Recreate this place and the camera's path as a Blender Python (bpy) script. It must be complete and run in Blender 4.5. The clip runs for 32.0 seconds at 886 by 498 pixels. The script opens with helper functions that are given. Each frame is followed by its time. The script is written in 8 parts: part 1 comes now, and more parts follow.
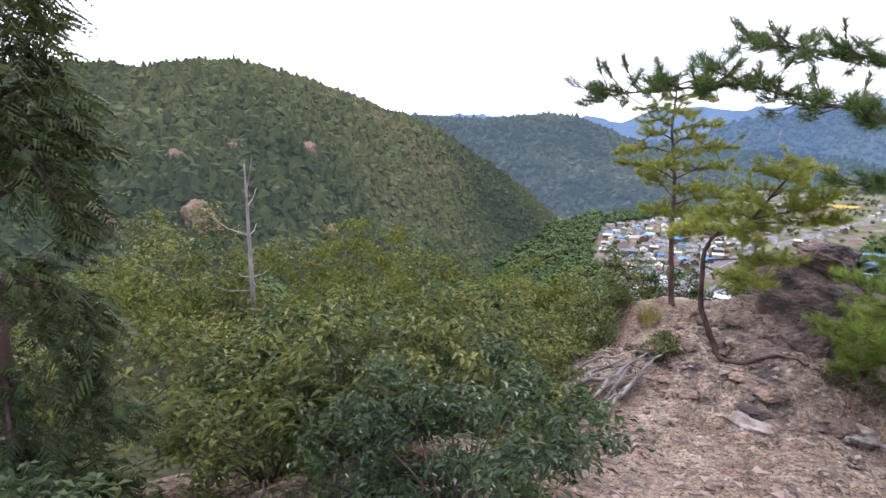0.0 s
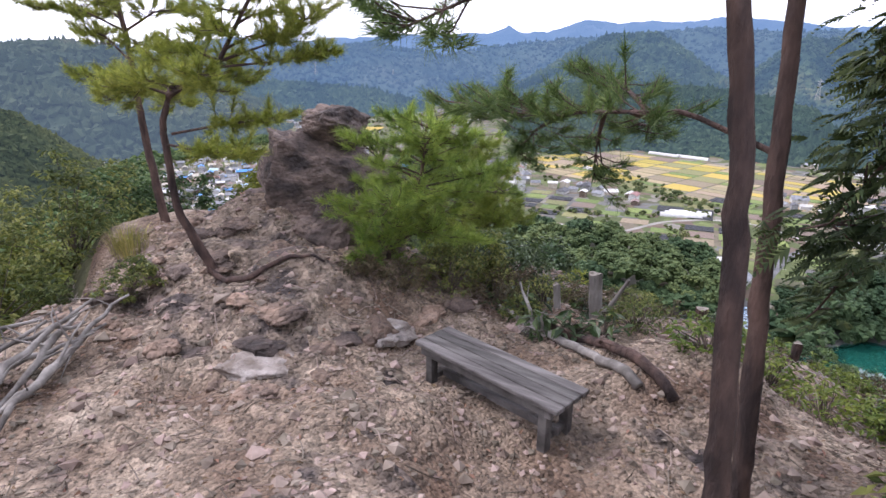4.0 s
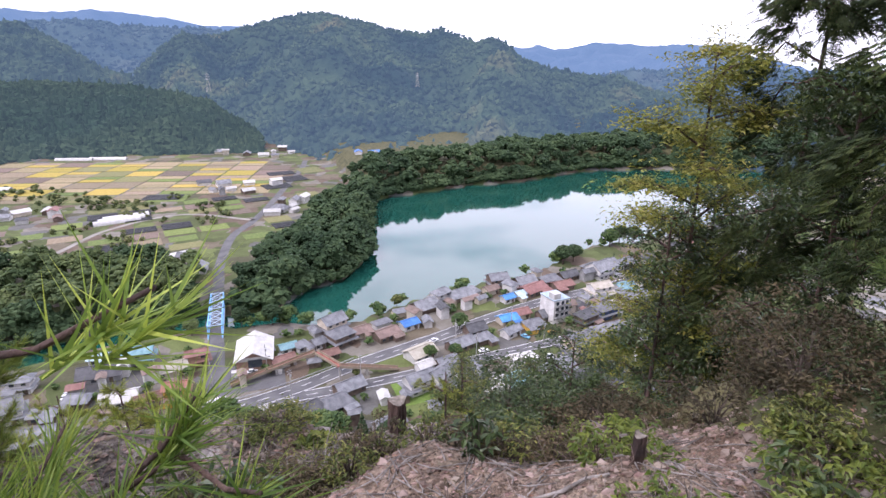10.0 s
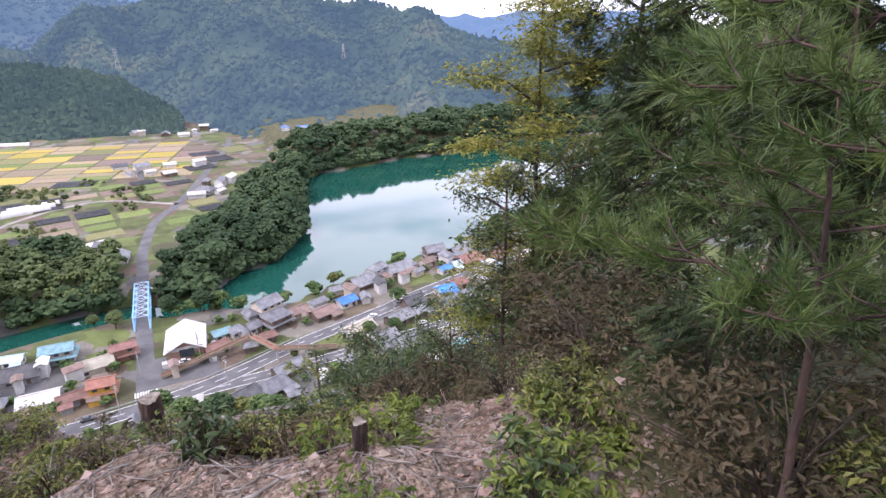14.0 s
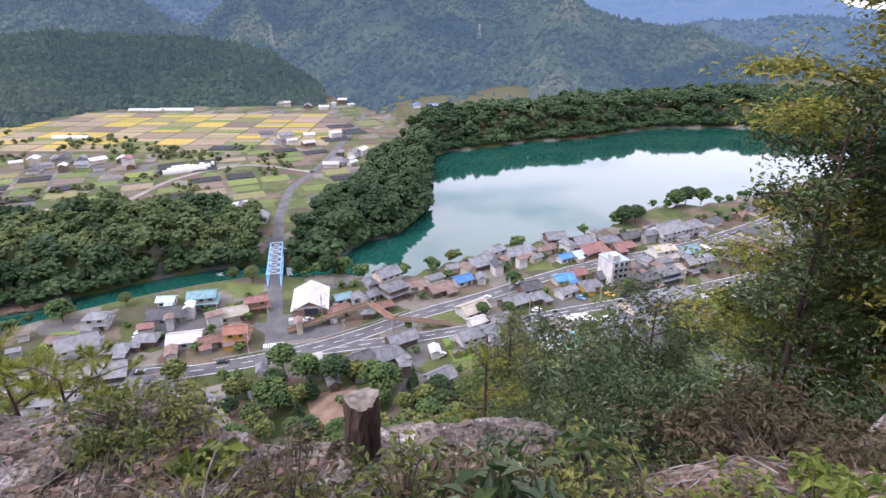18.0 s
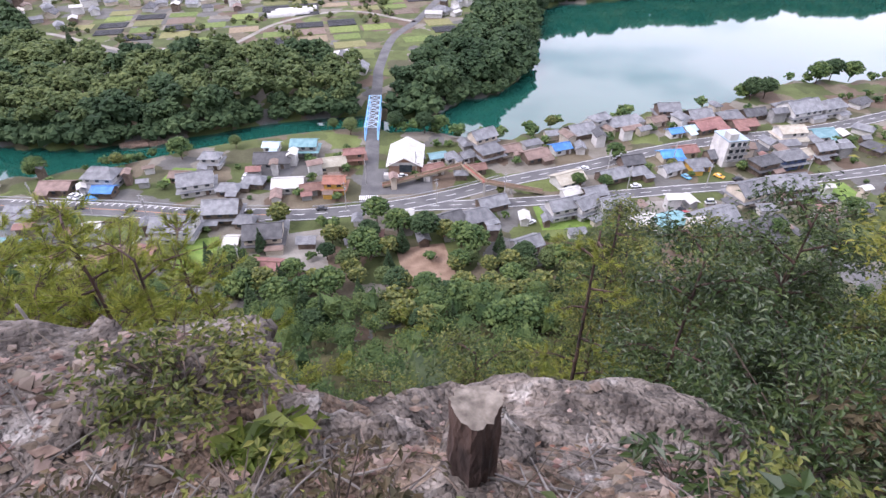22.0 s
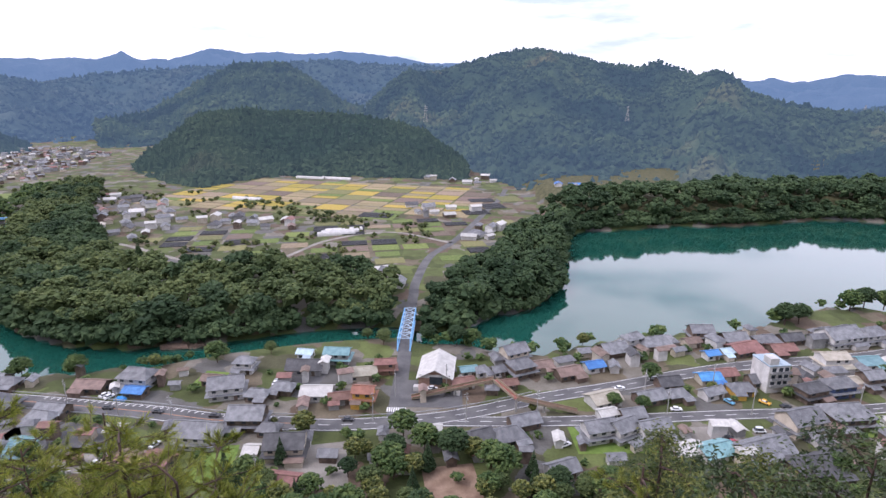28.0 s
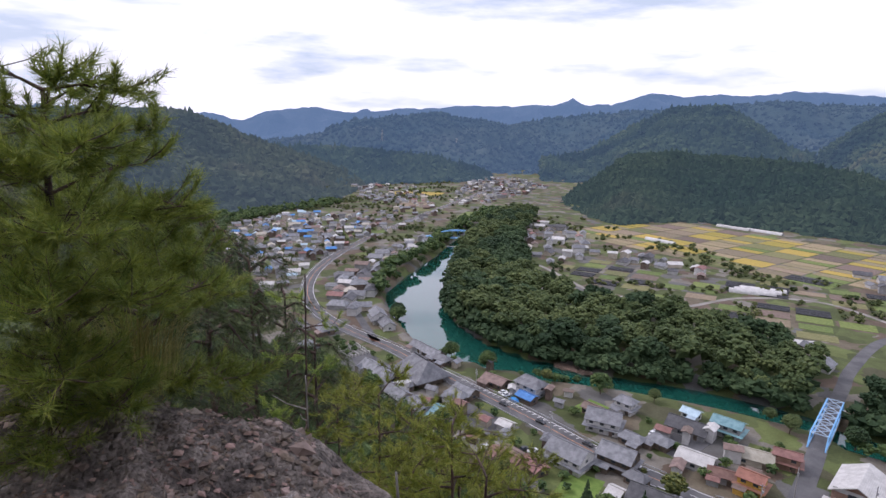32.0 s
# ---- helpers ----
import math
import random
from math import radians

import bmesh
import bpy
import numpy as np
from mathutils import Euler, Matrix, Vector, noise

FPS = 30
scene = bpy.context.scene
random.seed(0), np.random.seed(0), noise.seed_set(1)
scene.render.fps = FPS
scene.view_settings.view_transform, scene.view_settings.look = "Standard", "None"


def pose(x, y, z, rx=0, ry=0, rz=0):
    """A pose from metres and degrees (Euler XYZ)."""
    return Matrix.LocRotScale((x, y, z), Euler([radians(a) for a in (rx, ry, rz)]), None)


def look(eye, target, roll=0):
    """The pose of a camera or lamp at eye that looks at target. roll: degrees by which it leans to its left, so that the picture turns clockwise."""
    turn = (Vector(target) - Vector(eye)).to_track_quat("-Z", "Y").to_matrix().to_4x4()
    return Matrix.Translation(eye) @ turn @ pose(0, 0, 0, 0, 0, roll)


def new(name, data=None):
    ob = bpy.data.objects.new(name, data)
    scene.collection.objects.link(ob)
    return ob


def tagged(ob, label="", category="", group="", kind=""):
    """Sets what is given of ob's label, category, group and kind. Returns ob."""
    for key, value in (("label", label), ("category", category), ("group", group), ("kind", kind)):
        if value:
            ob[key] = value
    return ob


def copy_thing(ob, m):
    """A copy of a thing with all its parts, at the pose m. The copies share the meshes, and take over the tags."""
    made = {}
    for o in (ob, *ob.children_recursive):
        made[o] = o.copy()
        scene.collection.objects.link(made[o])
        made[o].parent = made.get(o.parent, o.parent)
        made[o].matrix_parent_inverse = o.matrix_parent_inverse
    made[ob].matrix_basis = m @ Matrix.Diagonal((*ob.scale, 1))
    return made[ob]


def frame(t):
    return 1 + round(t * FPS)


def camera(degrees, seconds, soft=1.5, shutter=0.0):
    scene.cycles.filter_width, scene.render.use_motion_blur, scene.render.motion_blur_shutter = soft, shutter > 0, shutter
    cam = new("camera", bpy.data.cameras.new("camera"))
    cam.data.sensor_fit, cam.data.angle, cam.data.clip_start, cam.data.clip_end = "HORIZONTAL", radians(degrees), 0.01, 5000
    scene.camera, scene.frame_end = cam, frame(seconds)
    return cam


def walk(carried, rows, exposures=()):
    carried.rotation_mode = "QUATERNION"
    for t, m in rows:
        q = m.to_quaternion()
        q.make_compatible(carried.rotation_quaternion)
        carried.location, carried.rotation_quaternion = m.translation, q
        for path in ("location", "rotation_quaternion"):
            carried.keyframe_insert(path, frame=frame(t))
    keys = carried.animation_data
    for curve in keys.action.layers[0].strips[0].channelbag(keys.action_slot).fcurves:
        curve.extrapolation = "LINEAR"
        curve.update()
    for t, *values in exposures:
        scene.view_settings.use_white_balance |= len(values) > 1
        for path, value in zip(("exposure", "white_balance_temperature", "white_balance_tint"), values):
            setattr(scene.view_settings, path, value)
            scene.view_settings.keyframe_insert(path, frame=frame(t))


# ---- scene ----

# ---- camera and walk ----
cam = camera(75.97, 32.0)
walk(cam, [
    (0.0, pose(4.618, -9.989, 114.190, 78.100, 0.346, 77.777)),
    (0.5, pose(4.367, -9.940, 114.084, 77.928, 0.246, 74.128)),
    (1.0, pose(4.021, -9.555, 113.936, 77.506, 0.140, 64.557)),
    (1.5, pose(3.770, -9.316, 113.873, 77.017, 0.231, 56.788)),
    (2.0, pose(3.653, -9.043, 113.747, 75.627, 0.157, 49.942)),
    (2.5, pose(3.385, -8.724, 113.488, 76.143, 0.059, 44.800)),
    (3.0, pose(3.188, -8.259, 113.259, 75.655, -0.174, 38.693)),
    (3.5, pose(2.959, -7.766, 113.056, 73.223, -0.144, 36.281)),
    (5.5, pose(1.464, -6.171, 112.726, 69.898, -0.718, 32.272)),
    (6.0, pose(1.151, -5.968, 112.672, 70.207, -0.793, 27.857)),
    (6.5, pose(0.866, -5.582, 112.433, 70.179, -0.567, 21.411)),
    (7.0, pose(0.483, -5.246, 112.313, 70.239, -0.772, 14.355)),
    (7.5, pose(0.238, -4.760, 112.193, 70.314, -0.654, 5.081)),
    (8.0, pose(0.069, -4.361, 112.102, 69.677, -0.795, -0.272)),
    (8.5, pose(-0.030, -4.004, 112.297, 69.256, -0.864, -6.820)),
    (9.0, pose(-0.234, -3.482, 112.398, 69.367, -1.000, -11.056)),
    (9.5, pose(-0.226, -3.034, 112.450, 69.843, -0.707, -15.662)),
    (10.0, pose(-0.152, -2.741, 112.448, 71.337, -0.320, -18.969)),
    (10.5, pose(-0.164, -2.701, 112.477, 75.259, -0.244, -22.094)),
    (11.0, pose(0.095, -2.847, 112.440, 77.517, 0.195, -24.507)),
    (11.5, pose(0.577, -2.967, 112.362, 77.638, 0.741, -27.467)),
    (12.0, pose(1.110, -3.058, 112.331, 77.283, 0.754, -29.883)),
    (12.5, pose(1.523, -3.180, 112.336, 76.438, 1.182, -31.976)),
    (13.0, pose(1.603, -3.129, 112.341, 74.631, 0.811, -31.978)),
    (13.5, pose(1.737, -3.027, 112.282, 72.645, 0.568, -30.619)),
    (14.0, pose(1.700, -2.880, 112.197, 68.619, 0.530, -25.846)),
    (14.5, pose(1.641, -2.646, 112.163, 67.583, 0.175, -20.643)),
    (15.0, pose(1.680, -2.467, 112.110, 66.080, 0.067, -17.628)),
    (15.5, pose(1.647, -2.350, 112.022, 64.554, -0.000, -16.302)),
    (17.5, pose(1.101, -0.440, 111.093, 66.704, -0.040, -13.497)),
    (18.0, pose(0.981, -0.161, 110.901, 66.987, -0.031, -13.042)),
    (18.5, pose(0.721, 0.052, 110.882, 61.434, -0.210, -12.070)),
    (19.0, pose(0.687, 0.174, 110.914, 59.401, -0.042, -10.599)),
    (19.5, pose(0.643, 0.354, 110.904, 56.812, -0.124, -9.491)),
    (20.0, pose(0.732, 0.573, 110.754, 55.330, 0.036, -8.300)),
    (20.5, pose(0.905, 0.717, 110.571, 55.172, 0.214, -4.693)),
    (21.0, pose(0.880, 0.850, 110.599, 53.725, 0.104, -3.958)),
    (21.5, pose(0.903, 0.993, 110.607, 52.913, 0.032, -2.918)),
    (22.0, pose(0.945, 1.108, 110.628, 53.212, 0.299, -2.632)),
    (22.5, pose(0.978, 1.124, 110.662, 54.864, 0.218, -2.525)),
    (23.0, pose(1.033, 1.162, 110.640, 56.378, 0.077, -2.673)),
    (23.5, pose(1.059, 1.125, 110.685, 58.349, 0.097, -3.498)),
    (24.0, pose(1.056, 0.975, 110.895, 61.010, 0.114, -5.331)),
    (24.5, pose(1.220, 1.025, 111.053, 66.798, 0.088, -9.367)),
    (25.0, pose(1.397, 1.056, 111.054, 69.056, -0.075, -15.449)),
    (25.5, pose(1.371, 1.060, 111.035, 71.240, 0.081, -20.327)),
    (27.5, pose(0.988, 0.962, 110.984, 74.416, -0.150, -6.819)),
    (28.0, pose(0.823, 0.902, 110.964, 74.410, -0.243, 1.081)),
    (28.5, pose(1.014, 0.972, 110.989, 74.018, -0.268, 7.960)),
    (29.0, pose(1.073, 1.045, 111.011, 73.724, -0.492, 13.977)),
    (29.5, pose(1.075, 1.069, 111.014, 73.917, -0.656, 19.502)),
    (30.0, pose(1.054, 1.063, 111.031, 74.576, -0.589, 24.344)),
    (30.5, pose(1.144, 1.063, 111.042, 75.185, -0.708, 28.968)),
    (31.0, pose(1.271, 1.039, 111.017, 76.282, -0.861, 34.236)),
    (31.5, pose(1.351, 1.032, 111.011, 77.650, -0.900, 38.774)),
    (32.0, pose(1.459, 1.031, 111.006, 78.121, -0.854, 41.776)),
], [(t_, e_, 5850 if 5 < t_ < 9 else 6100, n_) for t_, e_, n_ in ((0, 0.54, 23), (2, 0.31, 23), (3, 0.35, 23), (6, 0.73, 20), (7, 0.77, 21), (8, 0.72, 23), (10, 0.36, 27), (11, 0.02, 26), (12, 0.12, 26), (13, 0.46, 27), (15, 0.58, 28), (17, 0.43, 27), (18, 0.40, 27), (19, 0.5, 27), (23, 0.52, 26), (25, 0.28, 26), (28, -0.02, 25), (30, -0.04, 24), (31, -0.24, 24), (32, -0.4, 24))])

# ---- world, sun, exposure ----
world = bpy.data.worlds.new("overcast_sky")
scene.world = world
world.use_nodes = True
wn, wl = world.node_tree.nodes, world.node_tree.links
wn.clear()
w_out = wn.new("ShaderNodeOutputWorld")
w_bg = wn.new("ShaderNodeBackground")
w_sky = wn.new("ShaderNodeTexSky")
w_sky.sky_type, w_sky.sun_disc = "NISHITA", False
w_sky.sun_elevation, w_sky.sun_rotation = radians(51), radians(253)
w_sky.air_density, w_sky.dust_density, w_sky.ozone_density = 1.0, 4.0, 1.0
w_co = wn.new("ShaderNodeTexCoord")
w_map = wn.new("ShaderNodeMapping")
w_map.inputs["Scale"].default_value = (1.3, 1.3, 7.0)
w_cl = wn.new("ShaderNodeTexNoise")
w_cl.inputs["Scale"].default_value, w_cl.inputs["Detail"].default_value = 2.3, 7.0
w_cl.inputs["Roughness"].default_value = 0.55
w_ramp = wn.new("ShaderNodeValToRGB")
w_ramp.color_ramp.elements[0].position, w_ramp.color_ramp.elements[0].color = 0.36, (5.6, 6.6, 7.6, 1)
w_ramp.color_ramp.elements[1].position, w_ramp.color_ramp.elements[1].color = 0.50, (10.8, 11.0, 11.7, 1)
w_mix = wn.new("ShaderNodeMixRGB")
w_mix.inputs["Fac"].default_value = 0.9
wl.new(w_co.outputs["Generated"], w_map.inputs["Vector"])
wl.new(w_map.outputs["Vector"], w_cl.inputs["Vector"])
wl.new(w_cl.outputs["Fac"], w_ramp.inputs["Fac"])
wl.new(w_sky.outputs["Color"], w_mix.inputs["Color1"])
wl.new(w_ramp.outputs["Color"], w_mix.inputs["Color2"])
wl.new(w_mix.outputs["Color"], w_bg.inputs["Color"])
w_bg.inputs["Strength"].default_value = 0.15
wl.new(w_bg.outputs["Background"], w_out.inputs["Surface"])

sun = new("sun", bpy.data.lights.new("sun", "SUN"))
sun.data.energy, sun.data.angle, sun.data.color = 1.7, radians(12), (1.0, 0.96, 0.91)
sun.matrix_world = look((0, 0, 300), (230, 70, 0))

# ---- materials ----
def mat(name, c1, c2, scale=1.0, fine=12.0, rough=0.85, bump=0.3, depth=0.05, metal=0.0, c3=None, big=0.0, island=0.0, rnd=0.0,
        coat=0.0, haze_glow=None, thin=0.0, spec=0.4, stretch=(1, 1, 1), thresh=(0.35, 0.65)):
    """Two-scale noise colour with relief, in world metres; island or rnd vary it piece by piece."""
    m = bpy.data.materials.new(name)
    m.use_nodes = True
    n, l = m.node_tree.nodes, m.node_tree.links
    b = n["Principled BSDF"]
    g = n.new("ShaderNodeNewGeometry")
    mp = n.new("ShaderNodeMapping")
    mp.inputs["Scale"].default_value = stretch
    l.new(g.outputs["Position"], mp.inputs["Vector"])
    n1 = n.new("ShaderNodeTexNoise")
    n1.inputs["Scale"].default_value, n1.inputs["Detail"].default_value = scale, 6.0
    n2 = n.new("ShaderNodeTexNoise")
    n2.inputs["Scale"].default_value, n2.inputs["Detail"].default_value = fine, 4.0
    l.new(mp.outputs["Vector"], n1.inputs["Vector"])
    l.new(mp.outputs["Vector"], n2.inputs["Vector"])
    r = n.new("ShaderNodeValToRGB")
    r.color_ramp.elements[0].position, r.color_ramp.elements[1].position = thresh
    r.color_ramp.elements[0].color, r.color_ramp.elements[1].color = (*c1, 1), (*c2, 1)
    if c3:
        e = r.color_ramp.elements.new(min(0.95, thresh[1] + 0.12))
        e.color = (*c3, 1)
    l.new(n1.outputs["Fac"], r.inputs["Fac"])
    hs = n.new("ShaderNodeHueSaturation")
    l.new(r.outputs["Color"], hs.inputs["Color"])
    v = n.new("ShaderNodeMath")
    v.operation, v.inputs[1].default_value, v.inputs[2].default_value = "MULTIPLY_ADD", 0.7, 0.65
    l.new(n2.outputs["Fac"], v.inputs[0])
    last = v.outputs[0]
    if island or rnd:
        src = g.outputs["Random Per Island"] if island else n.new("ShaderNodeObjectInfo").outputs["Random"]
        amount = island or rnd
        k = n.new("ShaderNodeMath")
        k.operation, k.inputs[1].default_value, k.inputs[2].default_value = "MULTIPLY_ADD", amount, 1 - amount / 2
        l.new(src, k.inputs[0])
        q = n.new("ShaderNodeMath")
        q.operation = "MULTIPLY"
        l.new(last, q.inputs[0])
        l.new(k.outputs[0], q.inputs[1])
        last = q.outputs[0]
        h = n.new("ShaderNodeMath")
        h.operation, h.inputs[1].default_value, h.inputs[2].default_value = "MULTIPLY_ADD", -0.06 * amount, 0.5 + 0.03 * amount
        l.new(src, h.inputs[0])
        l.new(h.outputs[0], hs.inputs["Hue"])
    l.new(last, hs.inputs["Value"])
    l.new(hs.outputs["Color"], b.inputs["Base Color"])
    b.inputs["Roughness"].default_value, b.inputs["Metallic"].default_value = rough, metal
    b.inputs["Specular IOR Level"].default_value = spec
    b.inputs["Coat Weight"].default_value = coat
    if bump:
        bp = n.new("ShaderNodeBump")
        bp.inputs["Strength"].default_value, bp.inputs["Distance"].default_value = bump, depth
        l.new(n2.outputs["Fac"], bp.inputs["Height"])
        l.new(bp.outputs["Normal"], b.inputs["Normal"])
    # bluish emission that stands in for air haze over the distant hills
    if haze_glow:
        b.inputs["Emission Color"].default_value = (*haze_glow[:3], 1)
        b.inputs["Emission Strength"].default_value = haze_glow[3]
    if thin:
        # light passes through leaves and needles
        tr, mx = n.new("ShaderNodeBsdfTranslucent"), n.new("ShaderNodeMixShader")
        l.new(hs.outputs["Color"], tr.inputs["Color"])
        mx.inputs["Fac"].default_value = thin
        l.new(b.outputs["BSDF"], mx.inputs[1])
        l.new(tr.outputs["BSDF"], mx.inputs[2])
        l.new(mx.outputs["Shader"], n["Material Output"].inputs["Surface"])
    return m


def gritty(m, cell, amount, depth):
    """Adds angular grit to a ground material: small cells that differ in tone and stand proud."""
    n, l = m.node_tree.nodes, m.node_tree.links
    b = n["Principled BSDF"]
    g = n.new("ShaderNodeNewGeometry")
    v1, v2 = n.new("ShaderNodeTexVoronoi"), n.new("ShaderNodeTexVoronoi")
    for v, k in ((v1, 1.0), (v2, 0.33)):
        v.inputs["Scale"].default_value = k / cell
        l.new(g.outputs["Position"], v.inputs["Vector"])
    mx = n.new("ShaderNodeMixRGB")
    mx.blend_type, mx.inputs["Fac"].default_value = "MULTIPLY", 1.0
    sep, sep2 = n.new("ShaderNodeSeparateColor"), n.new("ShaderNodeSeparateColor")
    l.new(v1.outputs["Color"], sep.inputs["Color"])
    l.new(v2.outputs["Color"], sep2.inputs["Color"])
    ad = n.new("ShaderNodeMath")
    ad.operation = "ADD"
    l.new(sep.outputs["Red"], ad.inputs[0])
    l.new(sep2.outputs["Red"], ad.inputs[1])
    k = n.new("ShaderNodeMath")
    k.operation, k.inputs[1].default_value, k.inputs[2].default_value = "MULTIPLY_ADD", amount, 1 - amount
    l.new(ad.outputs[0], k.inputs[0])
    old = b.inputs["Base Color"].links[0].from_socket
    l.new(old, mx.inputs["Color1"])
    l.new(k.outputs[0], mx.inputs["Color2"])
    l.new(mx.outputs["Color"], b.inputs["Base Color"])
    bp = n.new("ShaderNodeBump")
    bp.invert = True
    bp.inputs["Strength"].default_value, bp.inputs["Distance"].default_value = 0.9, depth
    l.new(v1.outputs["Distance"], bp.inputs["Height"])
    prev = b.inputs["Normal"].links
    if prev:
        l.new(prev[0].from_socket, bp.inputs["Normal"])
    l.new(bp.outputs["Normal"], b.inputs["Normal"])
    return m


M_SOIL = gritty(mat("reddish_soil", (0.135, 0.086, 0.058), (0.30, 0.235, 0.175), 1.3, 22, 0.95, 0.9, 0.05, c3=(0.40, 0.33, 0.26)), 0.03, 0.6, 0.03)
M_ROCK = mat("weathered_rock", (0.10, 0.072, 0.058), (0.29, 0.20, 0.145), 2.2, 12, 0.9, 1.0, 0.07, c3=(0.40, 0.31, 0.25))
M_ROCKD = mat("dark_rock", (0.040, 0.031, 0.028), (0.18, 0.132, 0.108), 2.1, 11, 0.88, 1.0, 0.06, stretch=(1, 1, 2.0))
M_ROCKG = mat("brown_lichen_rock", (0.080, 0.066, 0.056), (0.23, 0.195, 0.165), 3.6, 26, 0.92, 1.0, 0.06, c3=(0.42, 0.385, 0.35), thresh=(0.33, 0.6))
M_ROCKW = mat("whitish_rock", (0.17, 0.135, 0.11), (0.38, 0.34, 0.31), 3.0, 14, 0.92, 0.9, 0.04, stretch=(1.6, 1.6, 0.6))
M_BED = gritty(mat("crumbling_bedrock", (0.080, 0.064, 0.058), (0.25, 0.19, 0.14), 1.9, 16, 0.93, 1.0, 0.08, c3=(0.42, 0.33, 0.25), thresh=(0.36, 0.56), stretch=(1.4, 1.4, 0.7)), 0.06, 0.55, 0.05)
M_ROCK = gritty(M_ROCK, 0.05, 0.45, 0.04)
M_ROCKD = gritty(M_ROCKD, 0.05, 0.4, 0.02)
M_ROCKG = gritty(M_ROCKG, 0.045, 0.6, 0.04)
M_FLOOR = mat("forest_floor", (0.045, 0.05, 0.02), (0.11, 0.10, 0.045), 0.25, 3, 0.95, 0.6, 0.3)
def parcels(name, cell):
    """Small parcels of grass, rough growth, gravel, earth and worn asphalt side by side, each with its own grain."""
    m = mat(name, (0.72, 0.70, 0.66), (1.0, 1.0, 1.0), 0.12, 1.1, 0.95, 0.4, 0.25)
    n, l = m.node_tree.nodes, m.node_tree.links
    b = n["Principled BSDF"]
    g, w = n.new("ShaderNodeNewGeometry"), n.new("ShaderNodeTexNoise")
    w.inputs["Scale"].default_value, w.inputs["Detail"].default_value = 0.14, 3.0
    sc = n.new("ShaderNodeVectorMath")
    sc.operation, sc.inputs[1].default_value = "MULTIPLY_ADD", (9.0, 9.0, 0.0)
    l.new(g.outputs["Position"], w.inputs["Vector"])
    l.new(w.outputs["Color"], sc.inputs[0])
    l.new(g.outputs["Position"], sc.inputs[2])
    v = n.new("ShaderNodeTexVoronoi")
    v.distance, v.inputs["Scale"].default_value, v.inputs["Randomness"].default_value = "CHEBYCHEV", 1 / cell, 0.9
    l.new(sc.outputs[0], v.inputs["Vector"])
    sep = n.new("ShaderNodeSeparateColor")
    l.new(v.outputs["Color"], sep.inputs["Color"])
    r = n.new("ShaderNodeValToRGB")
    r.color_ramp.interpolation = "CONSTANT"
    tones = [(0.0, (0.075, 0.095, 0.030)), (0.22, (0.15, 0.125, 0.085)), (0.36, (0.10, 0.125, 0.040)), (0.52, (0.20, 0.185, 0.155)), (0.64, (0.085, 0.085, 0.045)),
             (0.76, (0.13, 0.095, 0.068)), (0.86, (0.13, 0.128, 0.122)), (0.94, (0.13, 0.16, 0.05))]
    for k, (at, c) in enumerate(tones):
        e = r.color_ramp.elements[k] if k < 2 else r.color_ramp.elements.new(at)
        e.position, e.color = at, (*c, 1)
    l.new(sep.outputs["Red"], r.inputs["Fac"])
    mx = n.new("ShaderNodeMixRGB")
    mx.blend_type, mx.inputs["Fac"].default_value = "MULTIPLY", 1.0
    l.new(r.outputs["Color"], mx.inputs["Color1"])
    l.new(b.inputs["Base Color"].links[0].from_socket, mx.inputs["Color2"])
    l.new(mx.outputs["Color"], b.inputs["Base Color"])
    return m


M_VALLEY = parcels("valley_ground", 13.0)
M_ASPH = mat("asphalt", (0.085, 0.085, 0.088), (0.135, 0.133, 0.132), 0.15, 4, 0.9, 0.1, 0.01)
M_LINE = mat("road_paint", (0.68, 0.68, 0.66), (0.82, 0.82, 0.80), 0.8, 8, 0.7, 0.0)
M_ORANGE = mat("ochre_road_paint", (0.48, 0.22, 0.10), (0.58, 0.30, 0.15), 0.8, 8, 0.7, 0.0)
M_CONC = mat("concrete", (0.34, 0.33, 0.31), (0.48, 0.47, 0.44), 0.3, 5, 0.9, 0.2, 0.02)
M_GRAVEL = mat("gravel_lot", (0.20, 0.185, 0.16), (0.31, 0.29, 0.26), 0.1, 3, 0.95, 0.3, 0.05)
M_BANK = mat("bank_foliage", (0.020, 0.042, 0.017), (0.048, 0.080, 0.032), 0.03, 1.2, 0.85, 0.5, 0.4, island=0.6, spec=0.25)
M_BAMBOO = mat("bright_foliage", (0.040, 0.066, 0.022), (0.090, 0.118, 0.040), 0.03, 1.2, 0.8, 0.4, 0.3, island=0.6, spec=0.25)
M_TREE = mat("tree_foliage", (0.032, 0.066, 0.018), (0.080, 0.122, 0.034), 0.2, 2.0, 0.75, 0.4, 0.2, island=0.8, rnd=0.0, spec=0.3)
M_YELL = mat("yellow_green_foliage", (0.085, 0.11, 0.016), (0.17, 0.185, 0.030), 0.4, 3.0, 0.7, 0.3, 0.1, island=0.6, spec=0.3, thin=0.25)
M_OLIVE = mat("olive_leaves", (0.070, 0.098, 0.024), (0.175, 0.195, 0.050), 0.8, 9, 0.55, 0.2, 0.01, island=1.1, thin=0.3)
M_OLIVE_FAR = mat("orchard_foliage", (0.045, 0.068, 0.022), (0.11, 0.125, 0.045), 0.05, 1.5, 0.8, 0.3, 0.2, island=0.9, spec=0.25)
M_LEAF = mat("dark_glossy_leaves", (0.028, 0.054, 0.017), (0.066, 0.104, 0.030), 1.0, 14, 0.42, 0.15, 0.005, island=0.8, spec=0.5, thin=0.2)
M_OAK = mat("oak_leaves", (0.040, 0.068, 0.020), (0.105, 0.135, 0.040), 0.5, 6, 0.55, 0.2, 0.01, island=1.0, thin=0.25)
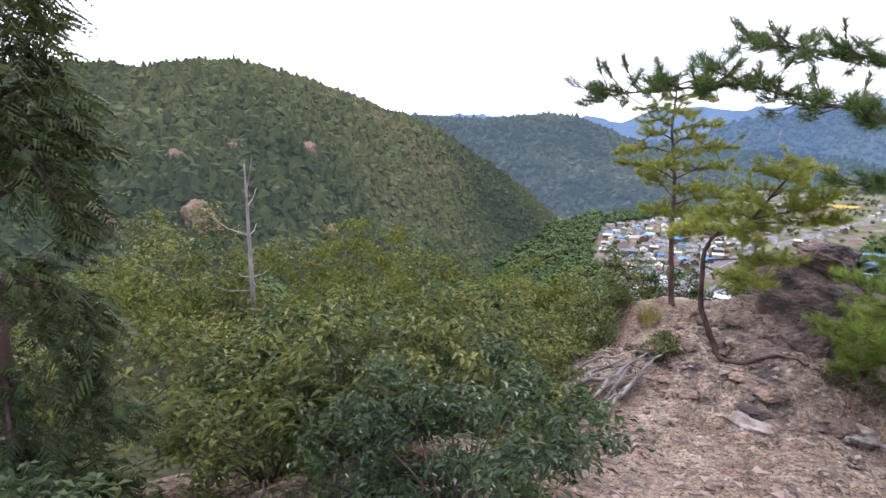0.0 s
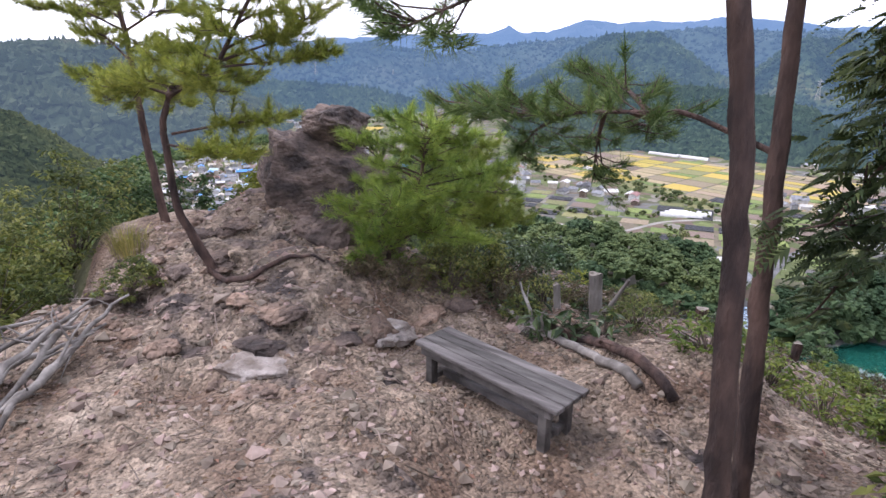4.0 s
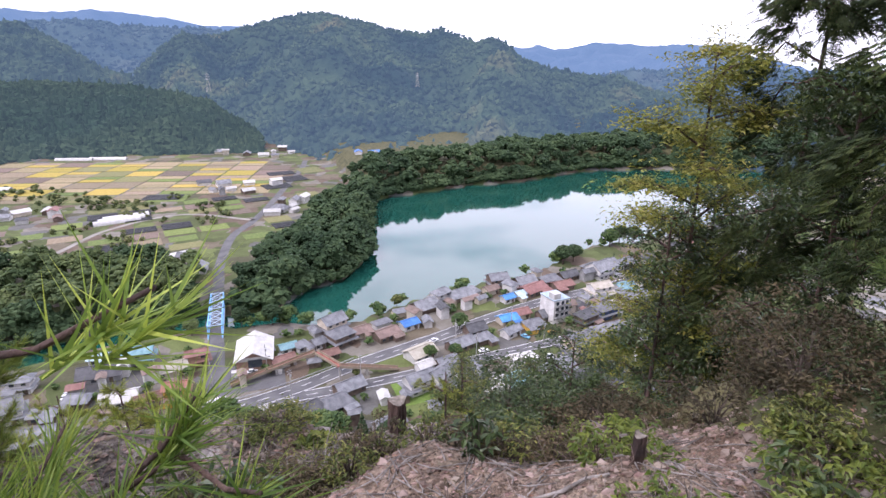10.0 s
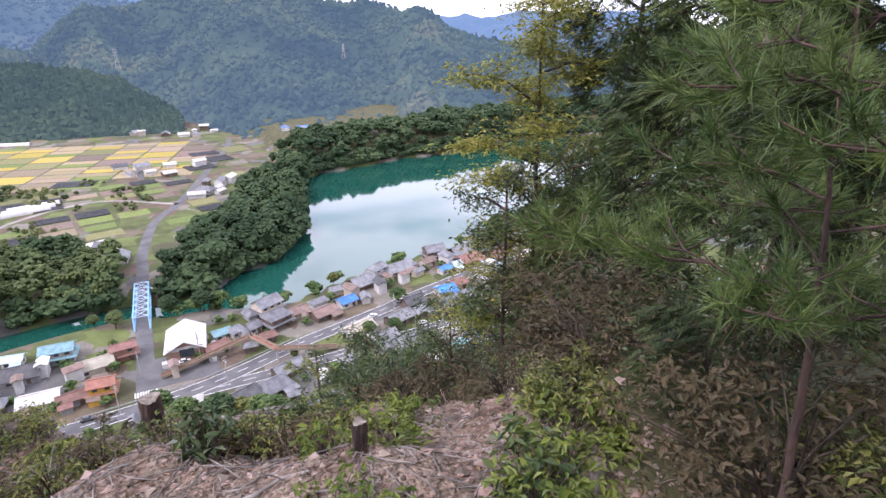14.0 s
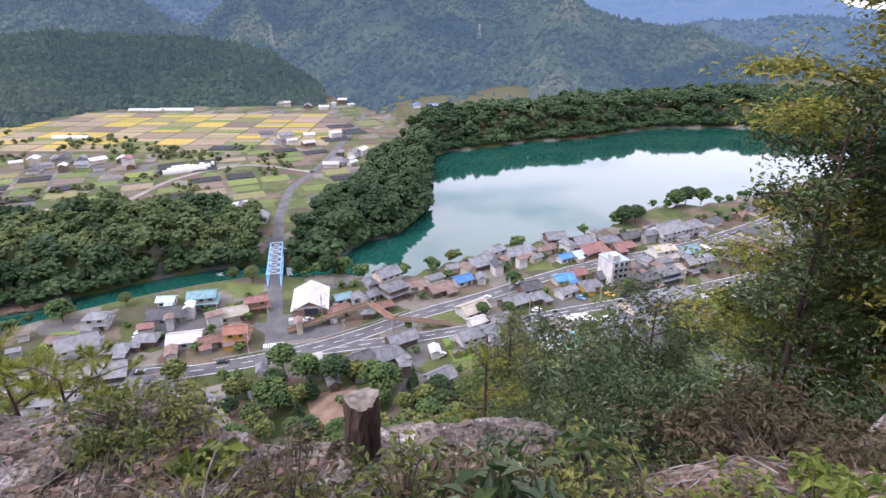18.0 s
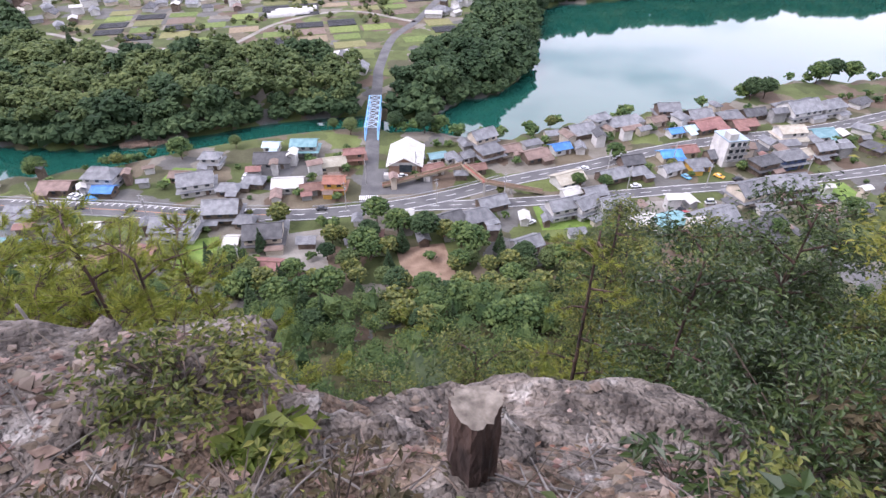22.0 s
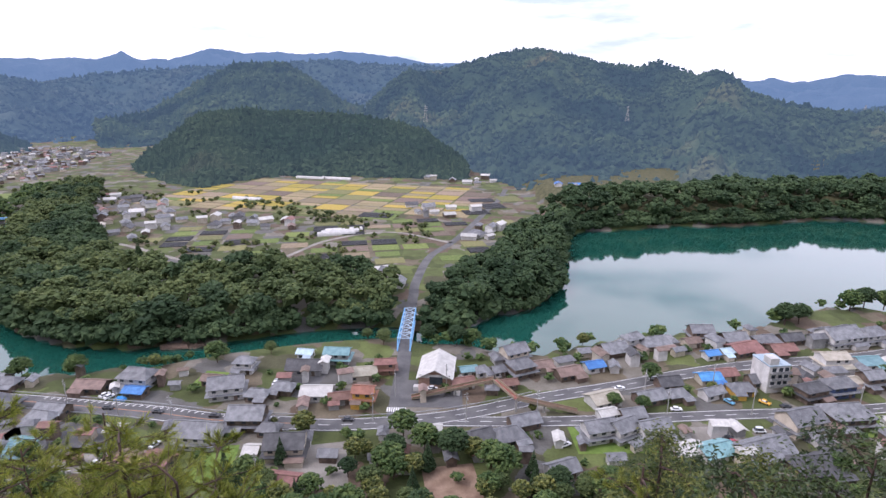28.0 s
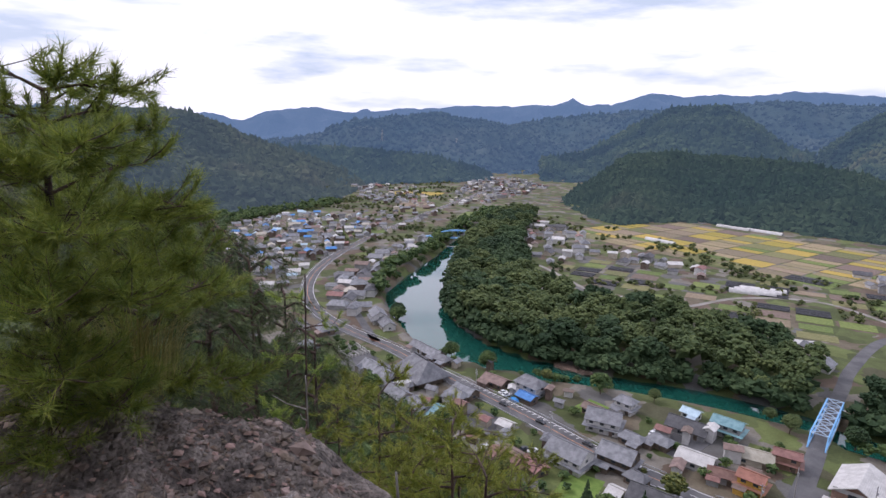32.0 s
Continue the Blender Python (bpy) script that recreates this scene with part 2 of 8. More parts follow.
M_FRESH = mat("fresh_yellow_leaves", (0.10, 0.15, 0.024), (0.20, 0.245, 0.05), 1.0, 14, 0.5, 0.15, 0.005, island=0.6, thin=0.35)
M_TANGLE = mat("tangled_brown_leaves", (0.050, 0.043, 0.021), (0.115, 0.092, 0.045), 0.8, 9, 0.7, 0.2, 0.01, island=0.8, thin=0.2)
M_MAPLE = mat("turning_leaves", (0.165, 0.195, 0.035), (0.30, 0.295, 0.06), 0.7, 12, 0.55, 0.15, 0.005, island=0.8, thin=0.4)
M_NEEDLE = mat("pine_needles", (0.14, 0.22, 0.035), (0.29, 0.39, 0.07), 1.4, 8, 0.5, 0.0, island=0.9, thin=0.3)
M_NEEDLED = mat("dark_pine_needles", (0.06, 0.11, 0.03), (0.14, 0.205, 0.055), 1.4, 8, 0.5, 0.0, island=0.9, thin=0.3)
M_NEEDLEY = mat("yellowish_pine_needles", (0.19, 0.23, 0.03), (0.33, 0.36, 0.07), 1.4, 8, 0.5, 0.0, island=0.8, thin=0.35)
M_NEEDLEG = mat("olive_pine_needles", (0.13, 0.18, 0.026), (0.26, 0.32, 0.055), 1.4, 8, 0.5, 0.0, island=0.9, thin=0.3)
M_CEDAR = mat("cypress_sprays", (0.026, 0.044, 0.014), (0.078, 0.108, 0.030), 0.9, 8, 0.7, 0.0, island=0.9, thin=0.25)
M_BARK = mat("pine_bark", (0.032, 0.022, 0.020), (0.125, 0.078, 0.062), 7, 30, 0.95, 1.0, 0.03, stretch=(1, 1, 0.35))
M_STEM = mat("dark_stems", (0.045, 0.034, 0.026), (0.12, 0.095, 0.075), 3, 30, 0.95, 0.3, 0.005, island=0.6)
M_DEAD = mat("bleached_dead_wood", (0.10, 0.088, 0.078), (0.30, 0.275, 0.25), 5, 30, 0.9, 0.8, 0.012, stretch=(1, 1, 0.4))
M_TWIG = mat("dry_twigs", (0.11, 0.08, 0.06), (0.27, 0.22, 0.18), 3, 30, 0.95, 0.3, 0.005, island=0.8)
M_BENCH = mat("weathered_dark_wood", (0.045, 0.040, 0.037), (0.15, 0.138, 0.13), 6, 40, 0.8, 0.5, 0.006, rnd=0.5, stretch=(0.3, 3, 1))
M_CUT = mat("cut_wood", (0.09, 0.075, 0.06), (0.27, 0.235, 0.195), 14, 60, 0.9, 0.5, 0.005)
M_GRASS = mat("dry_grass", (0.20, 0.19, 0.05), (0.36, 0.32, 0.12), 2, 20, 0.8, 0.0, island=0.8, thin=0.35)
M_STEEL = mat("blue_painted_steel", (0.16, 0.40, 0.70), (0.24, 0.50, 0.80), 0.6, 6, 0.5, 0.1, 0.01)
M_GALV = mat("galvanised_steel", (0.42, 0.43, 0.44), (0.55, 0.56, 0.57), 1, 10, 0.5, 0.0, metal=0.3)
M_POLE = mat("utility_pole_concrete", (0.30, 0.29, 0.28), (0.40, 0.39, 0.37), 1, 8, 0.85, 0.0)
M_GLASS = mat("window_glass", (0.03, 0.04, 0.05), (0.06, 0.07, 0.08), 0.5, 3, 0.12, 0.0, spec=0.6)


def water_mat():
    m = bpy.data.materials.new("green_water")
    m.use_nodes = True
    n, l = m.node_tree.nodes, m.node_tree.links
    b = n["Principled BSDF"]
    g = n.new("ShaderNodeNewGeometry")
    t = n.new("ShaderNodeTexNoise")
    t.inputs["Scale"].default_value, t.inputs["Detail"].default_value = 0.012, 4.0
    l.new(g.outputs["Position"], t.inputs["Vector"])
    r = n.new("ShaderNodeValToRGB")
    r.color_ramp.elements[0].color, r.color_ramp.elements[1].color = (0.006, 0.060, 0.044, 1), (0.012, 0.088, 0.066, 1)
    l.new(t.outputs["Fac"], r.inputs["Fac"])
    l.new(r.outputs["Color"], b.inputs["Base Color"])
    b.inputs["Roughness"].default_value, b.inputs["IOR"].default_value = 0.05, 1.55
    b.inputs["Coat Weight"].default_value, b.inputs["Coat Roughness"].default_value, b.inputs["Coat IOR"].default_value = 0.6, 0.04, 1.5
    w = n.new("ShaderNodeTexNoise")
    w.inputs["Scale"].default_value, w.inputs["Detail"].default_value = 0.7, 3.0
    l.new(g.outputs["Position"], w.inputs["Vector"])
    bp = n.new("ShaderNodeBump")
    bp.inputs["Strength"].default_value, bp.inputs["Distance"].default_value = 0.06, 0.05
    l.new(w.outputs["Fac"], bp.inputs["Height"])
    l.new(bp.outputs["Normal"], b.inputs["Normal"])
    return m


M_WATER = water_mat()


def striped(name, c1, c2, pitch, axis=0, rough=0.7, turn=0.0):
    """A colour with fine parallel ribs in the object's own axes: roof tiles, cladding, crop rows."""
    m = mat(name, c1, c2, 0.5, 3.0, rough, 0.0, rnd=0.35)
    n, l = m.node_tree.nodes, m.node_tree.links
    b = n["Principled BSDF"]
    tc = n.new("ShaderNodeTexCoord")
    mp = n.new("ShaderNodeMapping")
    mp.inputs["Rotation"].default_value = (0, 0, turn)
    w = n.new("ShaderNodeTexWave")
    w.wave_type, w.bands_direction = "BANDS", "XYZ"[axis]
    w.inputs["Scale"].default_value = 0.314 / pitch
    w.inputs["Distortion"].default_value = 0.3
    l.new(tc.outputs["Object"], mp.inputs["Vector"])
    l.new(mp.outputs["Vector"], w.inputs["Vector"])
    bp = n.new("ShaderNodeBump")
    bp.inputs["Strength"].default_value, bp.inputs["Distance"].default_value = 0.6, 0.06
    l.new(w.outputs["Fac"], bp.inputs["Height"])
    l.new(bp.outputs["Normal"], b.inputs["Normal"])
    return m


ROOFS = {
    "grey": striped("grey_tile_roof", (0.13, 0.135, 0.145), (0.23, 0.235, 0.245), 0.30, rough=0.5),
    "dark": striped("dark_tile_roof", (0.055, 0.056, 0.06), (0.10, 0.10, 0.105), 0.30, rough=0.55),
    "brown": striped("brown_metal_roof", (0.15, 0.105, 0.085), (0.23, 0.165, 0.135), 0.4, rough=0.6),
    "red": striped("red_brown_roof", (0.17, 0.085, 0.07), (0.26, 0.14, 0.115), 0.4, rough=0.6),
    "blue": striped("blue_roof", (0.045, 0.17, 0.42), (0.08, 0.25, 0.55), 0.4, rough=0.5),
    "pale": striped("pale_blue_roof", (0.32, 0.43, 0.50), (0.46, 0.57, 0.63), 0.4, rough=0.55),
    "teal": striped("teal_roof", (0.13, 0.27, 0.29), (0.22, 0.38, 0.40), 0.4, rough=0.55),
    "white": striped("white_metal_roof", (0.42, 0.41, 0.385), (0.54, 0.53, 0.50), 0.5, rough=0.6),
    "beige": striped("beige_roof", (0.33, 0.30, 0.235), (0.45, 0.415, 0.34), 0.4, rough=0.65),
    "orange": striped("orange_roof", (0.20, 0.095, 0.06), (0.29, 0.14, 0.09), 0.4, rough=0.6),
}
WALLS = {
    "white": mat("white_plaster", (0.46, 0.45, 0.43), (0.62, 0.61, 0.59), 0.4, 5, 0.9, 0.1, 0.01, rnd=0.2),
    "cream": mat("cream_plaster", (0.42, 0.37, 0.29), (0.56, 0.50, 0.41), 0.4, 5, 0.9, 0.1, 0.01, rnd=0.3),
    "wood": mat("dark_wood_cladding", (0.085, 0.062, 0.048), (0.17, 0.13, 0.10), 0.6, 6, 0.85, 0.2, 0.01, rnd=0.4),
    "grey": mat("grey_cladding", (0.22, 0.22, 0.22), (0.34, 0.34, 0.33), 0.4, 5, 0.85, 0.1, 0.01, rnd=0.3),
    "navy": mat("navy_cladding", (0.03, 0.05, 0.12), (0.05, 0.08, 0.17), 0.4, 5, 0.8, 0.1, 0.01),
    "yellow": mat("yellow_cladding", (0.50, 0.29, 0.05), (0.62, 0.38, 0.08), 0.4, 5, 0.8, 0.1, 0.01),
    "terracotta": mat("terracotta_plaster", (0.24, 0.145, 0.105), (0.33, 0.21, 0.155), 0.4, 5, 0.85, 0.1, 0.01),
}

# ---- mesh tools ----
def mk(name, verts, faces, material, parent=None, smooth=False, label="", matrix=None):
    """One mesh object from numpy arrays; faces all of one length."""
    verts, faces = np.asarray(verts, float), np.asarray(faces, int)
    me = bpy.data.meshes.new(name)
    k = faces.shape[1]
    me.vertices.add(len(verts))
    me.vertices.foreach_set("co", verts.ravel())
    me.loops.add(faces.size)
    me.loops.foreach_set("vertex_index", faces.ravel())
    me.polygons.add(len(faces))
    me.polygons.foreach_set("loop_start", np.arange(0, faces.size, k))
    me.polygons.foreach_set("use_smooth", np.full(len(faces), bool(smooth)))
    me.update(calc_edges=True)
    for m in material if isinstance(material, (list, tuple)) else [material]:
        me.materials.append(m)
    ob = new(name, me)
    if parent:
        ob.parent = parent
    if matrix is not None:
        ob.matrix_basis = matrix
    if label:
        ob["label"] = label
    return ob


def part(name, bm, material, parent, label="", smooth=False):
    me = bpy.data.meshes.new(name)
    bm.to_mesh(me)
    bm.free()
    me.materials.append(material)
    if smooth:
        me.polygons.foreach_set("use_smooth", np.full(len(me.polygons), True))
    ob = new(name, me)
    ob.parent = parent
    if label:
        ob["label"] = label
    return ob


def thing(name, m, label, category, group="", kind=""):
    ob = new(name)
    ob.empty_display_size = 0.2
    ob.matrix_basis = m
    return tagged(ob, label, category, group, kind)


CUBE_V = np.array([(x, y, z) for z in (-0.5, 0.5) for y in (-0.5, 0.5) for x in (-0.5, 0.5)])
CUBE_F = np.array([(0, 2, 3, 1), (4, 5, 7, 6), (0, 1, 5, 4), (2, 6, 7, 3), (0, 4, 6, 2), (1, 3, 7, 5)])


def box_bm(size, at=(0, 0, 0), bevel=0.0, rot=(0, 0, 0), bm=None):
    bm = bm or bmesh.new()
    made = bmesh.ops.create_cube(bm, size=1.0, matrix=pose(*at, *rot) @ Matrix.Diagonal((*size, 1)))
    if bevel:
        edges = {e for v in made["verts"] for e in v.link_edges}
        bmesh.ops.bevel(bm, geom=list(edges), offset=bevel, segments=1, affect="EDGES")
    return bm


def tube(points, radii, sides=7, rough=0.0, rng=None):
    """Arrays of a tapering tube along a polyline."""
    p = np.asarray(points, float)
    r = np.asarray(radii, float)
    t = np.gradient(p, axis=0)
    t /= np.linalg.norm(t, axis=1)[:, None] + 1e-9
    ref = np.where(np.abs(t[:, 2:3]) > 0.9, [[1.0, 0, 0]], [[0, 0, 1.0]])
    u = np.cross(t, ref)
    u /= np.linalg.norm(u, axis=1)[:, None] + 1e-9
    w = np.cross(t, u)
    a = np.linspace(0, 2 * np.pi, sides, endpoint=False)
    rr = np.repeat(r[:, None], sides, 1)
    if rough and rng is not None:
        rr = rr * (1 + rng.uniform(-rough, rough, rr.shape))
    v = p[:, None] + rr[..., None] * (np.cos(a)[None, :, None] * u[:, None] + np.sin(a)[None, :, None] * w[:, None])
    n = len(p)
    i, j = np.meshgrid(np.arange(n - 1), np.arange(sides), indexing="ij")
    q = np.stack([i * sides + j, i * sides + (j + 1) % sides, (i + 1) * sides + (j + 1) % sides, (i + 1) * sides + j], -1).reshape(-1, 4)
    v = v.reshape(-1, 3)
    caps = [(0, 0, 0, 0)][:0]
    for ring in (0, n - 1):
        c = len(v)
        v = np.vstack([v, p[ring]])
        for k in range(0, sides):
            caps.append((ring * sides + k, ring * sides + (k + 1) % sides, c, c))
    tri = np.array([(a_, b_, c_) for a_, b_, c_, _ in caps])
    return v, q, tri


def join(chunks):
    """Stacks (verts, faces) chunks whose faces have one length."""
    vs, fs, n = [], [], 0
    for v, f in chunks:
        vs.append(v)
        fs.append(np.asarray(f) + n)
        n += len(v)
    return np.vstack(vs), np.vstack(fs)


def tubes(lines, sides=6, rough=0.0, seed=0):
    """Arrays (verts, triangles) of many tubes [(points, radii)]."""
    rng = np.random.default_rng(seed)
    out = []
    for p, r in lines:
        v, q, tri = tube(p, r, sides, rough, rng)
        out.append((v, np.vstack([q[:, [0, 1, 2]], q[:, [0, 2, 3]], tri])))
    return join(out)


def ico(level):
    bm = bmesh.new()
    bmesh.ops.create_icosphere(bm, subdivisions=level, radius=1.0)
    v = np.array([x.co[:] for x in bm.verts])
    f = np.array([[x.index for x in y.verts] for y in bm.faces])
    bm.free()
    return v, f


OCTA = (np.array([(1, 0, 0), (-1, 0, 0), (0, 1, 0), (0, -1, 0), (0, 0, 1), (0, 0, -1)], float) * 1.15,
        np.array([(0, 2, 4), (2, 1, 4), (1, 3, 4), (3, 0, 4), (2, 0, 5), (1, 2, 5), (3, 1, 5), (0, 3, 5)]))


def turns(rng, n):
    """n random rotation matrices."""
    q = rng.normal(size=(n, 4))
    q /= np.linalg.norm(q, axis=1)[:, None]
    w, x, y, z = q.T
    return np.stack([1 - 2 * (y * y + z * z), 2 * (x * y - z * w), 2 * (x * z + y * w), 2 * (x * y + z * w), 1 - 2 * (x * x + z * z),
                     2 * (y * z - x * w), 2 * (x * z - y * w), 2 * (y * z + x * w), 1 - 2 * (x * x + y * y)], -1).reshape(-1, 3, 3)


def clumps(centres, sizes, seed=0, base=None, jitter=0.35, flat=(1, 1, 1), spin=True):
    """Arrays of many small uneven lumps, one at each centre."""
    v0, f0 = base or OCTA
    rng = np.random.default_rng(seed)
    c = np.asarray(centres, float)
    s = np.broadcast_to(np.asarray(sizes, float), (len(c),))
    v = v0[None] * (1 + rng.uniform(-jitter, jitter, (len(c), len(v0), 1)))
    if spin:
        v = np.einsum("nij,nkj->nki", turns(rng, len(c)), v)
    v = v * s[:, None, None] * np.array(flat) + c[:, None]
    f = f0[None] + (np.arange(len(c)) * len(v0))[:, None, None]
    return v.reshape(-1, 3), f.reshape(-1, 3)


def leaves(centres, sizes, seed=0, droop=0.3, slim=0.42):
    """Arrays of folded leaves, two triangles each, at random turns."""
    rng = np.random.default_rng(seed)
    c = np.asarray(centres, float)
    n = len(c)
    s = np.broadcast_to(np.asarray(sizes, float), (n,))[:, None]
    a = rng.uniform(0, 2 * np.pi, n)
    out = np.stack([np.cos(a), np.sin(a), rng.uniform(-0.75, 0.35, n) - droop * 0.3], -1)
    out /= np.linalg.norm(out, axis=1)[:, None]
    side = np.cross(out, rng.normal(size=(n, 3)) * 0.35 + [0, 0, 1])
    side /= np.linalg.norm(side, axis=1)[:, None]
    up = np.cross(side, out)
    base, mid, tip = c, c + out * s * 0.5, c + out * s - up * s * droop * 0.5
    left = mid + side * s * slim * 0.5 + up * s * 0.10
    right = mid - side * s * slim * 0.5 + up * s * 0.10
    v = np.stack([base, left, tip, right], 1)
    f = np.array([(0, 2, 1), (0, 3, 2)])
    return v.reshape(-1, 3), (f[None] + (np.arange(n) * 4)[:, None, None]).reshape(-1, 3)


def needles(centres, ways, count, length, seed=0, wide=0.0035, spread=0.6):
    """Arrays of pine tufts: thin needles fanning out round each way."""
    rng = np.random.default_rng(seed)
    c, w = np.repeat(centres, count, 0), np.repeat(ways, count, 0)
    n = len(c)
    d = w * 0.95 + rng.normal(size=(n, 3)) * spread
    d /= np.linalg.norm(d, axis=1)[:, None]
    ln = length * rng.uniform(0.65, 1.1, (n, 1))
    start = c + w * rng.uniform(-0.07, 0.02, (n, 1)) * (length / 0.1)
    side = np.cross(d, rng.normal(size=(n, 3)))
    side /= np.linalg.norm(side, axis=1)[:, None]
    v = np.stack([start + side * wide, start - side * wide, start + d * ln], 1)
    return v.reshape(-1, 3), np.arange(n * 3).reshape(-1, 3)


def fronds(centres, ways, length, seed=0, leaflets=7, wide=0.013):
    """Arrays of flat drooping conifer sprays: slim leaflets on both sides of a bending twig."""
    rng = np.random.default_rng(seed)
    c, w = np.asarray(centres, float), np.asarray(ways, float)
    n = len(c)
    w = w / np.linalg.norm(w, axis=1)[:, None]
    side = np.cross(w, rng.normal(size=(n, 3)) * 0.4 + [0, 0, 1])
    side /= np.linalg.norm(side, axis=1)[:, None]
    ln = length * rng.uniform(0.6, 1.25, n)
    u = np.linspace(0.1, 1.0, leaflets)
    stem = c[:, None] + w[:, None] * (u[None, :, None] * ln[:, None, None]) - [0, 0, 1] * (0.45 * u[None, :, None] ** 2 * ln[:, None, None])
    reach = (0.42 * (1.15 - u))[None, :, None] * ln[:, None, None]
    fwd = w[:, None] * reach * 0.7
    q = np.array([0, 0, 1.0]) * wide * 0.4
    out = []
    for s in (-1, 1):
        tip = stem + side[:, None] * s * reach + fwd - [0, 0, 1] * reach * 0.35
        out.append(np.stack([stem - w[:, None] * wide, stem + w[:, None] * wide + q, tip], 2))
    v = np.concatenate(out, 1).reshape(-1, 3)
    return v, np.arange(len(v)).reshape(-1, 3)


def fbm(x, y, scale, octaves=4, seed=0):
    """Smooth value noise on arrays, about -1 to 1."""
    out, amp, total = np.zeros_like(x, float), 1.0, 0.0
    for o in range(octaves):
        rng = np.random.default_rng(seed * 17 + o)
        t = rng.uniform(-1, 1, (64, 64))
        a, b = x * scale * 2 ** o + 11.3 * o, y * scale * 2 ** o + 5.7 * o
        i, j = np.floor(a).astype(int), np.floor(b).astype(int)
        fa, fb = a - i, b - j
        fa, fb = fa * fa * (3 - 2 * fa), fb * fb * (3 - 2 * fb)
        g = lambda p, q: t[p % 64, q % 64]
        out += amp * (g(i, j) * (1 - fa) * (1 - fb) + g(i + 1, j) * fa * (1 - fb) + g(i, j + 1) * (1 - fa) * fb + g(i + 1, j + 1) * fa * fb)
        total += amp
        amp *= 0.5
    return out / total * 1.6

# ---- ground, water, hills ----
WATER_Z = -5.0
SHORE_NEAR = [(-438, 603), (-417, 530), (-379, 444), (-346, 382), (-313, 312), (-289, 268), (-259, 243), (-208, 215), (-175, 207),
              (-127, 219), (-101, 230), (-73, 240), (-26, 250), (17, 240), (42, 236), (82, 254), (144, 264), (204, 297), (239, 294),
              (294, 307), (370, 335), (461, 377), (586, 431), (660, 462)]
SHORE_FAR = [(660, 475), (509, 480), (441, 517), (348, 532), (252, 500), (203, 501), (147, 484), (104, 474), (84, 415), (72, 364),
             (63, 320), (44, 292), (25, 285), (6, 262), (-28, 266), (-73, 262), (-94, 250), (-119, 243), (-148, 238), (-182, 241),
             (-215, 255), (-241, 278), (-287, 338), (-337, 408), (-396, 513), (-434, 620)]
SHORE = np.array(SHORE_NEAR + SHORE_FAR, float)


def line_dist(x, y, pts, closed=False):
    """Distance from points to a polyline."""
    d = np.full(np.shape(x), 1e9)
    a = np.array(pts, float)
    b = np.roll(a, -1, 0)
    for (ax, ay), (bx, by) in list(zip(a, b))[: None if closed else -1]:
        t = np.clip(((x - ax) * (bx - ax) + (y - ay) * (by - ay)) / ((bx - ax) ** 2 + (by - ay) ** 2 + 1e-9), 0, 1)
        d = np.minimum(d, np.hypot(x - ax - t * (bx - ax), y - ay - t * (by - ay)))
    return d


def inside(x, y, poly):
    c = np.zeros(np.shape(x), bool)
    a = np.array(poly, float)
    for (ax, ay), (bx, by) in zip(a, np.roll(a, -1, 0)):
        hit = ((ay > y) != (by > y)) & (x < (bx - ax) * (y - ay) / (by - ay + 1e-12) + ax)
        c ^= hit
    return c


def shore_dist(x, y):
    """Metres to the shore, below zero on the water."""
    return line_dist(x, y, SHORE, True) * np.where(inside(x, y, SHORE), -1, 1)


def smooth(t):
    t = np.clip(t, 0, 1)
    return t * t * (3 - 2 * t)


# heights of the outlook's ground, where the path and the things on it stand
TOP = np.array([(4.6, -10, 112.6), (3.2, -8.3, 111.65), (1.3, -6.2, 110.95), (0.2, -4.9, 110.55), (1.2, -4.3, 110.24), (0.0, -3.7, 110.3),
                (-0.6, -4.9, 110.46), (-3.0, -5.3, 110.42), (-2.6, -4.1, 110.78), (-5.0, -3.3, 110.75), (-2.0, -3.6, 110.95),
                (-3.5, -2.6, 111.2), (-5.2, -1.7, 110.5), (-1.4, -2.9, 110.7), (0.8, -2.1, 110.4), (1.5, -2.6, 110.5), (2.4, -0.1, 109.45),
                (1.1, -0.4, 109.5), (0.8, 0.5, 109.2), (1.1, 1.2, 109.2), (1.1, 2.4, 108.58), (1.8, 3.4, 107.75), (-1.0, 2.6, 108.55),
                (-3.0, 1.5, 108.6), (5.0, 0.5, 109.4), (2.7, 3.2, 107.1), (3.6, 2.9, 107.45), (4.9, 2.35, 107.95), (5.9, 1.8, 108.3), (1.3, 3.4, 107.4), (0.95, 3.35, 107.65),
                (0.6, 3.15, 108.1), (-0.05, 3.0, 108.68), (1.85, 2.9, 107.9), (1.8, 2.2, 108.35), (-1.0, 3.6, 108.2), (-1.65, 3.5, 108.5), (-2.2, 3.3, 108.72), (-2.9, 2.75, 108.85), (3.2, 1.6, 108.6), (5.0, -4.0, 111.0), (8.0, 3.0, 106.0), (8.0, -8.0, 112.6), (0.6, -9.3, 111.6), (-1.2, -9.0, 110.4), (-3.4, -7.8, 109.6), (-5.5, -5.5, 109.2)])


